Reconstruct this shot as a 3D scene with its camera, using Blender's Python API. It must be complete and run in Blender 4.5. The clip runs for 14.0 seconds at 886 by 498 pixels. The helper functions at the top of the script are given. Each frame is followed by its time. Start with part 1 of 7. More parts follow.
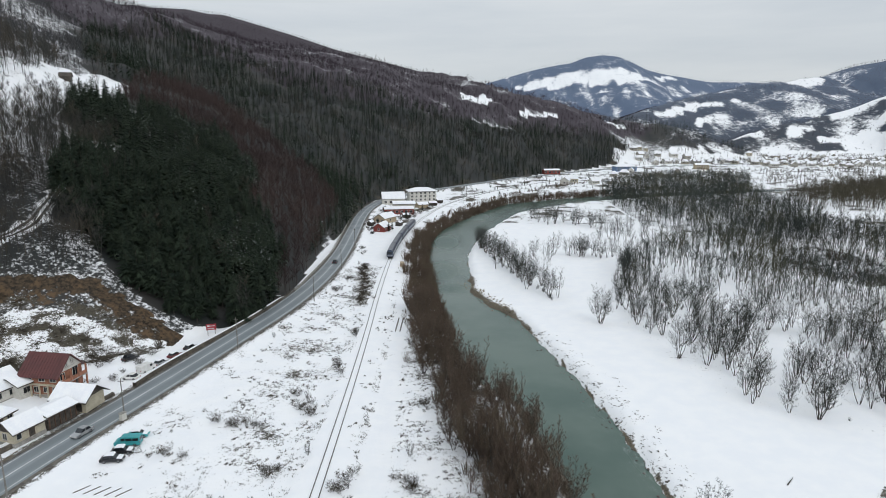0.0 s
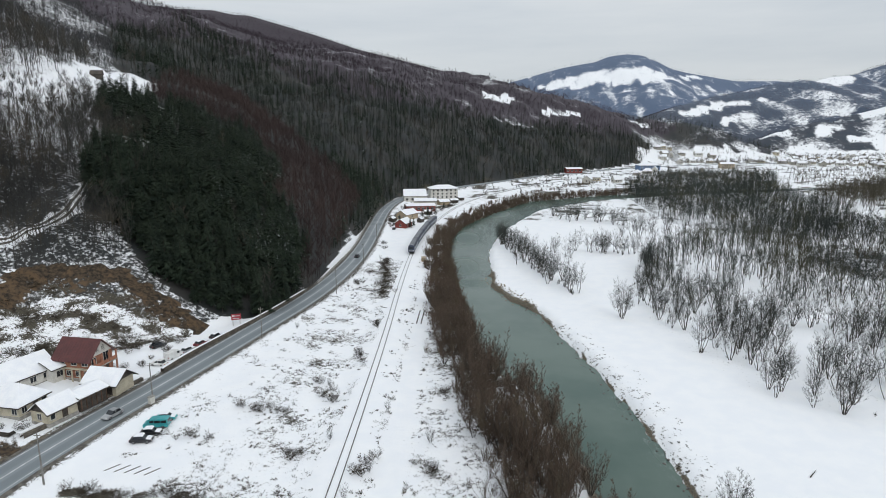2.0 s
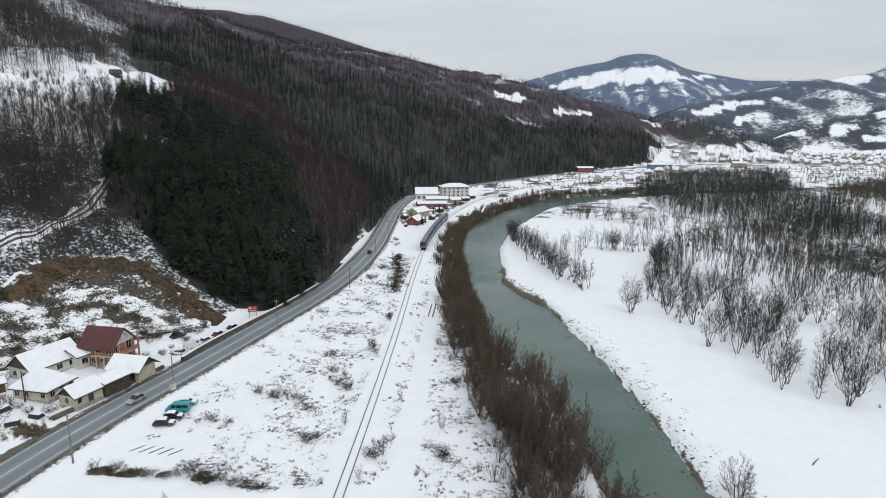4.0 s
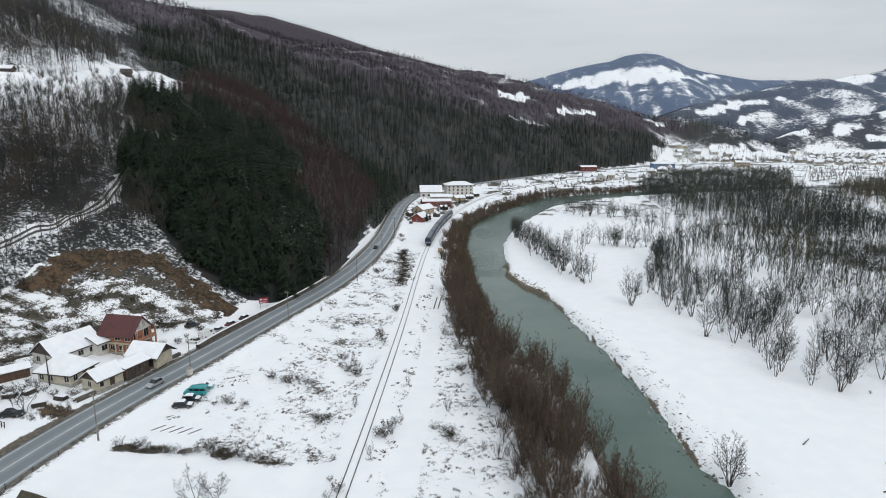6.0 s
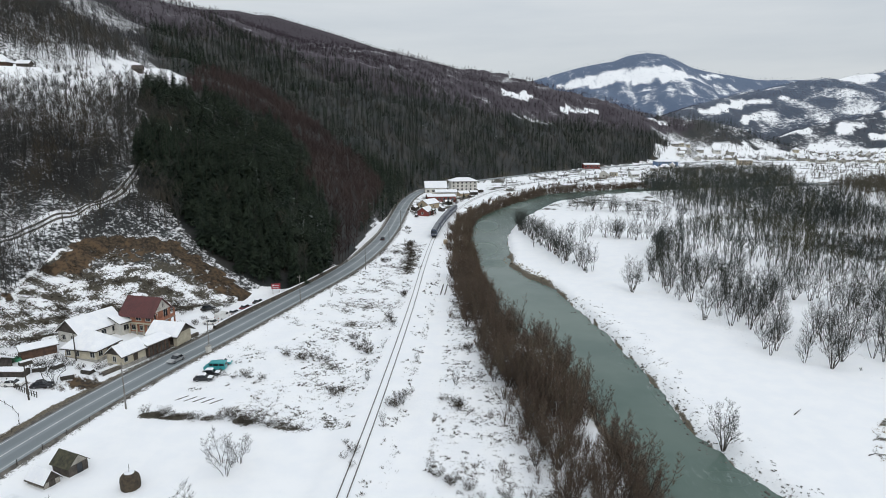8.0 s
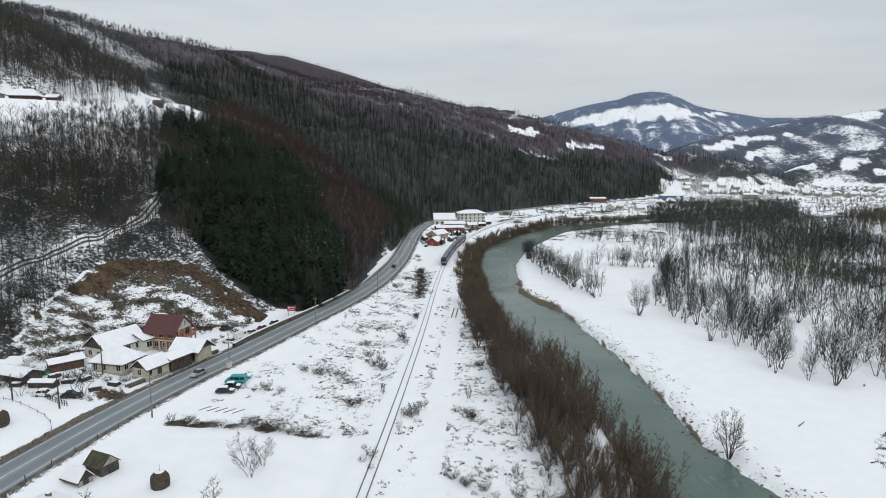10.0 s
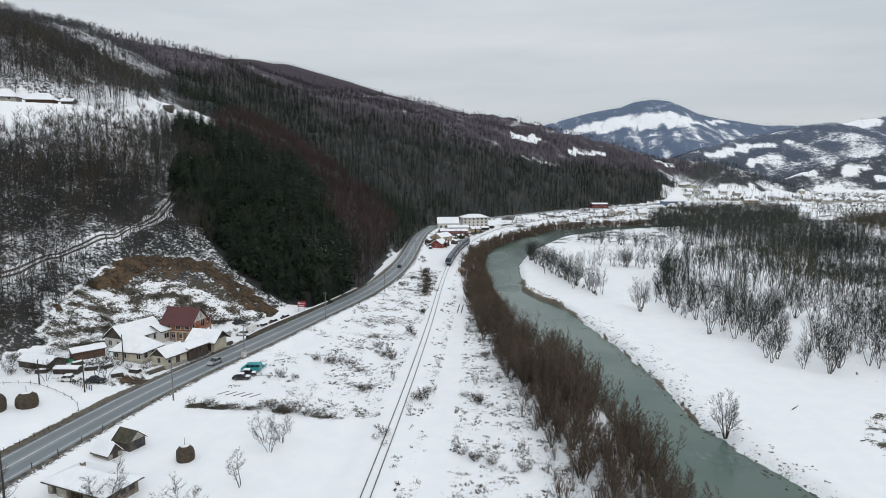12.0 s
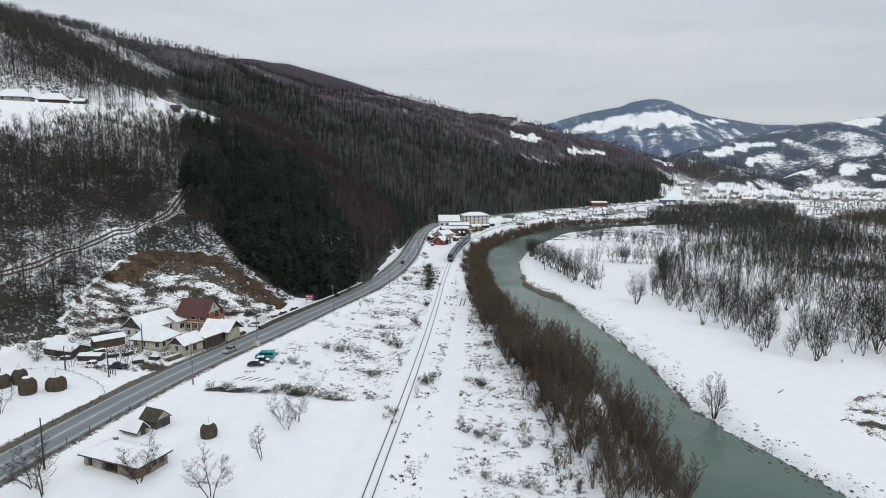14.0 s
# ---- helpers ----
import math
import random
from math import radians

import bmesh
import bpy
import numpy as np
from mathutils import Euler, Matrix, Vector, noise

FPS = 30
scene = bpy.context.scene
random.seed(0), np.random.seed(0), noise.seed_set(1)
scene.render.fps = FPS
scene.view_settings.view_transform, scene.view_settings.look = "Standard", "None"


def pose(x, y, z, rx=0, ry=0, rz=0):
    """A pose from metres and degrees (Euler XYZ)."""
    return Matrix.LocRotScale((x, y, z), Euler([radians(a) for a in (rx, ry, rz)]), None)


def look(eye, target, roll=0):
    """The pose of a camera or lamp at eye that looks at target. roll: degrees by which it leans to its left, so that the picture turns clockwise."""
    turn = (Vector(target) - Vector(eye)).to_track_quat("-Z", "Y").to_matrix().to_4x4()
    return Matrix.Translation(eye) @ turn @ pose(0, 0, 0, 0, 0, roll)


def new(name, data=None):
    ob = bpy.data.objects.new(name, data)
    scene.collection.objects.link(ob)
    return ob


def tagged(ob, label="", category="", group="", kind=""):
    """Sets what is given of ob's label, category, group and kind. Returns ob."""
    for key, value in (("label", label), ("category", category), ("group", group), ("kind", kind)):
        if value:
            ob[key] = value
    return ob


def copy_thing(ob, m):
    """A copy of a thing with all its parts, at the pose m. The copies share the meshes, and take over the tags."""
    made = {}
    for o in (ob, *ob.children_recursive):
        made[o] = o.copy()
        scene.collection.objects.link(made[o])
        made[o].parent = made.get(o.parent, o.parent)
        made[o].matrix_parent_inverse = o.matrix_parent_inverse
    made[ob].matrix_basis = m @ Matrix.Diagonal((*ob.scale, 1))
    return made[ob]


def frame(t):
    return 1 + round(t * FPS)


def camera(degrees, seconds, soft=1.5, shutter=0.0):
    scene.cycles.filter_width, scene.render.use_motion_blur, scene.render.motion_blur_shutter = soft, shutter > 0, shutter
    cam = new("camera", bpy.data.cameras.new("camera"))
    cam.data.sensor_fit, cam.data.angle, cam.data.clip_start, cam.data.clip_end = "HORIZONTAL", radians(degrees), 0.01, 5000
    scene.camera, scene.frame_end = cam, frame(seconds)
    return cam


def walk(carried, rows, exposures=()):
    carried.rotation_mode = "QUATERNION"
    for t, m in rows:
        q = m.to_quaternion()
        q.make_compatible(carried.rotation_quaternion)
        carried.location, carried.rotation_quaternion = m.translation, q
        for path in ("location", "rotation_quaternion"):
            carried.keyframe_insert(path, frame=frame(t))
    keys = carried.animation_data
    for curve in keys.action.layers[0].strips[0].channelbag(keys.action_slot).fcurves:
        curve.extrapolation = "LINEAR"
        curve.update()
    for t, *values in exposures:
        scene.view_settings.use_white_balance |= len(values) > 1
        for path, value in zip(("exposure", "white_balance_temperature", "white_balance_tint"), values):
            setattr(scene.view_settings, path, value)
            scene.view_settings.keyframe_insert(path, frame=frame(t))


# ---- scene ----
EXPOSURE = -0.07
cam = camera(71.8, 14.0, 0.6)
METRES, EYE, TILT, LEAN, TURN = 42.0, 62.0, -11.6, 0.0, 0.0
ROWS = [
    (0.0, 0.0, 0.0, 0.0, 0.0, 0.0, -0.0),
    (0.5, -0.0002, -0.0021, -0.0123, 0.14, -0.0, -0.02),
    (1.0, -0.0007, -0.0067, -0.0252, 0.54, -0.01, -0.1),
    (1.5, -0.0008, -0.0165, -0.0381, 1.37, -0.01, -0.26),
    (2.0, -0.0018, -0.0298, -0.0502, 1.96, -0.01, -0.39),
    (2.5, -0.0014, -0.0474, -0.0608, 2.35, -0.02, -0.47),
    (3.0, -0.0008, -0.0685, -0.0704, 2.63, -0.04, -0.54),
    (5.5, -0.0074, -0.2101, -0.1165, 3.24, -0.06, -0.68),
    (6.0, -0.0093, -0.2454, -0.1343, 3.31, -0.06, -0.69),
    (6.5, -0.0122, -0.282, -0.1563, 3.38, -0.06, -0.71),
    (7.0, -0.0169, -0.3186, -0.1804, 3.44, -0.06, -0.72),
    (7.5, -0.0214, -0.3558, -0.2061, 3.5, -0.05, -0.72),
    (8.0, -0.0271, -0.3933, -0.2327, 3.59, -0.04, -0.75),
    (8.5, -0.0328, -0.4308, -0.2587, 3.8, -0.05, -0.81),
    (9.0, -0.0393, -0.4672, -0.2828, 3.97, 1.12, -0.84),
    (11.5, -0.0675, -0.6409, -0.4078, 4.39, 4.08, -0.89),
    (12.0, -0.0722, -0.6753, -0.4296, 4.4, 4.08, -0.89),
    (12.5, -0.0761, -0.713, -0.4452, 4.41, 4.07, -0.86),
    (13.0, -0.0792, -0.7547, -0.4565, 4.39, 4.07, -0.86),
    (13.5, -0.0821, -0.8, -0.4675, 4.39, 4.07, -0.86),
    (14.0, -0.0855, -0.8487, -0.4804, 4.39, 4.02, -0.86),
]
walk(cam, [(t, pose(0, 0, EYE, TILT, LEAN, TURN) @ pose(METRES * x, METRES * y, METRES * z, 90 + pitch, roll, yaw)) for t, x, y, z, yaw, pitch, roll in ROWS], [(0.0, EXPOSURE), (6.0, EXPOSURE), (9.0, EXPOSURE - 0.02), (11.5, EXPOSURE - 0.06), (14.0, EXPOSURE - 0.09)])

# ---- overcast winter daylight ----
SUN_HEIGHT, SUN_ROUND = 38, 150
world = bpy.data.worlds.new("winter_sky")
scene.world = world
world.use_nodes = True
wn, wl = world.node_tree.nodes, world.node_tree.links
wn.clear()
sky = wn.new("ShaderNodeTexSky")
sky.sky_type, sky.sun_disc = "NISHITA", False
sky.sun_elevation, sky.sun_rotation = radians(SUN_HEIGHT), radians(SUN_ROUND)
sky_dim = wn.new("ShaderNodeMix")
sky_dim.data_type, sky_dim.blend_type = "RGBA", "MULTIPLY"
sky_dim.inputs["Factor"].default_value = 1
sky_dim.inputs["B"].default_value = (0.09, 0.09, 0.09, 1)
wl.new(sky.outputs["Color"], sky_dim.inputs["A"])
where = wn.new("ShaderNodeTexCoord")
squash = wn.new("ShaderNodeMapping")
squash.inputs["Scale"].default_value = (1.2, 1.2, 9.0)
wl.new(where.outputs["Generated"], squash.inputs["Vector"])
clouds = wn.new("ShaderNodeTexNoise")
clouds.inputs["Scale"].default_value, clouds.inputs["Detail"].default_value, clouds.inputs["Roughness"].default_value = 1.6, 6, 0.55
wl.new(squash.outputs["Vector"], clouds.inputs["Vector"])
cloud_tint = wn.new("ShaderNodeValToRGB")
cloud_tint.color_ramp.elements[0].position, cloud_tint.color_ramp.elements[0].color = 0.32, (0.655, 0.712, 0.768, 1)
cloud_tint.color_ramp.elements[1].position, cloud_tint.color_ramp.elements[1].color = 0.68, (0.797, 0.838, 0.870, 1)
wl.new(clouds.outputs["Fac"], cloud_tint.inputs["Fac"])
cover = wn.new("ShaderNodeMix")
cover.data_type = "RGBA"
cover.inputs["Factor"].default_value = 0.93
wl.new(sky_dim.outputs["Result"], cover.inputs["A"])
wl.new(cloud_tint.outputs["Color"], cover.inputs["B"])
rise = wn.new("ShaderNodeSeparateXYZ")
wl.new(where.outputs["Generated"], rise.inputs[0])
arch = wn.new("ShaderNodeMapRange")
arch.inputs["From Min"].default_value, arch.inputs["From Max"].default_value = 0.0, 0.75
arch.inputs["To Min"].default_value, arch.inputs["To Max"].default_value = 0.86, 1.26
wl.new(rise.outputs["Z"], arch.inputs["Value"])
glow = wn.new("ShaderNodeBackground")
wl.new(arch.outputs["Result"], glow.inputs["Strength"])
wl.new(cover.outputs["Result"], glow.inputs["Color"])
wl.new(glow.outputs["Background"], wn.new("ShaderNodeOutputWorld").inputs["Surface"])

sun_lamp = bpy.data.lights.new("sun", "SUN")
sun_lamp.energy, sun_lamp.angle, sun_lamp.color = 0.85, radians(30), (1, 0.975, 0.935)
sun = new("sun", sun_lamp)
sun_way = Vector((math.sin(radians(SUN_ROUND)) * math.cos(radians(SUN_HEIGHT)), math.cos(radians(SUN_ROUND)) * math.cos(radians(SUN_HEIGHT)), math.sin(radians(SUN_HEIGHT))))
sun.matrix_world = look(sun_way * 300, (0, 0, 0))

# ---- materials ----
def nodes_of(name):
    m = bpy.data.materials.new(name)
    m.use_nodes = True
    n = m.node_tree.nodes
    return m, n, m.node_tree.links, n["Principled BSDF"]


def noise_node(n, l, vector, scale, detail=4, rough=0.55):
    t = n.new("ShaderNodeTexNoise")
    t.inputs["Scale"].default_value, t.inputs["Detail"].default_value, t.inputs["Roughness"].default_value = scale, detail, rough
    if vector is not None:
        l.new(vector, t.inputs["Vector"])
    return t.outputs["Fac"]


def ranged(n, l, value, a, b, lo=0.0, hi=1.0):
    r = n.new("ShaderNodeMapRange")
    r.interpolation_type = "SMOOTHSTEP"
    l.new(value, r.inputs["Value"])
    for key, v in (("From Min", a), ("From Max", b), ("To Min", lo), ("To Max", hi)):
        if isinstance(v, (int, float)):
            r.inputs[key].default_value = v
        else:
            l.new(v, r.inputs[key])
    return r.outputs["Result"]


def blended(n, l, fac, a, b, how="MIX"):
    x = n.new("ShaderNodeMix")
    x.data_type, x.blend_type = "RGBA", how
    for key, v in (("Factor", fac), ("A", a), ("B", b)):
        if isinstance(v, (int, float)):
            x.inputs[key].default_value = v
        elif isinstance(v, tuple):
            x.inputs[key].default_value = (*v, 1)
        else:
            l.new(v, x.inputs[key])
    return x.outputs["Result"]


def sums(n, l, how, a, b=0.0):
    x = n.new("ShaderNodeMath")
    x.operation = how
    for i, v in enumerate((a, b)):
        if isinstance(v, (int, float)):
            x.inputs[i].default_value = v
        else:
            l.new(v, x.inputs[i])
    return x.outputs[0]


def surface(name, light, dark, scale=3.0, rough=0.8, metal=0.0, bump=0.3, fine=8.0, spread=0.0, island=False):
    """A plain weathered surface: two colours mixed at two scales, with fine relief; spread varies it piece by piece."""
    m, n, l, p = nodes_of(name)
    at = n.new("ShaderNodeTexCoord").outputs["Object"]
    big, small = noise_node(n, l, at, scale, 3), noise_node(n, l, at, scale * fine, 5, 0.65)
    fac = ranged(n, l, sums(n, l, "ADD", sums(n, l, "MULTIPLY", big, 0.6), sums(n, l, "MULTIPLY", small, 0.4)), 0.36, 0.64)
    colour = blended(n, l, fac, dark, light)
    if spread:
        if island:
            odd = n.new("ShaderNodeNewGeometry").outputs["Random Per Island"]
        else:
            odd = n.new("ShaderNodeObjectInfo").outputs["Random"]
        tone = ranged(n, l, odd, 0, 1, 1 - spread, 1 + spread)
        grey = n.new("ShaderNodeCombineColor")
        for key in ("Red", "Green", "Blue"):
            l.new(tone, grey.inputs[key])
        colour = blended(n, l, 1.0, colour, grey.outputs["Color"], "MULTIPLY")
    l.new(colour, p.inputs["Base Color"])
    p.inputs["Roughness"].default_value, p.inputs["Metallic"].default_value = rough, metal
    if bump:
        b = n.new("ShaderNodeBump")
        b.inputs["Strength"].default_value, b.inputs["Distance"].default_value = bump, 0.02
        l.new(small, b.inputs["Height"])
        l.new(b.outputs["Normal"], p.inputs["Normal"])
    return m


def twiggy(name, light, dark, patch=0.02, warm=None):
    """Bark and twigs of a stand: each twig its own tone, with drifts of colour from tree to tree."""
    m, n, l, p = nodes_of(name)
    at = n.new("ShaderNodeTexCoord").outputs["Object"]
    drift = ranged(n, l, noise_node(n, l, at, patch, 3), 0.35, 0.65)
    odd = n.new("ShaderNodeNewGeometry").outputs["Random Per Island"]
    fac = sums(n, l, "ADD", sums(n, l, "MULTIPLY", drift, 0.5), sums(n, l, "MULTIPLY", odd, 0.5))
    tone = blended(n, l, fac, dark, light)
    if warm:
        tone = blended(n, l, ranged(n, l, noise_node(n, l, at, patch * 4, 2), 0.46, 0.62, 0.0, 0.85), tone, warm)
    l.new(tone, p.inputs["Base Color"])
    p.inputs["Roughness"].default_value = 0.9
    p.inputs["Specular IOR Level"].default_value = 0.15
    return m


def needles_material():
    m, n, l, p = nodes_of("conifer_needles")
    geo = n.new("ShaderNodeNewGeometry")
    at = n.new("ShaderNodeTexCoord").outputs["Object"]
    drift = ranged(n, l, noise_node(n, l, at, 0.22, 3), 0.35, 0.65)
    fac = sums(n, l, "ADD", sums(n, l, "MULTIPLY", drift, 0.6), sums(n, l, "MULTIPLY", geo.outputs["Random Per Island"], 0.4))
    green = blended(n, l, fac, (0.008, 0.015, 0.011), (0.032, 0.045, 0.027))
    up = n.new("ShaderNodeSeparateXYZ")
    l.new(geo.outputs["Normal"], up.inputs[0])
    speck = sums(n, l, "MULTIPLY", ranged(n, l, noise_node(n, l, at, 0.9, 3, 0.7), 0.60, 0.66), ranged(n, l, noise_node(n, l, at, 0.05, 2), 0.50, 0.62))
    l.new(blended(n, l, sums(n, l, "MULTIPLY", speck, ranged(n, l, up.outputs["Z"], 0.1, 0.5)), green, (0.75, 0.78, 0.82)), p.inputs["Base Color"])
    p.inputs["Roughness"].default_value = 0.85
    p.inputs["Specular IOR Level"].default_value = 0.2
    return m


def ground_material():
    """Snow that thins over leaf litter, bare earth, tussocks and gravel where the cover of the land says so."""
    m, n, l, p = nodes_of("snow_covered_ground")
    at = n.new("ShaderNodeTexCoord").outputs["Object"]
    cover_at = n.new("ShaderNodeAttribute")
    cover_at.attribute_name = "cover"
    part_of = n.new("ShaderNodeSeparateColor")
    l.new(cover_at.outputs["Color"], part_of.inputs[0])
    litter, earth, tuft = part_of.outputs[0], part_of.outputs[1], part_of.outputs[2]
    gravel = cover_at.outputs["Alpha"]
    broad, mid, fine, grit = (noise_node(n, l, at, s, d, 0.6) for s, d in ((0.03, 3), (0.22, 5), (1.1, 6), (5.0, 4)))
    snow = blended(n, l, ranged(n, l, mid, 0.35, 0.65), (0.845, 0.862, 0.890), (0.88, 0.89, 0.905))
    patchy = sums(n, l, "ADD", sums(n, l, "MULTIPLY", mid, 0.28), sums(n, l, "ADD", sums(n, l, "MULTIPLY", fine, 0.42), sums(n, l, "MULTIPLY", noise_node(n, l, at, 2.6, 5, 0.7), 0.30)))
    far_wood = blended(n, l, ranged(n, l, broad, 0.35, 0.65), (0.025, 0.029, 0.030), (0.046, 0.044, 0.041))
    # haze of distance painted into the far woods' colour, paler and bluer farther off
    haze_at = n.new("ShaderNodeAttribute")
    haze_at.attribute_name = "haze"
    far_wood = blended(n, l, haze_at.outputs["Fac"], far_wood, (0.100, 0.138, 0.212))
    # purplish tint for the ground of the crest and ridge woods
    ridge_tint = n.new("ShaderNodeAttribute")
    ridge_tint.attribute_name = "ridge_tint"
    far_wood = blended(n, l, ridge_tint.outputs["Fac"], far_wood, (0.046, 0.037, 0.046))

    def thin(amount, colour, base, soft=0.08, grain=None):
        edge = ranged(n, l, amount, 0, 1, 0.78, 0.22)
        fac = ranged(n, l, sums(n, l, "SUBTRACT", patchy if grain is None else grain, edge), -soft, soft)
        return blended(n, l, fac, base, colour)

    wide = noise_node(n, l, at, 0.045, 5, 0.65)
    drift = sums(n, l, "ADD", sums(n, l, "MULTIPLY", noise_node(n, l, at, 0.013, 6, 0.65), 0.34), sums(n, l, "ADD", sums(n, l, "MULTIPLY", noise_node(n, l, at, 0.09, 5, 0.7), 0.50), sums(n, l, "MULTIPLY", mid, 0.16)))
    near_drift = sums(n, l, "ADD", sums(n, l, "MULTIPLY", wide, 0.12), sums(n, l, "ADD", sums(n, l, "MULTIPLY", mid, 0.28), sums(n, l, "MULTIPLY", fine, 0.60)))
    mixed_drift = n.new("ShaderNodeMix")
    l.new(ranged(n, l, haze_at.outputs["Fac"], 0.0, 0.08), mixed_drift.inputs["Factor"])
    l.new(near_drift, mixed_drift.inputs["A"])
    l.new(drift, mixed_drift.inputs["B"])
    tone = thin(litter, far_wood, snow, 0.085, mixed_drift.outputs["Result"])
    speck = sums(n, l, "ADD", sums(n, l, "MULTIPLY", fine, 0.45), sums(n, l, "MULTIPLY", noise_node(n, l, at, 3.2, 4, 0.7), 0.55))
    tone = thin(tuft, blended(n, l, ranged(n, l, grit, 0.35, 0.65), (0.036, 0.034, 0.028), (0.10, 0.086, 0.062)), tone, 0.05, speck)
    tone = thin(gravel, blended(n, l, ranged(n, l, grit, 0.3, 0.7), (0.055, 0.048, 0.038), (0.20, 0.170, 0.125)), tone, 0.06)
    soil = blended(n, l, ranged(n, l, fine, 0.35, 0.65), (0.016, 0.013, 0.010), (0.080, 0.056, 0.034))
    slide = n.new("ShaderNodeMapping")
    slide.vector_type = "TEXTURE"
    slide.inputs["Rotation"].default_value = (0, 0, math.radians(-50))
    slide.inputs["Scale"].default_value = (3.2, 1.0, 1.0)
    l.new(at, slide.inputs["Vector"])
    streak = noise_node(n, l, slide.outputs["Vector"], 0.75, 5, 0.65)
    soil = blended(n, l, sums(n, l, "MULTIPLY", ranged(n, l, mid, 0.46, 0.60, 0.0, 0.9), ranged(n, l, streak, 0.36, 0.56, 0.15, 1.0)), soil, (0.115, 0.073, 0.040))
    tone = thin(earth, soil, tone, 0.06, sums(n, l, "ADD", sums(n, l, "MULTIPLY", streak, 0.6), sums(n, l, "MULTIPLY", patchy, 0.4)))
    l.new(tone, p.inputs["Base Color"])
    p.inputs["Roughness"].default_value = 0.75
    p.inputs["Specular IOR Level"].default_value = 0.25
    b = n.new("ShaderNodeBump")
    b.inputs["Strength"].default_value, b.inputs["Distance"].default_value = 0.3, 0.15
    l.new(sums(n, l, "ADD", fine, sums(n, l, "MULTIPLY", grit, 0.35)), b.inputs["Height"])
    l.new(b.outputs["Normal"], p.inputs["Normal"])
    return m


def water_material():
    m, n, l, p = nodes_of("river_water")
    at = n.new("ShaderNodeTexCoord").outputs["Object"]
    deep = ranged(n, l, noise_node(n, l, at, 0.035, 4), 0.35, 0.65)
    water_tone = blended(n, l, deep, (0.061, 0.105, 0.089), (0.098, 0.142, 0.121))
    p.inputs["IOR"].default_value = 1.33
    rough_water = n.new("ShaderNodeAttribute")
    rough_water.attribute_name = "riffle"
    run = n.new("ShaderNodeMapping")
    run.inputs["Scale"].default_value = (0.9, 0.35, 1.0)
    l.new(at, run.inputs["Vector"])
    foam = sums(n, l, "MULTIPLY", rough_water.outputs["Fac"], ranged(n, l, noise_node(n, l, run.outputs["Vector"], 1.3, 6, 0.7), 0.50, 0.74))
    l.new(blended(n, l, sums(n, l, "MULTIPLY", foam, 0.5), water_tone, (0.46, 0.52, 0.52)), p.inputs["Base Color"])
    l.new(ranged(n, l, rough_water.outputs["Fac"], 0, 1, 0.15, 0.34), p.inputs["Roughness"])
    b = n.new("ShaderNodeBump")
    b.inputs["Strength"].default_value, b.inputs["Distance"].default_value = 0.35, 0.06
    stretch = n.new("ShaderNodeMapping")
    stretch.inputs["Scale"].default_value = (1.0, 0.45, 1.0)
    l.new(at, stretch.inputs["Vector"])
    wave = sums(n, l, "MULTIPLY", noise_node(n, l, stretch.outputs["Vector"], 1.6, 5, 0.65), ranged(n, l, noise_node(n, l, at, 0.05, 3), 0.35, 0.7, 0.25, 1.0))
    l.new(wave, b.inputs["Height"])
    l.new(b.outputs["Normal"], p.inputs["Normal"])
    return m


def road_material():
    """Wet asphalt: bluish grey, with darker wet lanes and a pale wet sheen painted along the length."""
    m, n, l, p = nodes_of("wet_asphalt")
    at = n.new("ShaderNodeTexCoord").outputs["Object"]
    wet = ranged(n, l, noise_node(n, l, at, 0.12, 4), 0.35, 0.65)
    grit = noise_node(n, l, at, 9.0, 4, 0.7)
    tone = blended(n, l, grit, (0.165, 0.192, 0.205), (0.250, 0.280, 0.295))
    lanes = n.new("ShaderNodeAttribute")
    lanes.attribute_name = "lane"
    # wet sheen painted as a paler base colour in patches
    tone = blended(n, l, sums(n, l, "MULTIPLY", wet, 0.35), tone, (0.310, 0.342, 0.360))
    l.new(blended(n, l, sums(n, l, "MULTIPLY", lanes.outputs["Fac"], 0.5), tone, (0.115, 0.136, 0.148)), p.inputs["Base Color"])
    l.new(ranged(n, l, wet, 0, 1, 0.42, 0.66), p.inputs["Roughness"])
    b = n.new("ShaderNodeBump")
    b.inputs["Strength"].default_value, b.inputs["Distance"].default_value = 0.25, 0.01
    l.new(grit, b.inputs["Height"])
    l.new(b.outputs["Normal"], p.inputs["Normal"])
    return m


GROUND, WATER, ASPHALT, NEEDLES = ground_material(), water_material(), road_material(), needles_material()
SNOW = surface("settled_snow", (0.88, 0.89, 0.905), (0.80, 0.82, 0.86), 0.5, 0.7, bump=0.4, fine=5)
BARE_TWIGS = twiggy("bare_grey_twigs", (0.074, 0.074, 0.068), (0.031, 0.032, 0.032), 0.02, (0.080, 0.068, 0.053))
# paler than the near slope's twigs, a little distance haze painted in
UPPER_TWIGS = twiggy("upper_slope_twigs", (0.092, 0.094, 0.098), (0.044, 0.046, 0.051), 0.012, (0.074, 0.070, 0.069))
ALDER_TWIGS = twiggy("alder_twigs", (0.055, 0.064, 0.056), (0.022, 0.027, 0.025), 0.014, (0.062, 0.060, 0.038))
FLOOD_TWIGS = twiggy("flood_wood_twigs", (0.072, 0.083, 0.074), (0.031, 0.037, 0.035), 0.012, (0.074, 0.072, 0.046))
POPLAR_TWIGS = twiggy("tan_thicket_twigs", (0.108, 0.096, 0.066), (0.046, 0.042, 0.033), 0.02)
BROWN_TWIGS = twiggy("russet_twigs", (0.084, 0.060, 0.054), (0.042, 0.032, 0.032))
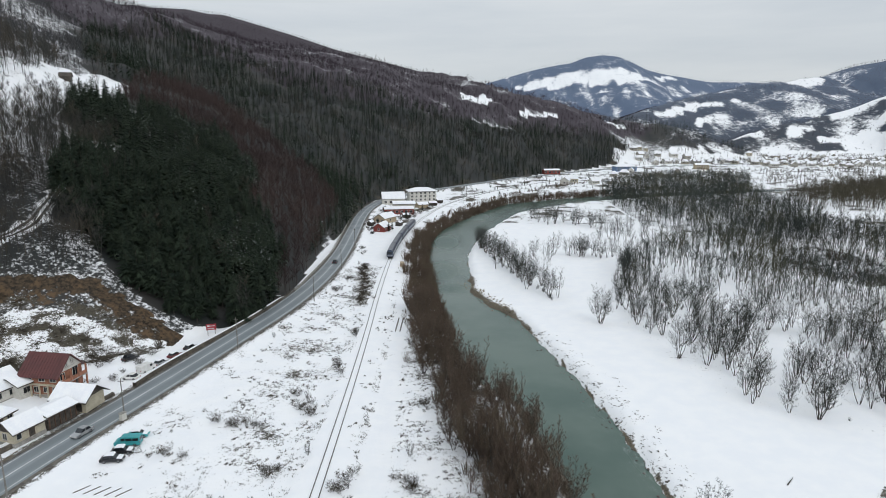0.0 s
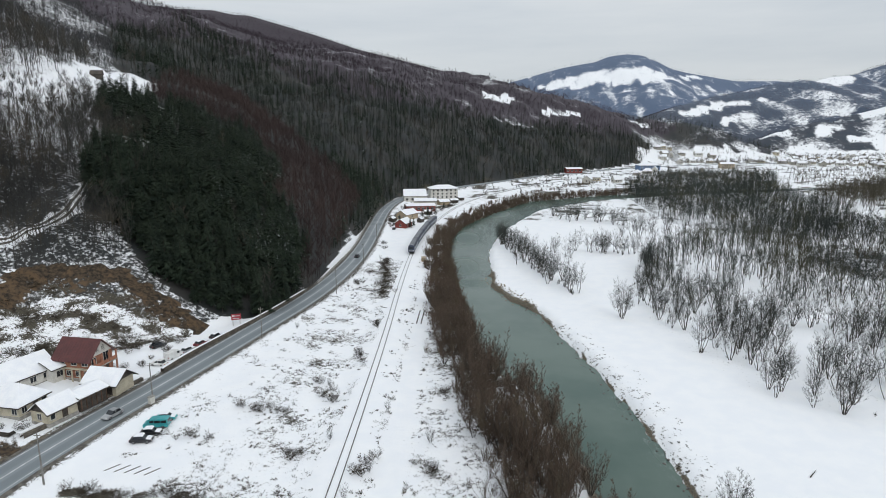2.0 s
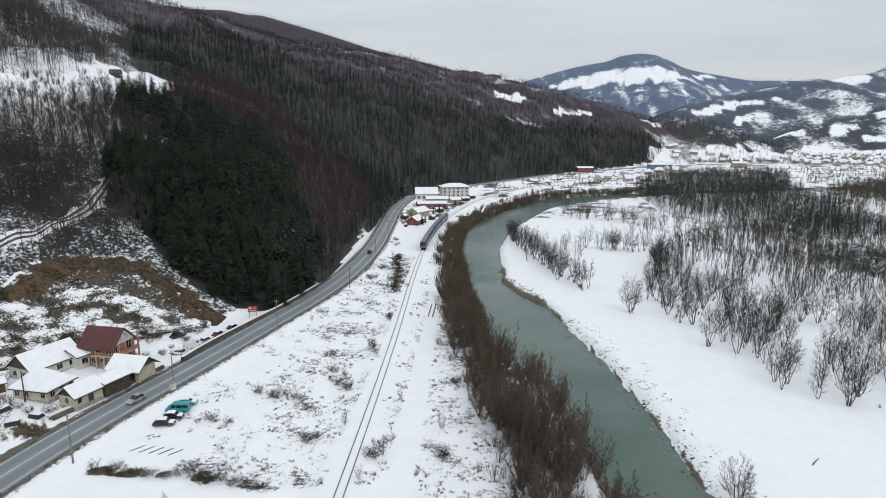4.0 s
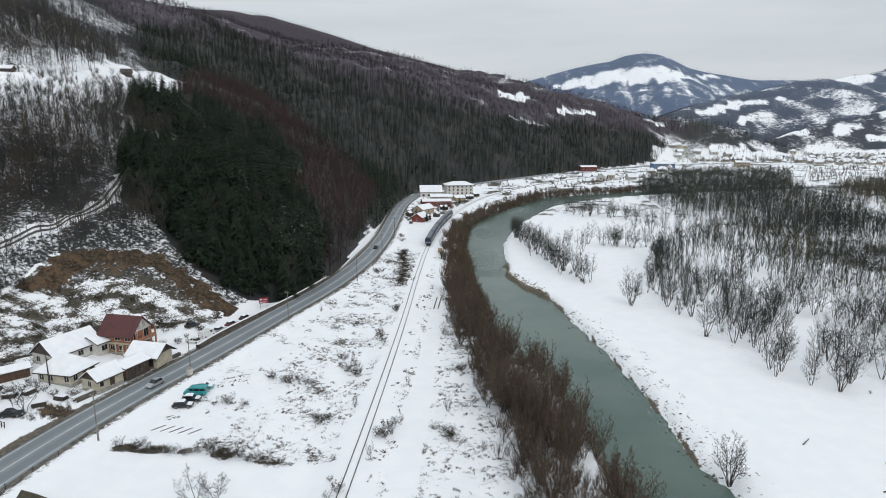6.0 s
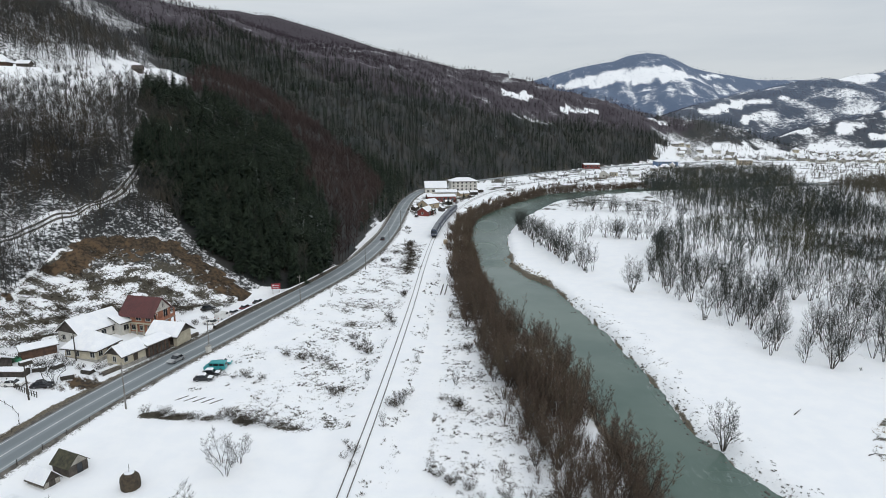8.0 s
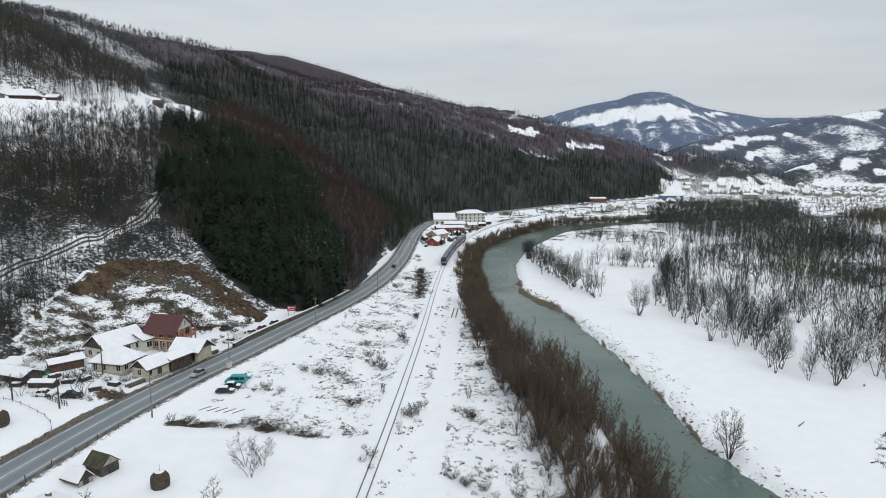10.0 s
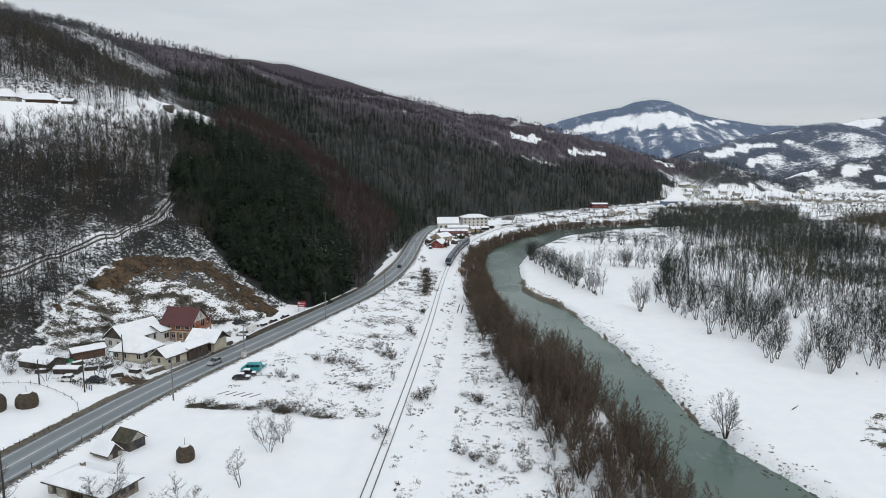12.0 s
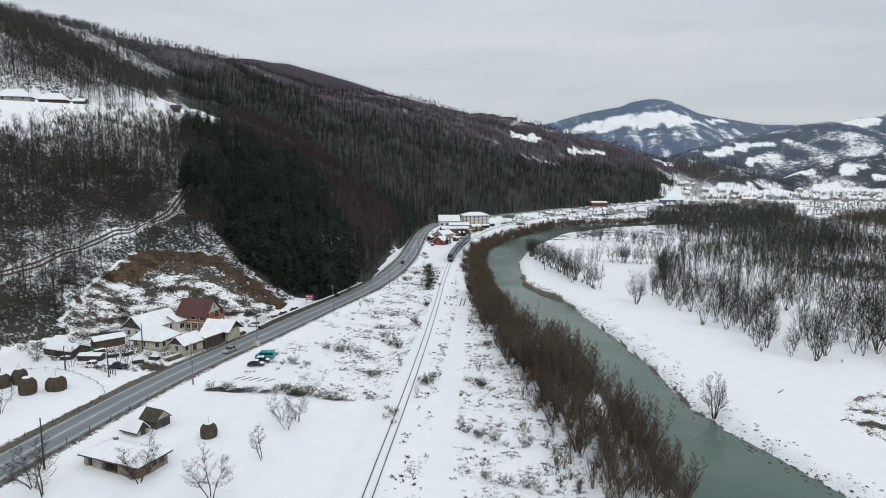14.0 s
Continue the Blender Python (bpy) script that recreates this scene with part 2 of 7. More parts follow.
WILLOW_TWIGS = twiggy("willow_twigs", (0.172, 0.126, 0.096), (0.070, 0.053, 0.042), 0.06, (0.128, 0.106, 0.074))
ORCHARD_TWIGS = twiggy("orchard_twigs", (0.080, 0.066, 0.054), (0.034, 0.029, 0.026), 0.1)
BARK = surface("grey_bark", (0.085, 0.075, 0.062), (0.034, 0.030, 0.026), 2.0, 0.9)
TAN_GRASS = twiggy("tan_grass", (0.30, 0.23, 0.13), (0.14, 0.10, 0.055), 0.2)
DRY_GRASS = twiggy("dry_grass", (0.088, 0.068, 0.045), (0.024, 0.022, 0.019), 0.15)
# mountain twigs with the blue haze of distance in their base colour
HAZY_TWIGS = twiggy("hazy_twigs", (0.104, 0.140, 0.210), (0.070, 0.097, 0.154), 0.004)
# hill twigs lightened and blued: a weaker haze painted into the colour
HAZY_HILL_TWIGS = twiggy("hazy_hill_twigs", (0.105, 0.102, 0.126), (0.064, 0.063, 0.080), 0.004)
FAR_TWIGS = twiggy("far_wood_twigs", (0.068, 0.052, 0.062), (0.036, 0.029, 0.037), 0.004)
RAIL_STEEL = surface("rail_steel", (0.16, 0.14, 0.13), (0.07, 0.06, 0.055), 2, 0.45, 0.8)
CONCRETE = surface("weathered_concrete", (0.40, 0.39, 0.36), (0.22, 0.21, 0.19), 0.8, 0.85)
EARTH_WALL = surface("earthy_stone_wall", (0.145, 0.124, 0.098), (0.055, 0.048, 0.041), 0.9, 0.9, bump=0.9)
POLE_GREY = surface("old_pole_concrete", (0.24, 0.23, 0.215), (0.13, 0.125, 0.115), 1.5, 0.85)
DARK_WOOD = surface("weathered_dark_boards", (0.095, 0.080, 0.066), (0.035, 0.030, 0.027), 1.5, 0.85, spread=0.25)
BROWN_WOOD = surface("brown_boards", (0.15, 0.085, 0.055), (0.07, 0.042, 0.03), 1.5, 0.85, spread=0.2)
CREAM = surface("cream_render", (0.55, 0.50, 0.385), (0.40, 0.36, 0.275), 0.6, 0.85)
WHITE_WALL = surface("white_render", (0.66, 0.645, 0.60), (0.49, 0.475, 0.435), 0.6, 0.85)
GREY_WALL = surface("grey_plaster", (0.42, 0.40, 0.35), (0.22, 0.205, 0.175), 0.9, 0.9)
OLD_BRICK = surface("dull_old_brick", (0.25, 0.135, 0.095), (0.13, 0.075, 0.058), 1.2, 0.9, spread=0.25)
STAINED = surface("stained_plaster", (0.30, 0.265, 0.21), (0.12, 0.10, 0.078), 0.7, 0.9, bump=0.7)
BRICK_RED = surface("orange_brick", (0.40, 0.18, 0.11), (0.27, 0.115, 0.075), 1.2, 0.85, spread=0.15)
RED_ROOF = surface("dark_red_metal_roof", (0.110, 0.032, 0.030), (0.075, 0.024, 0.024), 0.7, 0.45, spread=0.06)
RED_WALL = surface("red_render", (0.24, 0.050, 0.040), (0.16, 0.036, 0.030), 0.8, 0.8)
BLUE_ROOF = surface("blue_paint", (0.12, 0.20, 0.34), (0.09, 0.15, 0.26), 0.6, 0.5)
OCHRE = surface("ochre_render", (0.44, 0.36, 0.25), (0.34, 0.275, 0.19), 0.6, 0.85)
HAY = surface("weathered_hay", (0.088, 0.068, 0.044), (0.040, 0.032, 0.024), 1.8, 0.95, bump=1.0, fine=9)
PAINT_WHITE = surface("worn_white_line", (0.68, 0.69, 0.70), (0.38, 0.39, 0.40), 0.7, 0.6)
STONE = surface("river_stone", (0.17, 0.16, 0.145), (0.06, 0.057, 0.052), 1.4, 0.85, spread=0.3)
TAN_STONE = surface("tan_gravel_stone", (0.30, 0.245, 0.165), (0.12, 0.10, 0.072), 1.4, 0.85, spread=0.3)
SLUSH = surface("gritty_slush", (0.16, 0.145, 0.125), (0.035, 0.032, 0.028), 0.9, 0.7, bump=0.8)
MUD = surface("trodden_mud", (0.20, 0.15, 0.09), (0.10, 0.075, 0.048), 0.5, 0.6, bump=0.7)
GLASS = surface("dark_window_glass", (0.030, 0.036, 0.042), (0.016, 0.019, 0.023), 0.5, 0.08, bump=0)
TYRE = surface("black_rubber", (0.035, 0.035, 0.036), (0.02, 0.02, 0.02), 3, 0.8)
HUB = surface("grey_hub", (0.35, 0.35, 0.36), (0.22, 0.22, 0.23), 3, 0.4, 0.7)
CAR_BLACK = surface("black_car_paint", (0.022, 0.023, 0.026), (0.014, 0.014, 0.016), 0.8, 0.3, bump=0)
CAR_TEAL = surface("teal_car_paint", (0.05, 0.36, 0.38), (0.035, 0.26, 0.28), 0.8, 0.35, bump=0)
CAR_WHITE = surface("white_car_paint", (0.78, 0.78, 0.77), (0.62, 0.62, 0.60), 0.8, 0.35, bump=0)
CAR_SILVER = surface("silver_car_paint", (0.45, 0.46, 0.47), (0.33, 0.34, 0.35), 0.8, 0.3, 0.5, bump=0)
CAR_RED = surface("dark_red_car_paint", (0.16, 0.025, 0.03), (0.10, 0.018, 0.02), 0.8, 0.35, bump=0)
LAMP_GLASS = surface("lamp_glass", (0.75, 0.74, 0.70), (0.6, 0.6, 0.58), 3, 0.15, bump=0)
SIGN_RED = surface("red_sign_board", (0.33, 0.03, 0.045), (0.24, 0.025, 0.035), 1, 0.5, bump=0)
TRAIN_BLUE = surface("dark_blue_train_paint", (0.030, 0.045, 0.085), (0.018, 0.026, 0.05), 0.4, 0.4, bump=0)
TRAIN_GREY = surface("train_roof_grey", (0.21, 0.22, 0.24), (0.13, 0.135, 0.15), 0.4, 0.6)
MOSSY_ROOF = surface("mossy_shingles", (0.085, 0.080, 0.050), (0.030, 0.030, 0.022), 1.2, 0.95, bump=0.8)
GREEN_TARP = surface("green_tarpaulin", (0.05, 0.32, 0.17), (0.03, 0.20, 0.11), 1.5, 0.5, bump=0.6)
# ---- the lie of the land ----
FOOT = [(-190, -260), (-165, -60), (-138, 40), (-126, 95), (-108, 132), (-78, 160), (-61, 190), (-55.5, 240), (-55, 300), (-62, 400),
        (-60, 480), (-30, 560), (40, 660), (120, 770), (215, 880), (330, 960), (420, 1060), (450, 1250), (380, 1500)]
ROAD = [(-92, -120), (-87, -20), (-82, 45), (-78, 85), (-73.5, 107), (-69.5, 122), (-65.5, 139), (-60, 164), (-52.8, 195), (-48.6, 230), (-47.5, 276),
        (-51, 340), (-55.5, 420), (-51, 478), (-22, 548), (45, 640), (130, 762), (240, 868), (420, 950), (800, 1040)]
RAIL = [(-19, -150), (-21, -20), (-21.5, 45), (-21.3, 91), (-22.2, 163), (-23.9, 216), (-24.6, 285), (-21.4, 342), (-16.6, 378), (-5.2, 442),
        (14, 500), (62, 590), (140, 690), (250, 790), (420, 880), (800, 980)]
RIVER_LEFT = [(70, -150), (54, -20), (29.5, 52), (27.5, 70), (24, 100), (19.7, 131), (12, 143), (7, 155.6), (4.5, 180), (-1, 223), (-6, 282), (-4.5, 337), (2, 369), (9.5, 391), (26.6, 433), (53, 489), (104, 524), (170, 556), (300, 598), (600, 660)]
RIVER_RIGHT = [(98, -150), (78, -20), (51.6, 55.5), (48.2, 64), (43, 75), (39.5, 88), (38.4, 100), (37.6, 114), (35.2, 133), (32.2, 152), (28.7, 167), (25.9, 183), (22, 198), (15, 211), (9.8, 228),
               (10.8, 250), (10.8, 275), (12, 298), (17, 327), (25, 362), (35, 388), (48, 427), (61, 447), (100, 489), (172, 530), (304, 574), (604, 636)]
RIDGES = [  # crest lines: x, y, z along each, with the fall to either side
    (0.42, [(-1250, 2050, 430), (-900, 1950, 412), (-640, 1900, 378), (-450, 1900, 324), (-322, 1900, 282), (98, 1900, 177), (330, 1850, 126), (560, 1800, 62)]),
    (0.34, [(-100, 4300, 195), (223, 4300, 322), (482, 4300, 393), (638, 4300, 435), (786, 4300, 463), (862, 4300, 472), (963, 4300, 511), (1065, 4300, 524), (1169, 4300, 515), (1258, 4300, 479), (1349, 4300, 435),
            (1454, 4300, 405), (1613, 4300, 379), (1788, 4300, 349), (2050, 4300, 349), (2700, 4300, 315), (3600, 4300, 395)]),
    (0.30, [(480, 1650, 76), (571, 1750, 102), (675, 1850, 124), (765, 1900, 143), (861, 1950, 160), (969, 2000, 182), (1037, 2000, 193), (1080, 2000, 189), (1167, 2050, 206), (1260, 2100, 216), (1315, 2100, 238),
            (1370, 2100, 254), (1440, 2100, 266), (1610, 2100, 282), (2100, 2100, 340)]),
    (0.42, [(330, 1150, 70), (430, 1120, 57), (475, 1105, 36), (525, 1090, 18)]),
    (0.45, [(535, 1180, 16), (609, 1240, 44), (698, 1280, 62), (760, 1300, 67), (811, 1320, 85), (872, 1320, 100), (901, 1320, 113), (930, 1300, 125), (1000, 1250, 148), (1350, 1200, 190), (1700, 1150, 260)]),
]


def along(line, px, py):
    """Nearest distance to a polyline, which side (left is positive), and the height or length there."""
    best, side, run = np.full(px.shape, 1e9), np.zeros(px.shape), np.zeros(px.shape)
    length = 0.0
    for a, b in zip(line[:-1], line[1:]):
        ux, uy = b[0] - a[0], b[1] - a[1]
        size = math.hypot(ux, uy)
        k = np.clip(((px - a[0]) * ux + (py - a[1]) * uy) / size ** 2, 0, 1)
        qx, qy = px - a[0] - k * ux, py - a[1] - k * uy
        gap = np.hypot(qx, qy)
        near = gap < best
        best = np.where(near, gap, best)
        side = np.where(near, np.sign(ux * qy - uy * qx), side)
        run = np.where(near, (a[2] + k * (b[2] - a[2])) if len(a) > 2 else length + k * size, run)
        length += size
    return best, side, run


def ripple(px, py, size, seed):
    """Smooth noise from a few crossed waves, about -1 to 1."""
    rng = np.random.RandomState(seed)
    total = np.zeros(px.shape)
    for octave, weight in ((1, 0.55), (2.1, 0.3), (4.3, 0.15)):
        for _ in range(4):
            angle, phase = rng.uniform(0, 2 * math.pi, 2)
            k = 2 * math.pi * octave * rng.uniform(0.7, 1.3) / size
            total += weight * 0.5 * np.sin(k * (px * math.cos(angle) + py * math.sin(angle)) + phase + 1.3 * np.sin(k * 0.6 * (py * math.cos(angle) - px * math.sin(angle))))
    return total


def step(v, a, b):
    u = np.clip((v - a) / (b - a), 0, 1)
    return u * u * (3 - 2 * u)


def land(px, py):
    """Height of the ground."""
    px, py = np.asarray(px, float), np.asarray(py, float)
    gap, side, run = along(FOOT, px, py)
    d = np.where(side > 0, gap, 0)
    crest = np.interp(run, [0, 300, 700, 1100, 1500, 1750, 2100], [350, 355, 345, 275, 170, 90, 40])
    hill = crest * (1 - np.exp(-0.62 * d / crest))
    hill += np.minimum(d, 220) * 0.045 * ripple(px, py, 300, 3) * step(d, 10, 150) + np.minimum(d, 60) * 0.05 * ripple(px, py, 45, 4)
    hill += 18 * np.exp(-((px + 500) / 150) ** 2 - ((py - 710) / 190) ** 2) * (d > 0)
    flat = 0.14 * ripple(px, py, 90, 1) + 0.02 * ripple(px, py, 14, 2)
    floor = flat + 1.2 * step(-px, 10, 55) + 2.2 * step(-px, 72, 100) * (py < 480)
    z = floor + hill
    z += 0.8 * ripple(px, py, 9, 41) * np.exp(-((px + 105) / 24) ** 2 - ((py - 144) / 17) ** 2)
    bench, _, _ = along([(-225, 223), (-196, 247)], px, py)
    z += (79.2 - z) * (1 - step(bench, 6, 15))
    road, _, _ = along(ROAD, px, py)
    z += (1.9 - z) * (1 - step(road, 5.5, 11)) * (py < 700)
    rail, _, _ = along(RAIL, px, py)
    z += (1.0 - z) * (1 - step(rail, 3.0, 7))
    left, lside, _ = along(RIVER_LEFT, px, py)
    right, rside, _ = along(RIVER_RIGHT, px, py)
    wet = (lside < 0) & (rside > 0)
    edge = np.where(wet, -np.minimum(left, right), np.minimum(left, right))
    edge = edge + 0.8 * ripple(px, py, 18, 7) + 0.4 * ripple(px, py, 5, 8)
    z = np.where(edge < 6, z + (-3.6 - z) * (1 - step(edge, -3, np.where(right < left, 4, 7))), z)
    for fall, line in RIDGES:
        gap, _, top = along(line, px, py)
        rough = 1 + 0.10 * ripple(px, py, 700, 11) + 0.05 * ripple(px, py, 240, 12)
        z = np.maximum(z, top - fall * gap * rough - 0.00000 * gap)
    return z


# ---- mesh helpers ----
def mesh_of(name, verts, tris, material, smooth=False):
    """A mesh from arrays of corners and triangles (or quads)."""
    verts, tris = np.asarray(verts, np.float32), np.asarray(tris, np.int32)
    me = bpy.data.meshes.new(name)
    n, k = len(tris), tris.shape[1]
    me.vertices.add(len(verts))
    me.vertices.foreach_set("co", verts.ravel())
    me.loops.add(n * k)
    me.loops.foreach_set("vertex_index", tris.ravel())
    me.polygons.add(n)
    me.polygons.foreach_set("loop_start", np.arange(0, n * k, k, dtype=np.int32))
    me.polygons.foreach_set("use_smooth", np.full(n, smooth))
    me.materials.append(material)
    me.update(calc_edges=True)
    return me


def finish(name, bm, material, smooth=False):
    me = bpy.data.meshes.new(name)
    bmesh.ops.recalc_face_normals(bm, faces=bm.faces)
    bm.to_mesh(me)
    bm.free()
    me.materials.append(material)
    if smooth:
        me.polygons.foreach_set("use_smooth", np.full(len(me.polygons), True))
    return me


def part(name, bm, material, parent, label="", at=None, smooth=False):
    """One mesh object under a thing or a part."""
    ob = new(name, bm if isinstance(bm, bpy.types.Mesh) else finish(name, bm, material, smooth))
    ob.parent = parent
    if at is not None:
        ob.matrix_basis = at
    if label:
        tagged(ob, label)
    return ob


def thing(name, m, label, category, group="", kind=""):
    """An empty at the base of a thing."""
    ob = new(name)
    ob.empty_display_size = 0.3
    ob.matrix_basis = m
    return tagged(ob, label, category, group, kind)


def box(bm, x0, y0, z0, x1, y1, z1, bevel=0.0):
    made = bmesh.ops.create_cube(bm, size=1)["verts"]
    bmesh.ops.transform(bm, verts=made, matrix=Matrix.LocRotScale(((x0 + x1) / 2, (y0 + y1) / 2, (z0 + z1) / 2), None, (x1 - x0, y1 - y0, z1 - z0)))
    if bevel:
        edges = list({e for v in made for e in v.link_edges})
        bmesh.ops.bevel(bm, geom=edges, offset=bevel, segments=1, affect="EDGES")
    return bm


def prism(bm, ring, y0, y1):
    """A closed outline in x and z, drawn out along y."""
    a = [bm.verts.new((x, y0, z)) for x, z in ring]
    b = [bm.verts.new((x, y1, z)) for x, z in ring]
    bm.faces.new(a)
    bm.faces.new(b[::-1])
    for i in range(len(ring)):
        j = (i + 1) % len(ring)
        bm.faces.new((a[i], b[i], b[j], a[j]))
    return bm


def tube(bm, p, q, r0, r1, sides=8):
    p, q = Vector(p), Vector(q)
    made = bmesh.ops.create_cone(bm, cap_ends=True, segments=sides, radius1=r0, radius2=r1, depth=(q - p).length)["verts"]
    turn = (q - p).to_track_quat("Z", "Y").to_matrix().to_4x4()
    bmesh.ops.transform(bm, verts=made, matrix=Matrix.Translation((p + q) / 2) @ turn)
    return bm


def height(x, y):
    return float(land(np.array([x]), np.array([y]))[0])


def smooth_line(line, gap=2.0):
    """Even points along a line, rounded at its corners."""
    pts = np.array(line, float)
    for _ in range(3):
        cut = np.empty((2 * len(pts) - 2, pts.shape[1]))
        cut[0::2], cut[1::2] = 0.75 * pts[:-1] + 0.25 * pts[1:], 0.25 * pts[:-1] + 0.75 * pts[1:]
        pts = np.vstack((pts[:1], cut, pts[-1:]))
    run = np.concatenate(([0], np.cumsum(np.hypot(*np.diff(pts[:, :2], axis=0).T))))
    even = np.arange(0, run[-1], gap)
    return np.stack([np.interp(even, run, pts[:, i]) for i in range(pts.shape[1])], 1)


def inside(poly, px, py):
    hit = np.zeros(np.shape(px), bool)
    for (ax, ay), (bx, by) in zip(poly, poly[1:] + poly[:1]):
        cross = ((ay > py) != (by > py)) & (px < (bx - ax) * (py - ay) / ((by - ay) or 1e-9) + ax)
        hit ^= cross
    return hit


# ---- where things grow ----
CLEARING = [(-196, 165), (-192, 202), (-184, 214), (-176, 222), (-168, 234), (-178, 270), (-180, 298), (-188, 338), (-205, 402), (-213, 430), (-229, 420), (-220, 368), (-209, 338), (-196, 302), (-194, 280), (-196, 258), (-202, 252), (-211, 248), (-221, 240), (-229, 228), (-234, 205), (-228, 165)]
CONIFERS = [(-161, 263), (-175, 295), (-180, 324), (-182, 355), (-164, 330), (-174, 370), (-169, 388), (-151, 380), (-139, 398), (-115, 350), (-108, 358), (-95, 316), (-89, 277), (-76, 267), (-70, 250), (-63, 244),
            (-57, 196), (-58, 184), (-61, 177), (-67, 177), (-75, 174), (-85, 172), (-93, 175), (-102, 180), (-110, 187), (-121, 190), (-128, 199), (-135, 214), (-135, 229), (-134, 239), (-136, 257), (-139, 273), (-144, 263), (-149, 255)]
RUSSET = [(-198, 387), (-207, 427), (-216, 522), (-193, 542), (-162, 514), (-127, 467), (-107, 456), (-80, 425), (-69, 405), (-62, 325), (-58, 282), (-55, 222), (-57, 197), (-63, 244), (-70, 250), (-76, 267), (-89, 277), (-95, 316),
          (-108, 358), (-115, 350), (-139, 398), (-151, 380), (-169, 388), (-174, 370), (-182, 355)]
DARK_WOOD_AREA = [(-330, 584), (-353, 643), (-350, 715), (-360, 830), (-318, 833), (-223, 756), (-176, 749), (-139, 765), (-112, 794), (-73, 828), (-37, 819), (11, 876), (28, 855), (83, 880), (129, 959), (193, 981), (238, 1004), (278, 998),
                  (296, 984), (266, 921), (222, 882), (128, 772), (48, 662), (-24, 562), (-55, 480), (-57, 400), (-56, 310), (-62, 325), (-69, 405), (-79, 424), (-107, 456), (-127, 467), (-161, 514), (-193, 542), (-216, 522), (-204, 422), (-218, 413), (-239, 426), (-312, 543)]
TOP_WOOD = [(-345, 609), (-331, 691), (-314, 758), (-250, 733), (-189, 706), (-136, 701), (-102, 732), (-38, 800), (38, 866), (126, 939), (219, 978), (307, 1038), (380, 1120), (100, 1280), (-300, 1200), (-700, 1200), (-560, 760)]
SCAR = [(-125, 142), (-123, 157), (-117, 164), (-108, 168), (-102, 172), (-91, 170), (-81, 168), (-76, 168), (-75, 162), (-83, 160), (-89, 159), (-99, 158), (-106, 156), (-112, 152), (-115, 147), (-120, 143)]
DEBRIS = [(-122, 118), (-126, 140), (-124, 156), (-80, 168), (-76, 158), (-92, 142), (-108, 122), (-114, 112)]
FLOOD_WOOD = [(57, 200), (60, 163), (64, 136), (75, 122), (92, 110), (140, 90), (220, 150), (330, 330), (200, 360), (110, 310), (78, 262), (64, 232)]
BACK_WOOD = [(138, 545), (182, 628), (226, 672), (300, 700), (330, 660), (300, 600), (272, 540), (256, 470), (252, 420), (245, 398), (225, 351), (212, 329), (183, 314), (169, 327), (156, 337), (144, 347), (133, 358), (126, 384), (130, 456)]
FAR_BELT = [(262, 470), (300, 520), (360, 560), (430, 610), (560, 680), (640, 640), (560, 540), (470, 475), (380, 446), (327, 440), (285, 436)]
OPEN_SPOTS = [(98, 168, 9), (120, 190, 12), (100, 205, 8), (140, 165, 12), (165, 235, 14), (84, 148, 5), (95, 240, 10), (120, 265, 12)]
PASTURES = [  # outlines of snowy meadows among the far woods
    [(563, 1693), (700, 1818), (791, 1832), (891, 1861), (865, 1835), (791, 1805), (695, 1770), (600, 1690)], [(660, 1653), (716, 1712), (748, 1725), (677, 1629)], [(1080, 2040), (1168, 2070), (1250, 2110), (1200, 1995), (1119, 1955), (1080, 1975)],
    [(790, 1299), (818, 1335), (871, 1345), (960, 1320), (900, 1285), (825, 1290)], [(850, 1250), (905, 1262), (960, 1240), (940, 1215), (870, 1232)], [(672, 1237), (715, 1273), (767, 1284), (744, 1251), (680, 1223)], [(729, 1223), (819, 1227), (900, 1190), (860, 1110), (800, 1150)],
    [(573, 1245), (609, 1238), (659, 1262), (683, 1259), (602, 1222)], [(351, 1025), (384, 1039), (445, 1053), (462, 1032), (400, 960), (338, 960)], [(258, 914), (266, 963), (300, 985), (321, 958), (299, 930)],
    [(446, 4014), (616, 4013), (806, 4005), (990, 3970), (1141, 3938), (1243, 3753), (1077, 3601), (961, 3715), (852, 3763), (707, 3798), (532, 3867)], [(1346, 4124), (1541, 4197), (1514, 4100), (1378, 4050)],
    [(32, 995), (60, 1061), (84, 1040), (59, 974), (31, 967)], [(108, 985), (172, 1052), (224, 1063), (172, 1034), (116, 982)], [(285, 1114), (339, 1122), (302, 1080)]]
MARSH = [(170, 303), (191, 311), (197, 295), (200, 274), (192, 243), (171, 224), (157, 233), (153, 244), (147, 261)]
THIN_WOODS = [(930, 3520, 360, 190), (1500, 3700, 420, 260), (800, 1700, 130, 60), (640, 1190, 90, 40), (420, 1040, 90, 60), (1000, 1760, 120, 60)]  # snow between the trees
TRACK = [(-150, 98), (-141, 119), (-139, 138), (-136, 155), (-127, 172), (-125, 188), (-128, 205)]


def river_edge(px, py):
    left, lside, _ = along(RIVER_LEFT, px, py)
    right, rside, _ = along(RIVER_RIGHT, px, py)
    return left * np.where(lside > 0, 1, -1), right * np.where(rside < 0, 1, -1)


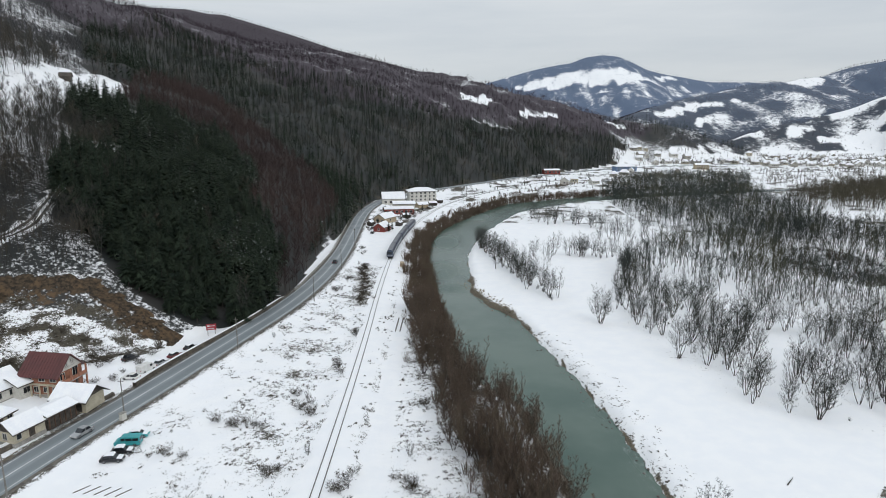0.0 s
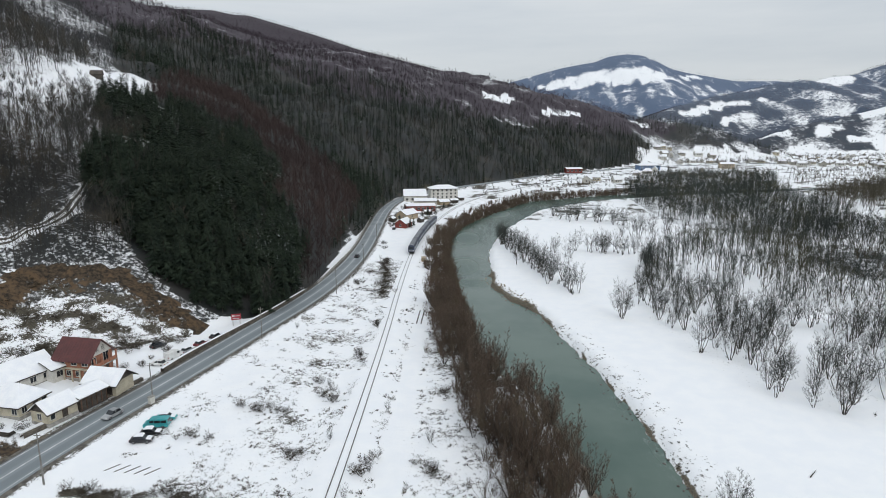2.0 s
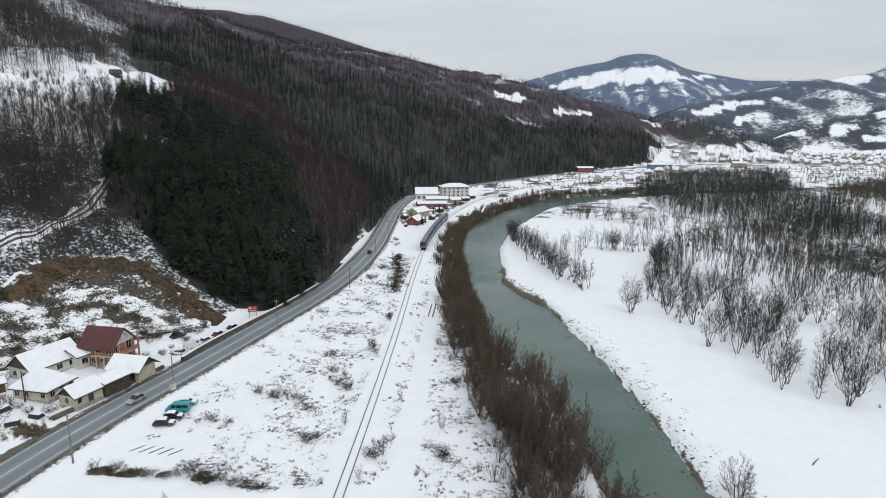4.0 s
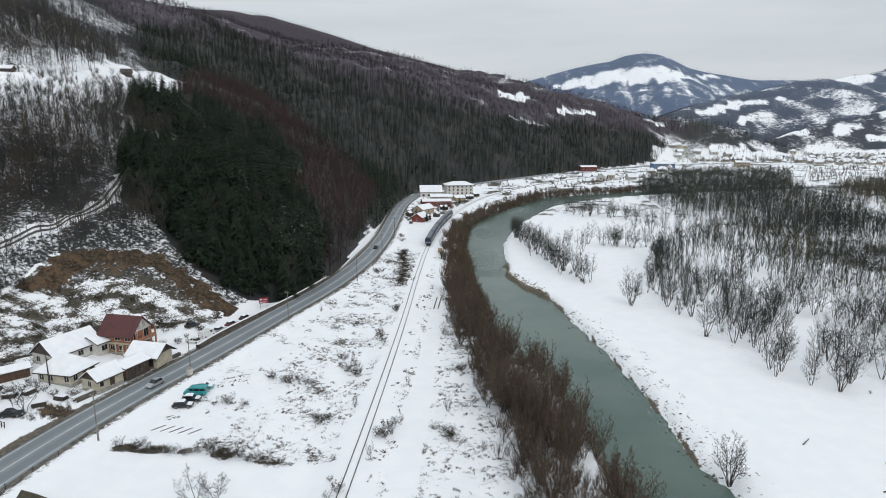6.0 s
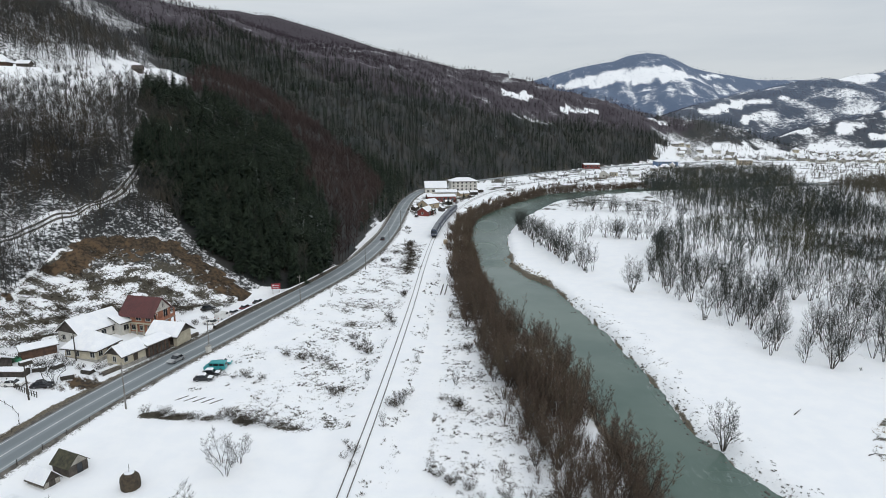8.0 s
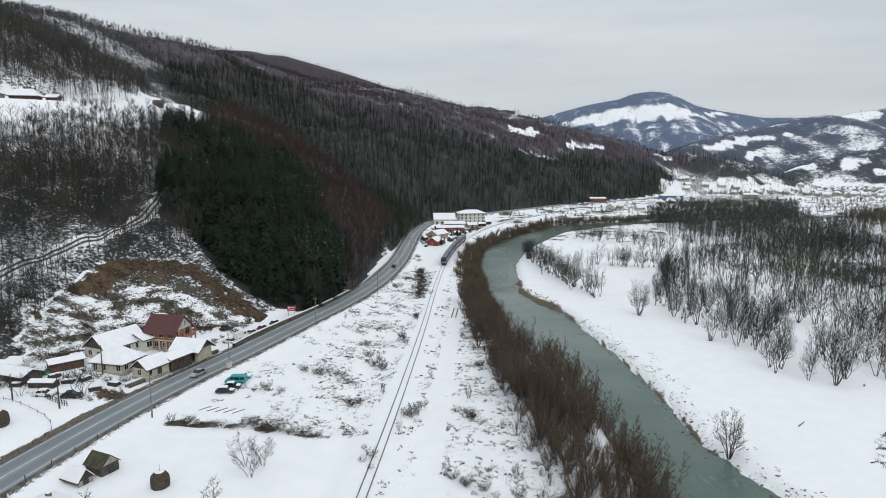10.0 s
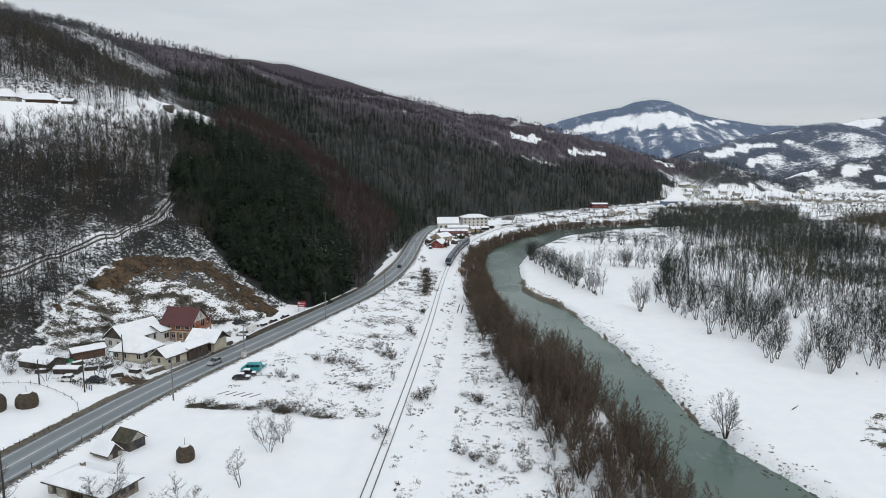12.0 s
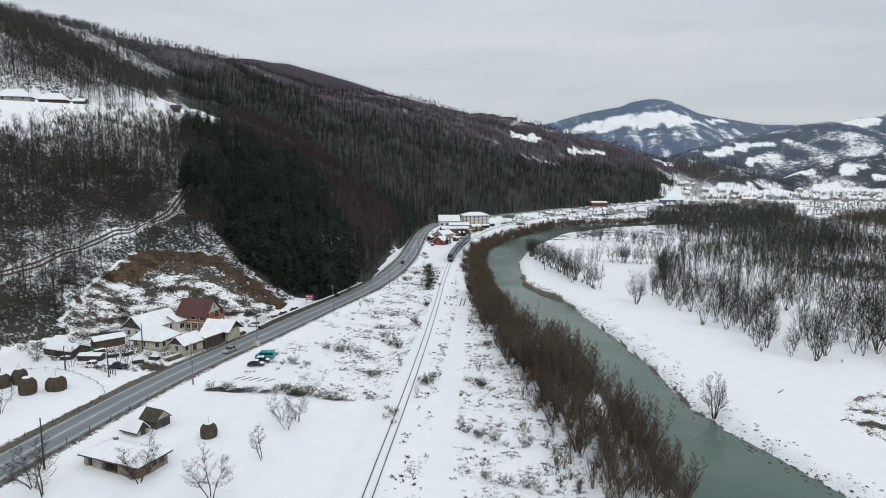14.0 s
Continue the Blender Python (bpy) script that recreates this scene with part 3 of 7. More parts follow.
def land_cover(px, py):
    """Leaf litter, with the dark tone of dense and far woods; bare earth, tussocks, gravel: 0 to 1 over the land."""
    gap, side, run = along(FOOT, px, py)
    d = np.where(side > 0, gap, -gap)
    far = np.hypot(px, py) > 1100
    litter = np.where(d > 2, 0.60 - 0.08 * step(py, 180, 240) * step(d, 170, 140) - 0.08 * step(d, 80, 130) + 0.01 * step(d, 170, 230) + 0.05 * ripple(px, py, 70, 21) + 0.04 * ripple(px, py, 14, 13), 0.0)
    # ground darkened almost throughout under the conifers and the dark wood
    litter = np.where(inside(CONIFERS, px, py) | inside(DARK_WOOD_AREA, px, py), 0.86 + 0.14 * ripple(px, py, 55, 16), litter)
    litter = np.where(inside(RUSSET, px, py), 0.95, litter)
    litter = np.where(inside(TOP_WOOD, px, py) & ~inside(DARK_WOOD_AREA, px, py), 0.70 + 0.13 * ripple(px, py, 80, 30), litter)
    litter = np.where(inside(CLEARING, px, py), 0.02, litter)
    track, _, _ = along(TRACK, px, py)
    litter = np.where(track < 1.9, 0.16, litter)
    rim, _, _ = along(SCAR[:8], px, py)
    litter = litter - 0.06 * step(rim, 30, 8) * (d > 2) * ~inside(CONIFERS, px, py)
    litter = np.where(inside(DEBRIS, px, py) & ~inside(SCAR, px, py), 0.12, litter)
    high = land(px, py)
    wooded = np.where(py > 2400, 0.69, 0.655) + 0.06 * ripple(px, py, 620, 22) + 0.15 * ripple(px, py, 170, 23) + 0.08 * ripple(px, py, 55, 61)
    for x, y, rx, ry in THIN_WOODS:
        wooded -= 0.12 * np.clip(1.6 - 1.3 * np.hypot((px - x) / rx, (py - y) / ry), 0, 1)
    litter = np.where(far & ((high > 10) | (py > 1200)), np.clip(wooded - np.where(px > 420, 0.02, 0.0), 0.03, 1.0), litter)
    litter = np.where((py > 1200) & (px < 420), np.clip(0.86 + 0.12 * ripple(px, py, 90, 20), 0, 1), litter)
    for outline in PASTURES:
        litter = np.where(inside(outline, px + 7 * ripple(px, py, 50, 17), py + 3 * ripple(px, py, 60, 9)), np.where(py > 2400, 0.33, 0.24) + 0.14 * ripple(px, py, 60, 8), litter)
    flood = inside(FLOOD_WOOD, px, py) | inside(BACK_WOOD, px, py)
    litter = np.where(flood, np.where(inside(BACK_WOOD, px, py), 0.46, 0.30) + 0.07 * ripple(px, py, 25, 24), litter)
    litter = np.where(inside(MARSH, px, py), 0.52 + 0.10 * ripple(px, py, 40, 7), litter)
    earth = np.where(inside(SCAR, px + 1.2 * ripple(px, py, 7, 56), py + 1.2 * ripple(px, py, 6, 57)), 0.98 - 0.066 * rim + 0.20 * ripple(px, py, 9, 25) + 0.08 * ripple(px, py, 3, 58), 0.0)
    earth = np.maximum(earth, 0.8 - np.hypot((px + 124) / 6, (py - 128) / 3.5))
    yard = np.minimum(np.hypot((px + 85) / 8, (py - 97) / 6), np.hypot((px + 93) / 12, (py - 94) / 2.5))
    yard = np.minimum(yard, np.hypot((px - (-81.6)) / 6.0, (py - 96.6) / 5.0))
    earth = np.maximum(earth, 0.66 - 0.35 * yard)
    tuft = np.where(inside(DEBRIS, px, py), 0.51 + 0.15 * ripple(px, py, 11, 26) + 0.12 * ripple(px, py, 4, 53), 0.0)
    field = (px > -62) & (px < -24) & (py > 84) & (py < 260)
    tuft = np.where(field, 0.310 + 0.07 * step(px, -54, -40) + 0.11 * ripple(px, py, 26, 27) + 0.10 * ripple(px, py, 7, 19), tuft)
    hedge = np.abs(py - np.interp(px, [-66, -53, -45, -33], [86, 85.4, 84.8, 83.6])) + 9 * np.clip(np.abs(px + 49) - 17, 0, 9)
    tuft = np.maximum(tuft, 0.62 - 0.20 * hedge + 0.30 * ripple(px, py, 8, 18))
    verge = (px > -18) & (px < 12) & (py > 20) & (py < 260)
    left, right = river_edge(px, py)
    tuft = np.where(verge & (left > 0), 0.37 + 0.16 * step(left, 24, 6) + 0.13 * ripple(px, py, 13, 28), tuft)
    lane = np.abs(px - np.interp(py, [0, 50, 92, 190, 260], [-10.5, -11.5, -12.5, -13.5, -17]))
    tuft = np.where(lane < 2.2, 0.06, tuft)
    plain = (py > 380) & (py < 1100) & (high < 6)
    tuft = np.where(plain & ~flood, 0.395 - 0.05 * step(px, 150, 260) + 0.04 * step(py, 760, 860) + 0.22 * ripple(px, py, 60, 14) + 0.22 * ripple(px, py, 17, 15), tuft)
    road, _, _ = along(ROAD, px, py)
    tuft = np.maximum(tuft, 0.62 - 0.16 * np.abs(road - 4.9))
    bramble, _, _ = along([(-28.5, 205), (-31, 235), (-34.5, 262)], px, py)
    tuft = np.maximum(tuft, 0.60 - 0.05 * bramble + 0.12 * ripple(px, py, 8, 5))
    rail, _, _ = along(RAIL, px, py)
    tuft = np.where(rail < 2.2, 0.05, tuft)
    tuft = np.where(inside([(66, 84), (76, 96), (92, 104), (96, 78), (80, 62), (68, 68)], px, py), 0.42 + 0.3 * ripple(px, py, 9, 29), tuft)
    tuft = np.where((right > 0) & (right < 9) & (py < 180), np.maximum(tuft, 0.42 - 0.025 * right + 0.16 * ripple(px, py, 6, 12)), tuft)
    reach = 1.7 + 4.4 * step(py, 170, 200) * step(py, 262, 240)
    gravel = np.clip(0.85 - np.abs(right - 0.3) / reach, 0, 1) * (right > -3)
    gravel = np.maximum(gravel, np.clip(0.9 - np.abs(left - 2.0) / 5.0, 0, 1) * (left > -3))
    _, road_side, _ = along(ROAD, px, py)
    gravel = np.maximum(gravel, np.clip(0.86 - np.abs(road - 5.2) / 3.0, 0, 1) * (road_side > 0) * step(py, 118, 96))
    return np.clip(np.stack((litter, earth, tuft, gravel), -1), 0, 1)


# ---- the ground, in one sheet to the horizon ----
def spaced(start, stop, fine, low, high, grow_low, grow_high):
    mid = np.arange(start, stop + fine, fine)
    out = [[], []]
    for i, (edge, end, sign, growth) in enumerate(((mid[-1], high, 1, grow_high), (mid[0], low, -1, grow_low))):
        gap, v = fine, edge
        while v * sign < end * sign:
            gap *= growth
            v += gap * sign
            out[i].append(v)
    return np.array(out[1][::-1] + list(mid) + out[0])


def build_ground():
    gx, gy = spaced(-140, 96, 1.4, -5200, 5200, 1.04, 1.026), spaced(40, 250, 1.4, -900, 5300, 1.12, 1.022)
    px, py = np.meshgrid(gx, gy)
    pz = land(px, py)
    ny, nx = px.shape
    index = np.arange(nx * ny).reshape(ny, nx)
    quads = np.stack((index[:-1, :-1], index[:-1, 1:], index[1:, 1:], index[1:, :-1]), -1).reshape(-1, 4)
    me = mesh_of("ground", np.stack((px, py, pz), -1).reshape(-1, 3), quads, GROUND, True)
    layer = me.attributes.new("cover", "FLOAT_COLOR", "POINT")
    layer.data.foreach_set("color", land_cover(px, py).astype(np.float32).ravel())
    # share of painted haze, growing with distance from the valley
    haze = me.attributes.new("haze", "FLOAT", "POINT")
    haze.data.foreach_set("value", (step(np.hypot(px, py), 600, 3200) * np.maximum(step(px, 350, 520), step(py, 2300, 2600))).astype(np.float32).ravel())
    ridge_tint = me.attributes.new("ridge_tint", "FLOAT", "POINT")
    ridge_tint.data.foreach_set("value", (np.maximum(inside(TOP_WOOD, px, py), (py > 1150) & (px < 460)) * (py < 2300)).astype(np.float32).ravel())
    return tagged(new("ground", me), "snow-covered valley floor and wooded hillsides with patches of earth", "ground", kind="structure")


build_ground()


def ribbon(line, offsets, lift, flat=None, stretch=None):
    """A strip along a line: one row of corners for each sideways offset."""
    pts = line if stretch is None else line[stretch[0]:stretch[1]]
    way = np.gradient(pts[:, :2], axis=0)
    way /= np.hypot(way[:, 0], way[:, 1])[:, None]
    side = np.stack((way[:, 1], -way[:, 0]), 1)
    rows = []
    for off, up in zip(offsets, lift):
        xy = pts[:, :2] + side * off
        z = (land(pts[:, 0], pts[:, 1]) if flat is None else np.full(len(pts), flat)) + up
        rows.append(np.column_stack((xy, z)))
    verts = np.stack(rows, 1)
    n, k = verts.shape[:2]
    index = np.arange(n * k).reshape(n, k)
    quads = np.stack((index[:-1, :-1], index[:-1, 1:], index[1:, 1:], index[1:, :-1]), -1).reshape(-1, 4)
    return verts.reshape(-1, 3), quads


road_line, rail_line = smooth_line(ROAD, 2.0), smooth_line(RAIL, 2.0)
road_line = road_line[road_line[:, 1] < 1000]
across_road = (-4.0, -3.9, -3.2, -2.6, -1.9, -1.2, -0.6, 0, 0.6, 1.2, 1.9, 2.6, 3.2, 3.9, 4.0)
camber = [-0.3] + [0.16 - 0.06 * abs(o) / 3.9 for o in across_road[1:-1]] + [-0.3]
road_mesh = mesh_of("road", *ribbon(road_line, across_road, camber), ASPHALT, True)
worn = road_mesh.attributes.new("lane", "FLOAT", "POINT")
worn.data.foreach_set("value", np.tile([1.0 if 0.9 < abs(o) < 2.8 else 0.0 for o in across_road], len(road_line)).astype(np.float32))
road = tagged(new("road", road_mesh), "wet grey asphalt two-lane road along the hill foot", "road", kind="structure")
# verge dirt and the ditch's shadow, both painted as one dark strip
for sign in (-1, 1):
    wander = 0.35 * ripple(road_line[:, 0], road_line[:, 1], 14, 50 + sign)
    verts, quads = ribbon(road_line, (sign * 3.95, sign * 4.5, sign * 5.0), (0.04, 0.02, -0.02))
    verts = verts.reshape(-1, 3, 3)
    verts[:, 2, :2] += (verts[:, 2, :2] - verts[:, 1, :2]) * (wander[:, None] * 1.6)
    verts[:, 2, 2] = land(verts[:, 2, 0], verts[:, 2, 1]) + 0.015
    part("shoulder", mesh_of("shoulder", verts.reshape(-1, 3), quads, SLUSH), None, road, "dark strip of grit, slush and painted ditch shadow along the road")
for off in (-3.35, 3.35):
    part("edge_line", mesh_of("edge_line", *ribbon(road_line, (off - 0.09, off + 0.09), (0.118, 0.118)), PAINT_WHITE), None, road, "worn white edge line")
part("centre_line", mesh_of("centre_line", *ribbon(road_line, (-0.13, 0.13), (0.166, 0.166)), PAINT_WHITE), None, road, "worn white centre line")

# ---- railway: two rails with head, web and foot on snowed-in ballast ----
railway = thing("railway_track", pose(0, 0, 0), "single railway track with dark steel rails in snow", "railway", kind="structure")
for off in (-0.75, 0.75):
    outline = [(-0.07, 0.0), (-0.07, 0.02), (-0.012, 0.05), (-0.012, 0.13), (-0.036, 0.14), (-0.036, 0.175), (0.036, 0.175), (0.036, 0.14), (0.012, 0.13), (0.012, 0.05), (0.07, 0.02), (0.07, 0.0)]
    part("rail", mesh_of("rail", *ribbon(rail_line, [off + o for o, _ in outline], [h + 0.04 for _, h in outline]), RAIL_STEEL), None, railway)

# ---- river ----
def build_river():
    left, right = smooth_line(RIVER_LEFT, 3.0), smooth_line(RIVER_RIGHT, 3.0)
    n = 420
    pick = lambda a: np.stack([np.interp(np.linspace(0, len(a) - 1, n), np.arange(len(a)), a[:, i]) for i in range(2)], 1)
    left, right = pick(left), pick(right)
    across = right - left
    wide = across / np.hypot(across[:, 0], across[:, 1])[:, None]
    rows = np.stack([left - 7 * wide + (across + 14 * wide) * k for k in np.linspace(0, 1, 17)], 1)
    verts = np.concatenate((rows, np.full((*rows.shape[:2], 1), -1.7)), -1)
    index = np.arange(n * 17).reshape(n, 17)
    quads = np.stack((index[:-1, :-1], index[:-1, 1:], index[1:, 1:], index[1:, :-1]), -1).reshape(-1, 4)
    me = mesh_of("river", verts.reshape(-1, 3), quads, WATER, True)
    flat = rows.reshape(-1, 2)
    rough = np.zeros(len(flat))
    for x, y, rx, ry in ((4, 232, 8, 9), (0, 262, 9, 22), (2, 330, 9, 26), (37.5, 108, 1.6, 9), (36, 128, 2.5, 6), (40, 76, 5, 3.5), (22, 425, 14, 25)):
        rough = np.maximum(rough, np.exp(-((flat[:, 0] - x) / rx) ** 2 - ((flat[:, 1] - y) / ry) ** 2))
    ripples = me.attributes.new("riffle", "FLOAT", "POINT")
    ripples.data.foreach_set("value", rough.astype(np.float32))
    tagged(new("river", me), "slow grey-green river bending between snowy banks", "river", kind="structure")


build_river()


# ---- wheel ruts of the forest track ----
track_line = smooth_line(TRACK, 1.5)
forest_track = thing("forest_track", pose(0, 0, 0), "snowy forest track with two dark wheel ruts", "track", kind="structure")
for off in (-0.75, 0.75):
    rut, quads = ribbon(track_line, (off - 0.36, off + 0.36), (0, 0))
    rut[:, 2] = land(rut[:, 0], rut[:, 1]) + 0.14
    part("wheel_rut", mesh_of("wheel_rut", rut, quads, SLUSH), None, forest_track)


# ---- trees: templates as arrays of corners and triangles ----
class Growth:
    """Collects limbs and twigs of one tree."""

    def __init__(self, seed):
        self.rng = np.random.RandomState(seed)
        self.v, self.f = [], []

    def limb(self, p, q, r0, r1, sides=3):
        p, q = np.asarray(p, float), np.asarray(q, float)
        way = (q - p) / (np.linalg.norm(q - p) + 1e-9)
        a = np.cross(way, (0.3, 0.9, 0.2))
        a /= np.linalg.norm(a) + 1e-9
        b = np.cross(way, a)
        base = len(self.v)
        for end, r in ((p, r0), (q, r1)):
            for i in range(sides):
                u = 2 * math.pi * i / sides
                self.v.append(end + r * (a * math.cos(u) + b * math.sin(u)))
        for i in range(sides):
            j = (i + 1) % sides
            self.f += [(base + i, base + j, base + sides + j), (base + i, base + sides + j, base + sides + i)]

    def twig(self, p, q, w):
        way = np.asarray(q, float) - p
        a = np.cross(way, self.rng.normal(size=3))
        a *= w / 2 / (np.linalg.norm(a) + 1e-9)
        base = len(self.v)
        self.v += [p + a, p - a, np.asarray(q, float)]
        self.f.append((base, base + 1, base + 2))

    def arrays(self):
        return np.array(self.v), np.array(self.f)


def fine_tree(seed, tall, stems, lean, branches, twigs, width, low=0.28, spread=0.42, reach=0.24, thick=0.0115, upright=0.0):
    """A leafless tree of fanned, slightly curved stems; rising branches carry many short fine twigs; upright sweeps all up."""
    wood, crown = Growth(seed), Growth(seed + 500)
    rng = wood.rng
    for s in range(stems):
        turn = 2 * math.pi * (s + rng.uniform(-0.35, 0.35)) / stems
        top = tall * (rng.uniform(0.72, 1.0) if s else 1.0)
        out = (lean * rng.uniform(0.5, 1.25) if stems > 1 else 0.04) * top
        pts = [np.array((0.16 * math.cos(turn), 0.16 * math.sin(turn), -0.4))]
        for k in range(1, 6):
            u = k / 5
            drift = out * ((1 - upright) * math.sin(u * math.pi * 0.55) + upright * (1 - math.exp(-4.5 * u)))
            pts.append(np.array((drift * math.cos(turn) + rng.normal(0, 0.012 * top), drift * math.sin(turn) + rng.normal(0, 0.012 * top), top * u)))
        r = thick * tall * (0.75 if stems > 2 else 1.0)
        for k in range(5):
            wood.limb(pts[k], pts[k + 1], r * (1 - k / 5.2), r * (1 - (k + 1) / 5.2), 3)
        for b in range(branches):
            u = low + (0.98 - low) * (b + rng.uniform(0, 1)) / branches
            k = min(int(u * 5), 4)
            start = pts[k] + (pts[k + 1] - pts[k]) * (u * 5 - k)
            around = turn + rng.normal(0, 1.1) if rng.rand() < 0.7 else rng.uniform(0, 2 * math.pi)
            size = tall * reach * rng.uniform(0.6, 1.2) * (1.25 - 0.85 * u)
            way = np.array((math.cos(around), math.sin(around), 0))
            bend = start + size * 0.5 * (way * spread * 1.3 + np.array((0, 0, 0.45)))
            end = bend + size * 0.5 * (way * spread * 0.8 + np.array((0, 0, 0.80)))
            crown.twig(start, bend + 0.3 * (end - bend), r * 0.62 * (1.2 - u))
            crown.twig(bend - 0.2 * (bend - start), end, r * 0.34 * (1.25 - u))
            for _ in range(twigs):
                k2 = rng.uniform(0.15, 1.0)
                a = start + (bend - start) * k2 * 2 if k2 < 0.5 else bend + (end - bend) * (k2 - 0.5) * 2
                spin = rng.uniform(0, 2 * math.pi)
                crown.twig(a, a + size * rng.uniform(0.3, 0.75) * np.array(((0.62 - 0.30 * upright) * math.cos(spin), (0.62 - 0.30 * upright) * math.sin(spin), rng.uniform(0.1 + 0.35 * upright, 1.0 + 0.2 * upright))), width)
    return wood.arrays(), crown.arrays()


def brush(seed, tall, wide, rods, width):
    """A thicket of thin rods from one root, fanning out."""
    g = Growth(seed)
    rng = g.rng
    for _ in range(rods):
        around, off = rng.uniform(0, 2 * math.pi), abs(rng.normal(0, 0.45))
        base = np.array((0.3 * wide * off * math.cos(around), 0.3 * wide * off * math.sin(around), -0.2))
        size = tall * rng.uniform(0.6, 1.0) * (1 - 0.25 * min(off, 1))
        mid = base + np.array((0.32 * wide * off * math.cos(around), 0.32 * wide * off * math.sin(around), size * 0.5))
        top = mid + np.array((0.3 * wide * off * math.cos(around) + rng.normal(0, 0.1 * wide), 0.3 * wide * off * math.sin(around) + rng.normal(0, 0.1 * wide), size * 0.5))
        g.twig(base, mid, width * 1.6)
        g.twig(mid - 0.3 * (mid - base), top, width * 1.4)
        for _ in range(5):
            a = base + (mid - base) * rng.uniform(0.4, 1) if rng.rand() < 0.5 else mid + (top - mid) * rng.uniform(0, 0.7)
            spin = rng.uniform(0, 2 * math.pi)
            g.twig(a, a + size * rng.uniform(0.15, 0.3) * np.array((0.5 * math.cos(spin), 0.5 * math.sin(spin), 0.9)), width)
    return g.arrays()


def conifer(seed, tall, boughs, full=0.0):
    """A spruce or pine: a stem and drooping boughs, each of two or three small sprays; full rounds the crown."""
    g = Growth(seed)
    rng = g.rng
    g.limb((0, 0, -1), (0, 0, tall * 0.97), 0.014 * tall, 0.003 * tall)
    lopsided = rng.uniform(0, 2 * math.pi)
    for k in range(boughs):
        u = (k + rng.uniform(0, 1)) / boughs
        z = tall * (0.10 + 0.88 * u ** 0.9)
        a = 2.399 * k + rng.uniform(-0.6, 0.6)
        taper = (1 - full) * (1 - u) ** 0.75 + full * math.sqrt(max(0.0, 1 - u * u)) * (0.55 + 0.45 * u)
        size = (tall * 0.21 * taper + 0.25) * rng.uniform(0.5, 1.2) * (1 + 0.18 * math.cos(a - lopsided))
        way, side = np.array((math.cos(a), math.sin(a), 0)), np.array((-math.sin(a), math.cos(a), 0))
        droop = size * rng.uniform(0.1, 0.5) * (1 - 0.8 * u)
        for j in range(2 if boughs < 60 else 3):
            near, far = (0.0, 0.72) if j == 0 else (0.35, 1.0)
            swing = 0.0 if j == 0 else (0.30 if j == 1 else -0.30) * rng.uniform(0.4, 1.3)
            p = way * size * near + np.array((0, 0, z + 0.18 * size * (1 - near)))
            q = way * size * far + side * size * swing + np.array((0, 0, z - droop * far))
            mid = (p + q) / 2 + np.array((0, 0, 0.05 * size))
            broad = size * rng.uniform(0.12, 0.26) * (0.75 if boughs > 100 else 1.0)
            base = len(g.v)
            g.v += [p, mid + side * broad + np.array((0, 0, -0.14 * size)), q, mid - side * broad + np.array((0, 0, -0.14 * size))]
            g.f += [(base, base + 1, base + 2), (base, base + 2, base + 3)]
    return g.arrays()


def in_view(px, py):
    return (px > -14 - 0.9 * (py + 45)) & (px < 45 + 0.76 * (py + 5))


def scatter(area, gap, seed, keep=None):
    """Uneven places about gap apart inside an outline."""
    rng = np.random.RandomState(seed)
    xs, ys = [p[0] for p in area], [p[1] for p in area]
    gx, gy = np.meshgrid(np.arange(min(xs), max(xs), gap), np.arange(min(ys), max(ys), gap))
    px, py = (gx + rng.uniform(-0.48, 0.48, gx.shape) * gap).ravel(), (gy + rng.uniform(-0.48, 0.48, gy.shape) * gap).ravel()
    ok = inside(area, px, py)
    px, py = px[ok], py[ok]
    if keep is not None:
        ok = keep(px, py, rng)
        px, py = px[ok], py[ok]
    return px, py


def planted(name, templates, px, py, material, label, category, seed, small=0.7, large=1.2, sink=0.0):
    """A stand that nobody could count: copies of a few templates in one mesh."""
    rng = np.random.RandomState(seed)
    pz = land(px, py) - sink
    kind, turn, size = rng.randint(len(templates), size=len(px)), rng.uniform(0, 2 * math.pi, len(px)), rng.uniform(small, large, len(px))
    verts, tris, base = [], [], 0
    for i, (v, f) in enumerate(templates):
        at = np.nonzero(kind == i)[0]
        if not len(at):
            continue
        c, s, k = np.cos(turn[at])[:, None], np.sin(turn[at])[:, None], size[at][:, None]
        out = np.stack(((v[:, 0] * c - v[:, 1] * s) * k + px[at][:, None], (v[:, 0] * s + v[:, 1] * c) * k + py[at][:, None], v[:, 2] * k + pz[at][:, None]), -1)
        verts.append(out.reshape(-1, 3))
        tris.append((f[None] + (base + len(v) * np.arange(len(at)))[:, None, None]).reshape(-1, 3))
        base += len(v) * len(at)
    me = mesh_of(name, np.concatenate(verts), np.concatenate(tris), material)
    return tagged(new(name, me), label, category, kind="stuff")


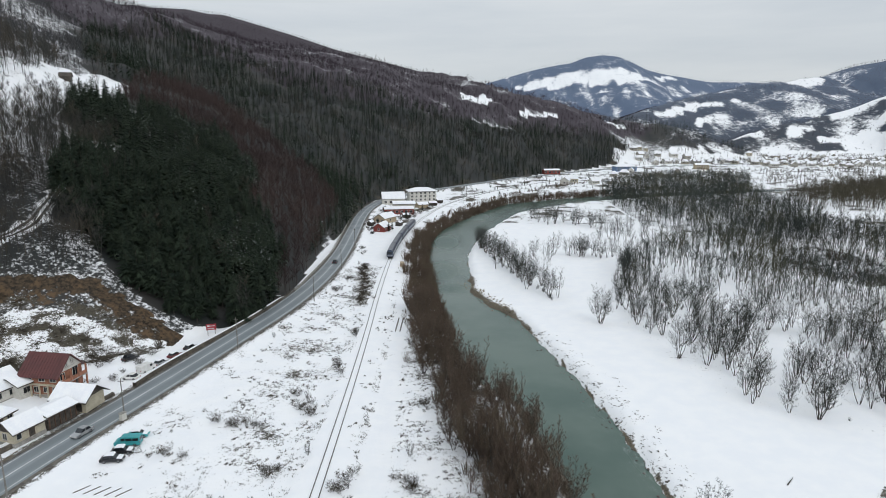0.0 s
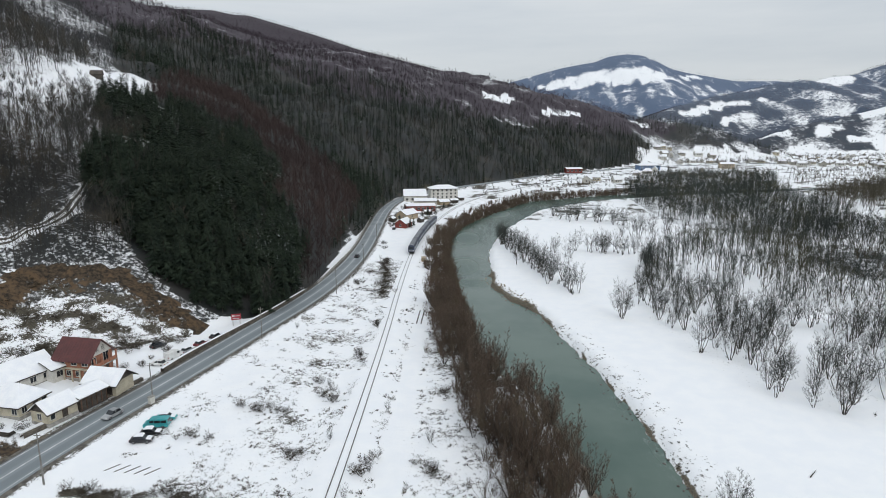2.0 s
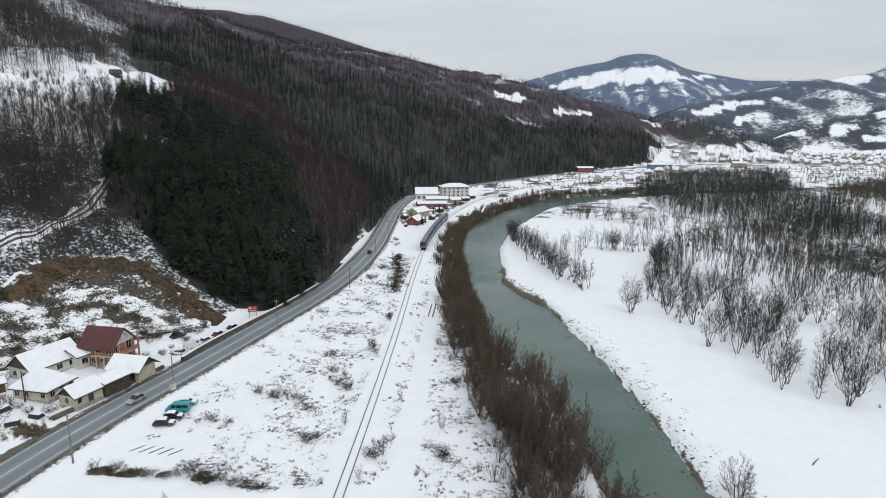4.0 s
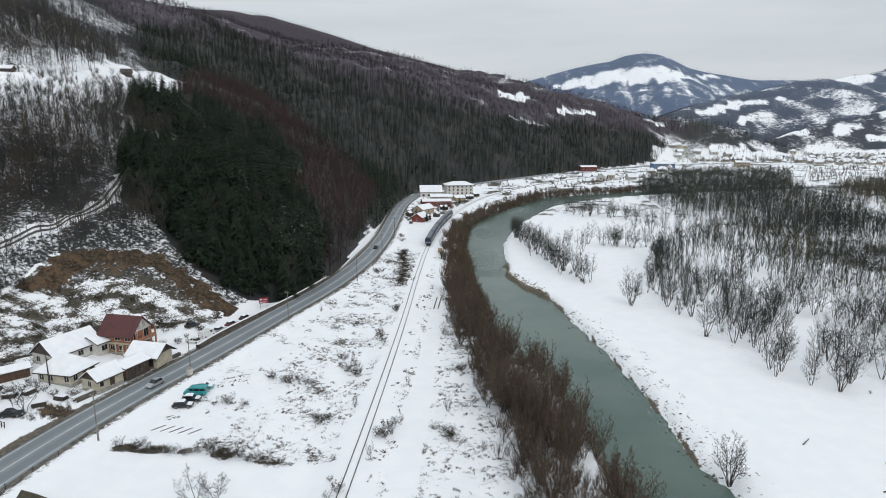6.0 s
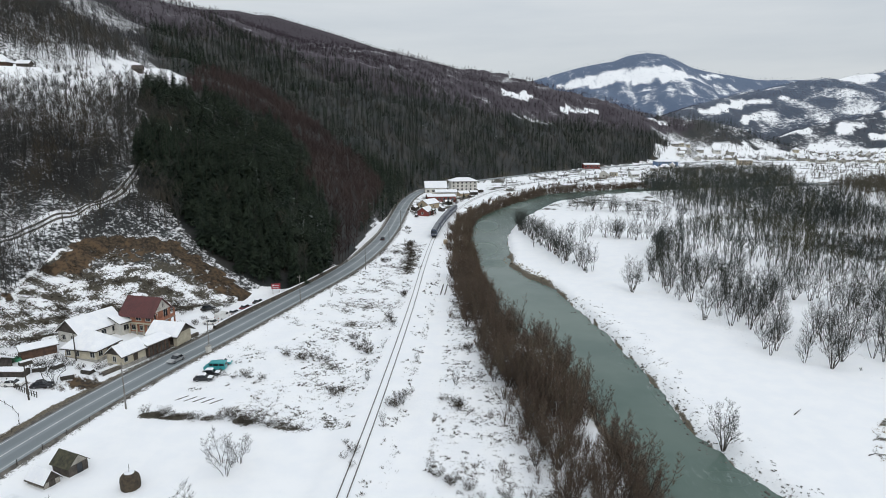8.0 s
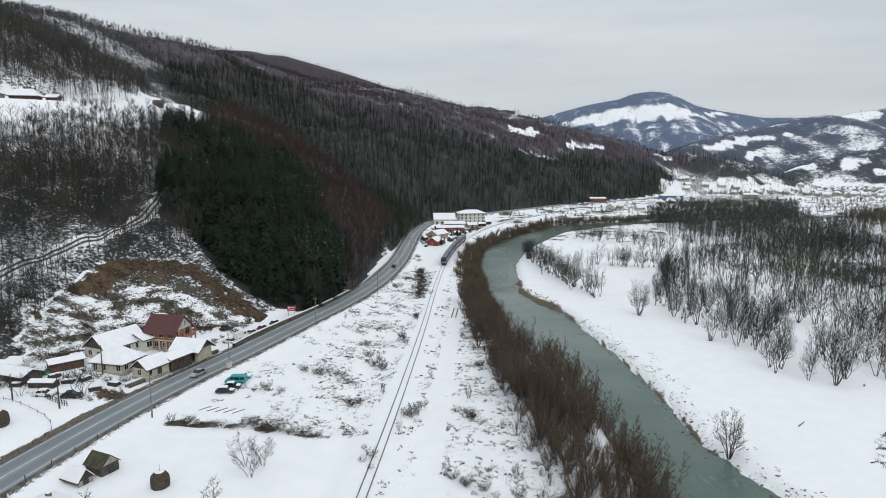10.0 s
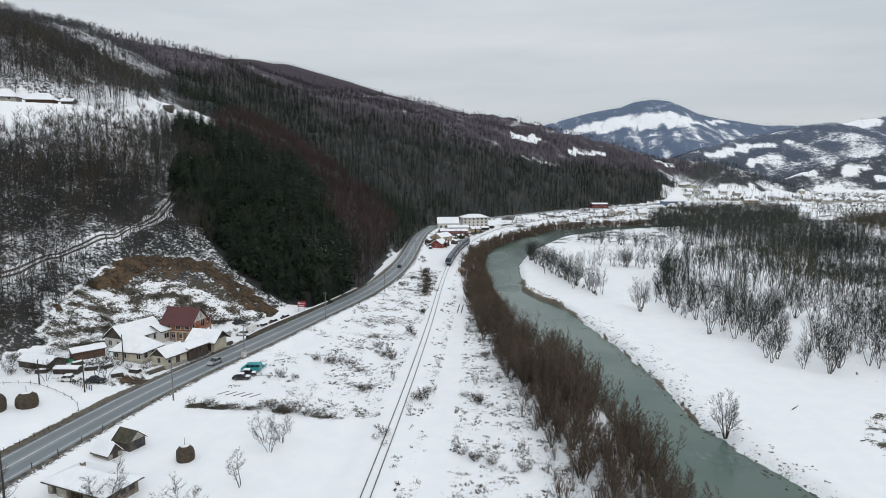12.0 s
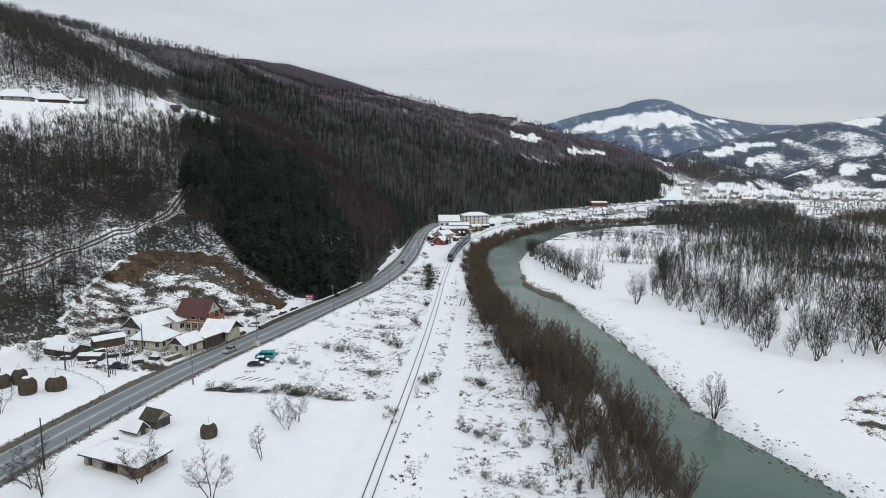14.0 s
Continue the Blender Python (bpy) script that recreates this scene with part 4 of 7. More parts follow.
def light_tree(seed, tall, sprays, width, wide=0.3, low=0.3, forks=2, stems=1):
    """A leafless tree seen from afar: slender stems and a crown of rising sprays."""
    g = Growth(seed)
    rng = g.rng
    for s in range(stems):
        turn = 2 * math.pi * (s + rng.uniform(-0.3, 0.3)) / stems
        out = np.array((math.cos(turn), math.sin(turn), 0)) * (rng.uniform(0.10, 0.22) if stems > 1 else 0.03) * tall
        high = tall * (rng.uniform(0.8, 1.0) if s else 1.0)
        fork_at = out * 0.55 + np.array((0, 0, high * 0.5))
        top = out + np.array((rng.normal(0, 0.03), rng.normal(0, 0.03), 1.0)) * (tall if s == 0 else high)
        thick = 0.009 * tall / math.sqrt(stems)
        g.limb((0, 0, -0.6), fork_at, thick, thick * 0.7)
        g.twig(fork_at, top, thick * 1.5)
        for i in range(sprays // stems):
            u = low + (0.92 - low) * rng.uniform() ** 0.9
            start = fork_at * (u / 0.5) if u < 0.5 else fork_at + (top - fork_at) * (u - 0.5) * 2
            around = rng.uniform(0, 2 * math.pi)
            size = tall * wide * rng.uniform(0.6, 1.15) * (1.3 - 0.8 * u)
            steep = rng.uniform(0.35, 1.1)
            end = start + size * np.array((0.62 * math.cos(around), 0.62 * math.sin(around), steep))
            g.twig(start, end, width)
            for _ in range(forks):
                spin = around + rng.uniform(-1.6, 1.6)
                fork = start + (end - start) * rng.uniform(0.2, 0.8)
                g.twig(fork, fork + 0.65 * size * np.array((0.55 * math.cos(spin), 0.55 * math.sin(spin), rng.uniform(0.25, 1.0))), width * 0.75)
    return g.arrays()


def far_tree(seed, tall):
    """A small leafless tree on a hill far off: a stem and a tuft of broad sprays."""
    g = Growth(seed)
    g.twig(np.array((0.0, 0.0, -0.6)), np.array((0.0, 0.0, tall * 0.7)), 0.5)
    for k in range(5):
        a = 2.4 * k + g.rng.uniform(-0.5, 0.5)
        root = np.array((0.12 * tall * math.cos(a), 0.12 * tall * math.sin(a), tall * g.rng.uniform(0.2, 0.5)))
        g.twig(root, root + tall * np.array((0.10 * math.cos(a), 0.10 * math.sin(a), g.rng.uniform(0.35, 0.55))), 0.17 * tall)
    return g.arrays()


FIRS = [conifer(s, 13, 62, (0.0, 0.35, 0.7)[s % 3]) for s in range(9)]
SMALL_FIRS = [conifer(20 + s, 14, 22, (0.0, 0.3, 0.6)[s % 3]) for s in range(9)]
SLOPE_TREES = [light_tree(40 + s, 12.5, 24, 0.115, 0.28, 0.28, 3, 1 + s % 2) for s in range(10)]
UPPER_TREES = [light_tree(160 + s, 12, 11, 0.31, 0.33, forks=2) for s in range(7)]
CREST_TREES = [light_tree(170 + s, 10, 7, 0.45, 0.40, forks=2) for s in range(7)]
RUSSET_TREES = [light_tree(60 + s, 11, 22, 0.20, 0.36, 0.25) for s in range(8)]
FAR_TREES = [far_tree(80 + s, 8.0) for s in range(8)]
BACK_TREES = [light_tree(90 + s, 12.5, 27, 0.14, 0.23, 0.36, 3, 1 + s % 4) for s in range(12)]
RODS = [brush(110 + s, 6.5, 4.4, 26, 0.075) for s in range(6)]
def tussock(seed):
    """A low clump of dry grass bent outwards over the snow."""
    g = Growth(seed)
    for k in range(22):
        a, r = g.rng.uniform(0, 2 * math.pi), g.rng.uniform(0.0, 0.26)
        root = np.array((1.3 * r * math.cos(a), 0.8 * r * math.sin(a), -0.05))
        g.twig(root, root + np.array((0.20 * math.cos(a + 0.6), 0.16 * math.sin(a + 0.6), g.rng.uniform(0.06, 0.26))), 0.11)
    return g.arrays()


TUSSOCKS = [tussock(140 + s) for s in range(6)]
LOW_RODS = [brush(130 + s, 0.9, 2.0, 9, 0.045) for s in range(5)]

slope_area = [(-170, 20), (-128, 95), (-112, 150), (-98, 178), (-116, 192), (-126, 205), (-130, 240), (-136, 282), (-160, 272), (-180, 325), (-195, 360), (-225, 400), (-345, 609), (-560, 760), (-700, 1200), (-1000, 1100), (-800, 500), (-450, 40)]


def on_slope(px, py, rng):
    gap, side, _ = along(FOOT, px, py)
    track, _, _ = along(TRACK, px, py)
    scar = inside(CONIFERS, px, py) | inside(DEBRIS, px, py) | inside(SCAR, px, py) | inside(CLEARING, px, py)
    thin = 0.82 + 0.40 * ripple(px, py, 45, 31) + 0.10 * step(gap, 160, 220)
    brow, _, _ = along(CLEARING[:8], px, py)
    thin = np.where(brow < 12, thin * 0.45, thin) * np.where(np.hypot(px + 130, py - 150) < 250, 1 - 0.42 * step(gap, 110, 140), 1.0) * (1 - 0.25 * step(py, 190, 235) * step(gap, 170, 140)) * (1 - 0.22 * step(py, 185, 150))
    return in_view(px, py) & (side > 0) & (gap > 6) & (track > 2.6) & ~scar & (rng.uniform(size=px.shape) < thin)


px, py = scatter(slope_area, 2.05, 1, lambda px, py, rng: on_slope(px, py, rng) & (np.hypot(px + 130, py - 150) < 250))
planted("slope_wood", SLOPE_TREES, px, py, BARE_TWIGS, "leafless grey-brown broadleaf wood on the snowy slope", "woodland", 1, 0.6, 1.2)
px, py = scatter(slope_area, 4.8, 51, lambda px, py, rng: on_slope(px, py, rng) & (np.hypot(px + 130, py - 150) >= 250))
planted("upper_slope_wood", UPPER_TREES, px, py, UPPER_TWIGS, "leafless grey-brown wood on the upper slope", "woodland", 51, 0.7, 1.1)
px, py = scatter([(-200, 170), (-160, 170), (-150, 235), (-162, 300), (-186, 330), (-196, 300)], 2.6, 62, lambda px, py, rng: (along(CLEARING[:8], px, py)[0] < 18) & (rng.uniform(size=px.shape) < 0.5 + 0.5 * ripple(px, py, 20, 44)))
planted("brow_brush", RODS, px, py, BARE_TWIGS, "low leafless brush at the foot of the clearing", "shrubs", 62, 0.35, 0.8)
px, py = scatter(CONIFERS, 3.3, 2)
near = np.argsort(along([(-66, 160), (-84, 160), (-118, 186), (-128, 205)], px, py)[0])
NEAR_FIRS = px[near[:270]], py[near[:270]]
px, py = px[near[270:]], py[near[270:]]
planted("conifer_wood", FIRS, px, py, NEEDLES, "dense dark green conifer wood on the slope", "woodland", 2, 0.5, 1.25)
bx, by = scatter(CONIFERS, 7.5, 63, lambda px, py, rng: rng.uniform(size=px.shape) < 0.30 + 0.9 * ripple(px, py, 40, 45))
planted("grove_wood", RUSSET_TREES, bx, by, BARE_TWIGS, "leafless brown trees standing among the conifers", "woodland", 63, 0.8, 1.2)
px, py = scatter(RUSSET, 3.9, 3)
planted("russet_wood", RUSSET_TREES, px, py, BROWN_TWIGS, "dense russet-brown leafless wood on the slope", "woodland", 3, 0.8, 1.2)
firs_here = lambda px, py, rng: rng.uniform(size=px.shape) < 0.72 + 0.70 * ripple(px, py, 90, 32) + 0.3 * ripple(px, py, 25, 42)
px, py = scatter(DARK_WOOD_AREA, 5.2, 4, firs_here)
planted("dark_conifer_wood", SMALL_FIRS, px, py, NEEDLES, "dark conifer wood along the valley side", "woodland", 4, 0.5, 1.2)
px, py = scatter([(-58, 225), (-63, 325), (-70, 405), (-84, 426), (-100, 455), (-90, 500), (-60, 500), (-60, 400), (-57, 300)], 3.3, 69, lambda px, py, rng: (along(FOOT, px, py)[0] > 4) & (rng.uniform(size=px.shape) < 0.8 + 0.4 * ripple(px, py, 40, 52)))
planted("roadside_conifers", SMALL_FIRS, px, py, NEEDLES, "dark conifers at the foot of the slope by the road", "woodland", 69, 0.55, 1.1)
px, py = scatter(DARK_WOOD_AREA, 6.2, 5, lambda px, py, rng: ~firs_here(px, py, rng))
planted("mixed_wood", UPPER_TREES, px, py, BARE_TWIGS, "brown leafless trees between the conifers", "woodland", 5, 0.8, 1.15)


px, py = scatter(TOP_WOOD, 7.6, 52, lambda px, py, rng: in_view(px, py) & ~inside(DARK_WOOD_AREA, px, py) & (py < 1150) & (land_cover(px, py)[:, 0] > 0.30) & (rng.uniform(size=px.shape) < 0.85))
planted("crest_wood", CREST_TREES, px, py, FAR_TWIGS, "leafless purple-brown wood along the crest", "woodland", 52, 0.6, 1.1)

px, py = scatter(TOP_WOOD, 12, 58, lambda px, py, rng: in_view(px, py) & (py < 1000) & (rng.uniform(size=px.shape) < 0.05 + 0.7 * ripple(px, py, 120, 11)))
planted("crest_firs", SMALL_FIRS, px, py, NEEDLES, "dark conifers scattered through the wood on the crest", "woodland", 58, 0.5, 0.9)


def on_far_hills(px, py, rng):
    thick = land_cover(px, py)[:, 0] + np.where(px > 420, 0.08, 0.0) + 0.10 * ripple(px, py, 60, 51)
    return in_view(px, py) & (land(px, py) > 10) & (rng.uniform(size=px.shape) < np.clip(thick * 2.2 - 0.55, 0, 1)) & (np.hypot(px, py) < 4900)


px, py = scatter([(-1500, 1700), (-1500, 2050), (600, 2000), (620, 1500), (300, 1500)], 7.2, 6, on_far_hills)
planted("ridge_wood", FAR_TREES, px, py, FAR_TWIGS, "leafless brown wood over the ridge behind", "woodland", 6, 0.28, 0.55)
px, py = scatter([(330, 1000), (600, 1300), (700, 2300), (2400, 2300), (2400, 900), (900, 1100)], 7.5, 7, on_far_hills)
planted("hill_wood", FAR_TREES, px, py, HAZY_HILL_TWIGS, "leafless woods between snowy pastures on far hills", "woodland", 7, 0.3, 0.65)
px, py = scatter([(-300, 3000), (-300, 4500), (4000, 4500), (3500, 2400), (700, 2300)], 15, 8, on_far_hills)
planted("mountain_wood", FAR_TREES, px, py, HAZY_TWIGS, "leafless woods on the far snowy mountain", "woodland", 8, 0.35, 0.7)

px, py = scatter([(300, 1090), (440, 1075), (590, 1070), (560, 1160), (330, 1200)], 7.2, 53, lambda px, py, rng: (land(px, py) > 6) & (rng.uniform(size=px.shape) < 0.62 + 0.5 * ripple(px, py, 40, 49)))
planted("hillock_wood", SMALL_FIRS, px, py, NEEDLES, "dark conifers on the low hill above the village", "woodland", 53, 0.5, 1.0)
px, py = scatter([(290, 900), (520, 880), (900, 880), (930, 1150), (560, 1160), (300, 1030)], 6.6, 56, lambda px, py, rng: rng.uniform(size=px.shape) < 0.55 + 0.6 * ripple(px, py, 70, 46))
planted("village_trees", CREST_TREES, px, py, BARE_TWIGS, "leafless garden trees among the village houses", "trees", 56, 0.45, 0.9)
px, py = scatter([(60, 480), (250, 700), (420, 800), (640, 800), (640, 900), (300, 830), (100, 720), (0, 520)], 8, 59, lambda px, py, rng: rng.uniform(size=px.shape) < 0.25 + 1.3 * ripple(px, py, 45, 10))
planted("plain_brush", RODS, px, py, BARE_TWIGS, "patches of dark leafless brush on the snowy plain", "shrubs", 59, 0.25, 0.7)
# ---- brushwood belt along the river's left bank ----
def in_belt(px, py, rng):
    left, _ = river_edge(px, py)
    wide = np.interp(py, [0, 60, 120, 160, 200, 300, 380, 450, 560], [29, 25, 20, 14, 11, 12, 9, 9, 9])
    ragged = wide + 3.0 * ripple(px, py, 22, 33)
    return (left > 0.8) & (left < ragged) & (rng.uniform(size=px.shape) < 0.85 + 0.4 * ripple(px, py, 15, 34))


px, py = scatter([(-30, 175), (10, 175), (-5, 280), (10, 375), (60, 480), (180, 555), (160, 600), (40, 520), (-10, 430), (-30, 300)], 1.75, 9, in_belt)
planted("riverside_brush", RODS, px, py, WILLOW_TWIGS, "dense brown leafless willow brush along the bank", "shrubs", 9, 0.45, 1.0)
px, py = scatter([(12, 50), (29, 50), (15, 130), (0, 175), (-14, 175), (-5, 100), (6, 50)], 2.4, 10, lambda px, py, rng: in_belt(px, py, rng) & (rng.uniform(size=px.shape) < 0.75 + 0.5 * ripple(px, py, 11, 4) - 0.4 * step(river_edge(px, py)[0], 10, 24)))
planted("bank_brush", RODS, px, py, WILLOW_TWIGS, "low brown willow brush on the near bank", "shrubs", 10, 0.3, 0.75)
tuft_here = lambda px, py, rng: (rng.uniform(size=px.shape) < (land_cover(px, py)[:, 2] - 0.33) * 2.6) & (along(ROAD, px, py)[0] > 5.0)
px, py = scatter([(-66, 82), (-24, 82), (-24, 262), (-40, 262)], 1.0, 11, tuft_here)
planted("field_scrub", LOW_RODS, px, py, DRY_GRASS, "dark dry stalks and scrub poking through snow", "scrub", 11, 0.35, 1.0)
px, py = scatter([(-18, 25), (32, 25), (12, 130), (-2, 260), (-18, 260)], 1.05, 12, tuft_here)
planted("verge_scrub", LOW_RODS, px, py, DRY_GRASS, "dry brown stalks through snow beside the track", "scrub", 12, 0.35, 1.0)
clumps = lambda px, py, rng: (rng.uniform(size=px.shape) < 0.08 + 0.75 * ripple(px, py, 9, 47) + 0.35 * ripple(px, py, 30, 48)) & (along(RAIL, px, py)[0] > 2.3) & (along(ROAD, px, py)[0] > 5.2)
lane_off = lambda px, py: np.abs(px - np.interp(py, [0, 50, 92, 190, 260], [-10.5, -11.5, -12.5, -13.5, -17])) > 2.4
px, py = scatter([(-20, 36), (22, 36), (10, 130), (-4, 260), (-20, 260)], 0.95, 65, lambda px, py, rng: clumps(px, py, rng) & lane_off(px, py) & (river_edge(px, py)[0] > 1.5))
planted("verge_tussocks", TUSSOCKS, px, py, DRY_GRASS, "dark brown grass tussocks poking through snow", "grass", 65, 0.6, 1.9)
px, py = scatter([(36, 44), (62, 44), (52, 70), (46, 100), (44, 140), (36, 175), (28, 175), (36, 120)], 0.9, 68, lambda px, py, rng: (river_edge(px, py)[1] > 0.6) & (rng.uniform(size=px.shape) < 0.40 - 0.05 * river_edge(px, py)[1] + 0.5 * ripple(px, py, 8, 59)))
planted("bank_tussocks", TUSSOCKS, px, py, DRY_GRASS, "small dark tussocks and sticks on the snowy bank", "grass", 68, 0.3, 1.0)
px, py = scatter([(-64, 86), (-25, 82), (-26, 250), (-38, 255), (-52, 150)], 1.1, 66, lambda px, py, rng: clumps(px, py, rng) & (land_cover(px, py)[:, 2] > 0.30))
planted("field_tussocks", TUSSOCKS, px, py, DRY_GRASS, "dark grass tussocks scattered over the snowy field", "grass", 66, 0.6, 1.9)
px, py = scatter(DEBRIS, 1.1, 73, lambda px, py, rng: rng.uniform(size=px.shape) < 0.22 + 0.8 * ripple(px, py, 7, 55))
planted("slip_clods", TUSSOCKS, px, py, DRY_GRASS, "dark clods and roots on the slipped hillside", "clods", 73, 0.7, 2.2)
px, py = scatter(DEBRIS, 1.6, 13, tuft_here)
planted("slip_scrub", LOW_RODS, px, py, DRY_GRASS, "dry scrub over the slipped hillside", "scrub", 13, 0.5, 1.3)


# ---- trees that stand singly ----
def single_kinds(name, seeds, tall, stems, lean, boughs, twigs, width, fan, twig_material, label, category, low=0.28, reach=0.24, thick=0.0115, upright=0.0):
    """A few forms of one kind of tree, each trunk and crown; they wait to be copied."""
    out = []
    for i, s in enumerate(seeds):
        trunk, crown = fine_tree(s, tall, stems[i % len(stems)], lean, boughs, twigs, width, low, fan, reach, thick, upright)
        out.append((mesh_of("trunk", *trunk, BARK), mesh_of("crown", *crown, twig_material)))
    return name, out, label, category


def stand(kinds, px, py, seed, small, large, group, label=""):
    rng = np.random.RandomState(seed)
    name, forms, text, category = kinds
    first = {}
    for x, y, z in zip(px, py, land(px, py)):
        k, turn, size = rng.randint(len(forms)), rng.uniform(0, 360), rng.uniform(small, large)
        m = pose(x, y, z, 0, 0, turn)
        if k in first:
            tree = copy_thing(first[k], m)
            tree.scale = (size, size, size * rng.uniform(0.92, 1.1))
            continue
        tree = first[k] = thing(name, m, label or text, category, group)
        tree.scale = (size, size, size)
        part("trunk", forms[k][0], None, tree)
        part("crown", forms[k][1], None, tree)


ALDERS = single_kinds("alder_tree", range(200, 212), 10.5, (4, 5, 3, 6, 4, 2, 5, 3, 4, 7), 0.22, 19, 13, 0.034, 0.85, ALDER_TWIGS, "leafless grey alder with several stems in snow", "tree", 0.24, 0.25, 0.0125, 0.6)
firs = []
for s in range(5):
    g_trunk, (v, f) = Growth(s), conifer(400 + s, 13, 140, (0.0, 0.3, 0.6)[s % 3])
    g_trunk.limb((0, 0, -1), (0, 0, 12), 0.2, 0.04, 5)
    firs.append((mesh_of("trunk", *g_trunk.arrays(), BARK), mesh_of("crown", v, f, NEEDLES)))
stand(("spruce_tree", firs, "dark green spruce at the edge of the wood", "tree"), *NEAR_FIRS, 28, 0.55, 1.15, "spruces at the wood edge")
WILLOWS = single_kinds("willow_bush", range(230, 238), 7.8, (8, 5, 10, 6), 0.30, 17, 15, 0.042, 0.55, WILLOW_TWIGS, "tall brown leafless willow bush on the river bank", "bush", 0.14, 0.22)
FRUIT = single_kinds("fruit_tree", range(250, 255), 4.0, (2, 3, 4), 0.42, 17, 14, 0.028, 0.80, BARE_TWIGS, "small leafless fruit tree in a snowy garden", "tree", 0.28, 0.32, 0.017)
SHRUBS = single_kinds("shrub", range(270, 275), 3.2, (7, 9), 0.24, 9, 9, 0.024, 0.6, BARE_TWIGS, "leafless grey shrub in the snowy field", "shrub", 0.12, 0.26, 0.010, 0.5)


def wood_gaps(px, py, rng):
    ok = rng.uniform(size=px.shape) < 0.62 + 0.75 * ripple(px, py, 26, 35) + 0.2 * step(np.hypot(px, py), 200, 280)
    inset, _, _ = along(FLOOD_WOOD[:8] + FLOOD_WOOD[-4:], px, py)
    ok &= rng.uniform(size=px.shape) < 0.34 + 0.75 * step(inset + 5 * ripple(px, py, 19, 38), 0, 12)
    ok &= ~inside(MARSH, px, py) | (rng.uniform(size=px.shape) < 0.5)
    for x, y, r in OPEN_SPOTS:
        ok &= np.hypot(px - x, py - y) > r
    return ok


px, py = scatter(FLOOD_WOOD, 4.3, 20, wood_gaps)
near = np.argsort(np.hypot(px - 30, py - 40))
stand(ALDERS, px[near[:185]], py[near[:185]], 20, 0.6, 1.15, "flood-plain alders")
mid_alders = []
for k in range(6):
    (wood_v, wood_f), (twig_v, twig_f) = fine_tree(212 + k, 10.5, 3 + k % 4, 0.22, 14, 11, 0.05, 0.24, 0.85, 0.25, 0.0125, 0.6)
    mid_alders.append((np.concatenate((wood_v, twig_v)), np.concatenate((wood_f, twig_f + len(wood_v)))))
planted("mid_alders", mid_alders, px[near[185:330]], py[near[185:330]], ALDER_TWIGS, "stand of leafless grey alders behind the first rows", "woodland", 71, 0.6, 1.15)
reach = np.hypot(px[near[329]] - 30, py[near[329]] - 40)
px, py = scatter(FLOOD_WOOD, 3.5, 64, lambda px, py, rng: wood_gaps(px, py, rng) & (np.hypot(px - 30, py - 40) > reach))
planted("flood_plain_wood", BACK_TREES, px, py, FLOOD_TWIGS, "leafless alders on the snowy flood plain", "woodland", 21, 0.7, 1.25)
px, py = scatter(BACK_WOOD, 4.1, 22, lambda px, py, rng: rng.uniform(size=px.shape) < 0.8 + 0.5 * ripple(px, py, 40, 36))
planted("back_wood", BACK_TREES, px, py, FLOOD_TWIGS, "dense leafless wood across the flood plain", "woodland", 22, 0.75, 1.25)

px, py = scatter(FAR_BELT, 3.7, 61, lambda px, py, rng: in_view(px, py) & (rng.uniform(size=px.shape) < 0.8 + 0.4 * ripple(px, py, 30, 43)))
planted("tan_thicket", BACK_TREES, px, py, POPLAR_TWIGS, "belt of tan leafless young trees beyond the wood", "woodland", 61, 0.85, 1.35)

px, py = scatter([(300, 610), (420, 600), (640, 690), (820, 820), (800, 880), (600, 830), (420, 760), (330, 720)], 5.5, 72, lambda px, py, rng: rng.uniform(size=px.shape) < 0.25 + 1.1 * ripple(px, py, 55, 54))
planted("plain_thickets", CREST_TREES, px, py, POPLAR_TWIGS, "clumps of tan leafless trees on the snowy plain", "woodland", 72, 0.5, 0.95)

px, py = scatter(MARSH, 3.6, 60, lambda px, py, rng: rng.uniform(size=px.shape) < 0.55 + 0.9 * ripple(px, py, 22, 6))
planted("marsh_brush", RODS, px, py, DRY_GRASS, "dark tangled brush round a wet hollow", "shrubs", 60, 0.3, 0.7)


def row_of(x0, y0, x1, y1, n, wide, seed):
    rng = np.random.RandomState(seed)
    k = (np.arange(n) + rng.uniform(-0.4, 0.4, n)) / max(n - 1, 1)
    return x0 + (x1 - x0) * k + rng.normal(0, wide, n), y0 + (y1 - y0) * k + rng.normal(0, wide, n)


for i, (x0, y0, x1, y1, n, wide) in enumerate(((20.5, 310, 27, 262, 18, 1.5), (27, 262, 39, 214, 20, 1.7), (43, 283, 47, 272, 3, 0.8), (56, 289, 80, 282, 14, 2.5), (79, 262, 76, 240, 8, 2.0), (56, 400, 110, 352, 26, 4.0),
                                              (50, 184, 51, 185, 2, 0.8), (62, 201, 64, 192, 4, 1.0), (64, 215, 66, 218, 3, 1.0), (19, 317, 20, 317, 2, 0.6), (84, 330, 112, 310, 9, 3.0))):
    stand(ALDERS, *row_of(x0, y0, x1, y1, n, wide, 300 + i), 300 + i, 0.8, 1.2, "alders on the river bend")
LONE = single_kinds("alder_tree", (401,), 10.5, (8,), 0.25, 20, 14, 0.038, 0.60, ALDER_TWIGS, "", "tree", 0.22, 0.21)
px, py = scatter(FLOOD_WOOD, 6.0, 67, lambda px, py, rng: wood_gaps(px, py, rng) & (np.hypot(px, py) < 330) & (rng.uniform(size=px.shape) < 0.45))
planted("alder_undergrowth", RODS, px, py, FLOOD_TWIGS, "low dark brush at the feet of the alders", "shrubs", 67, 0.15, 0.40)
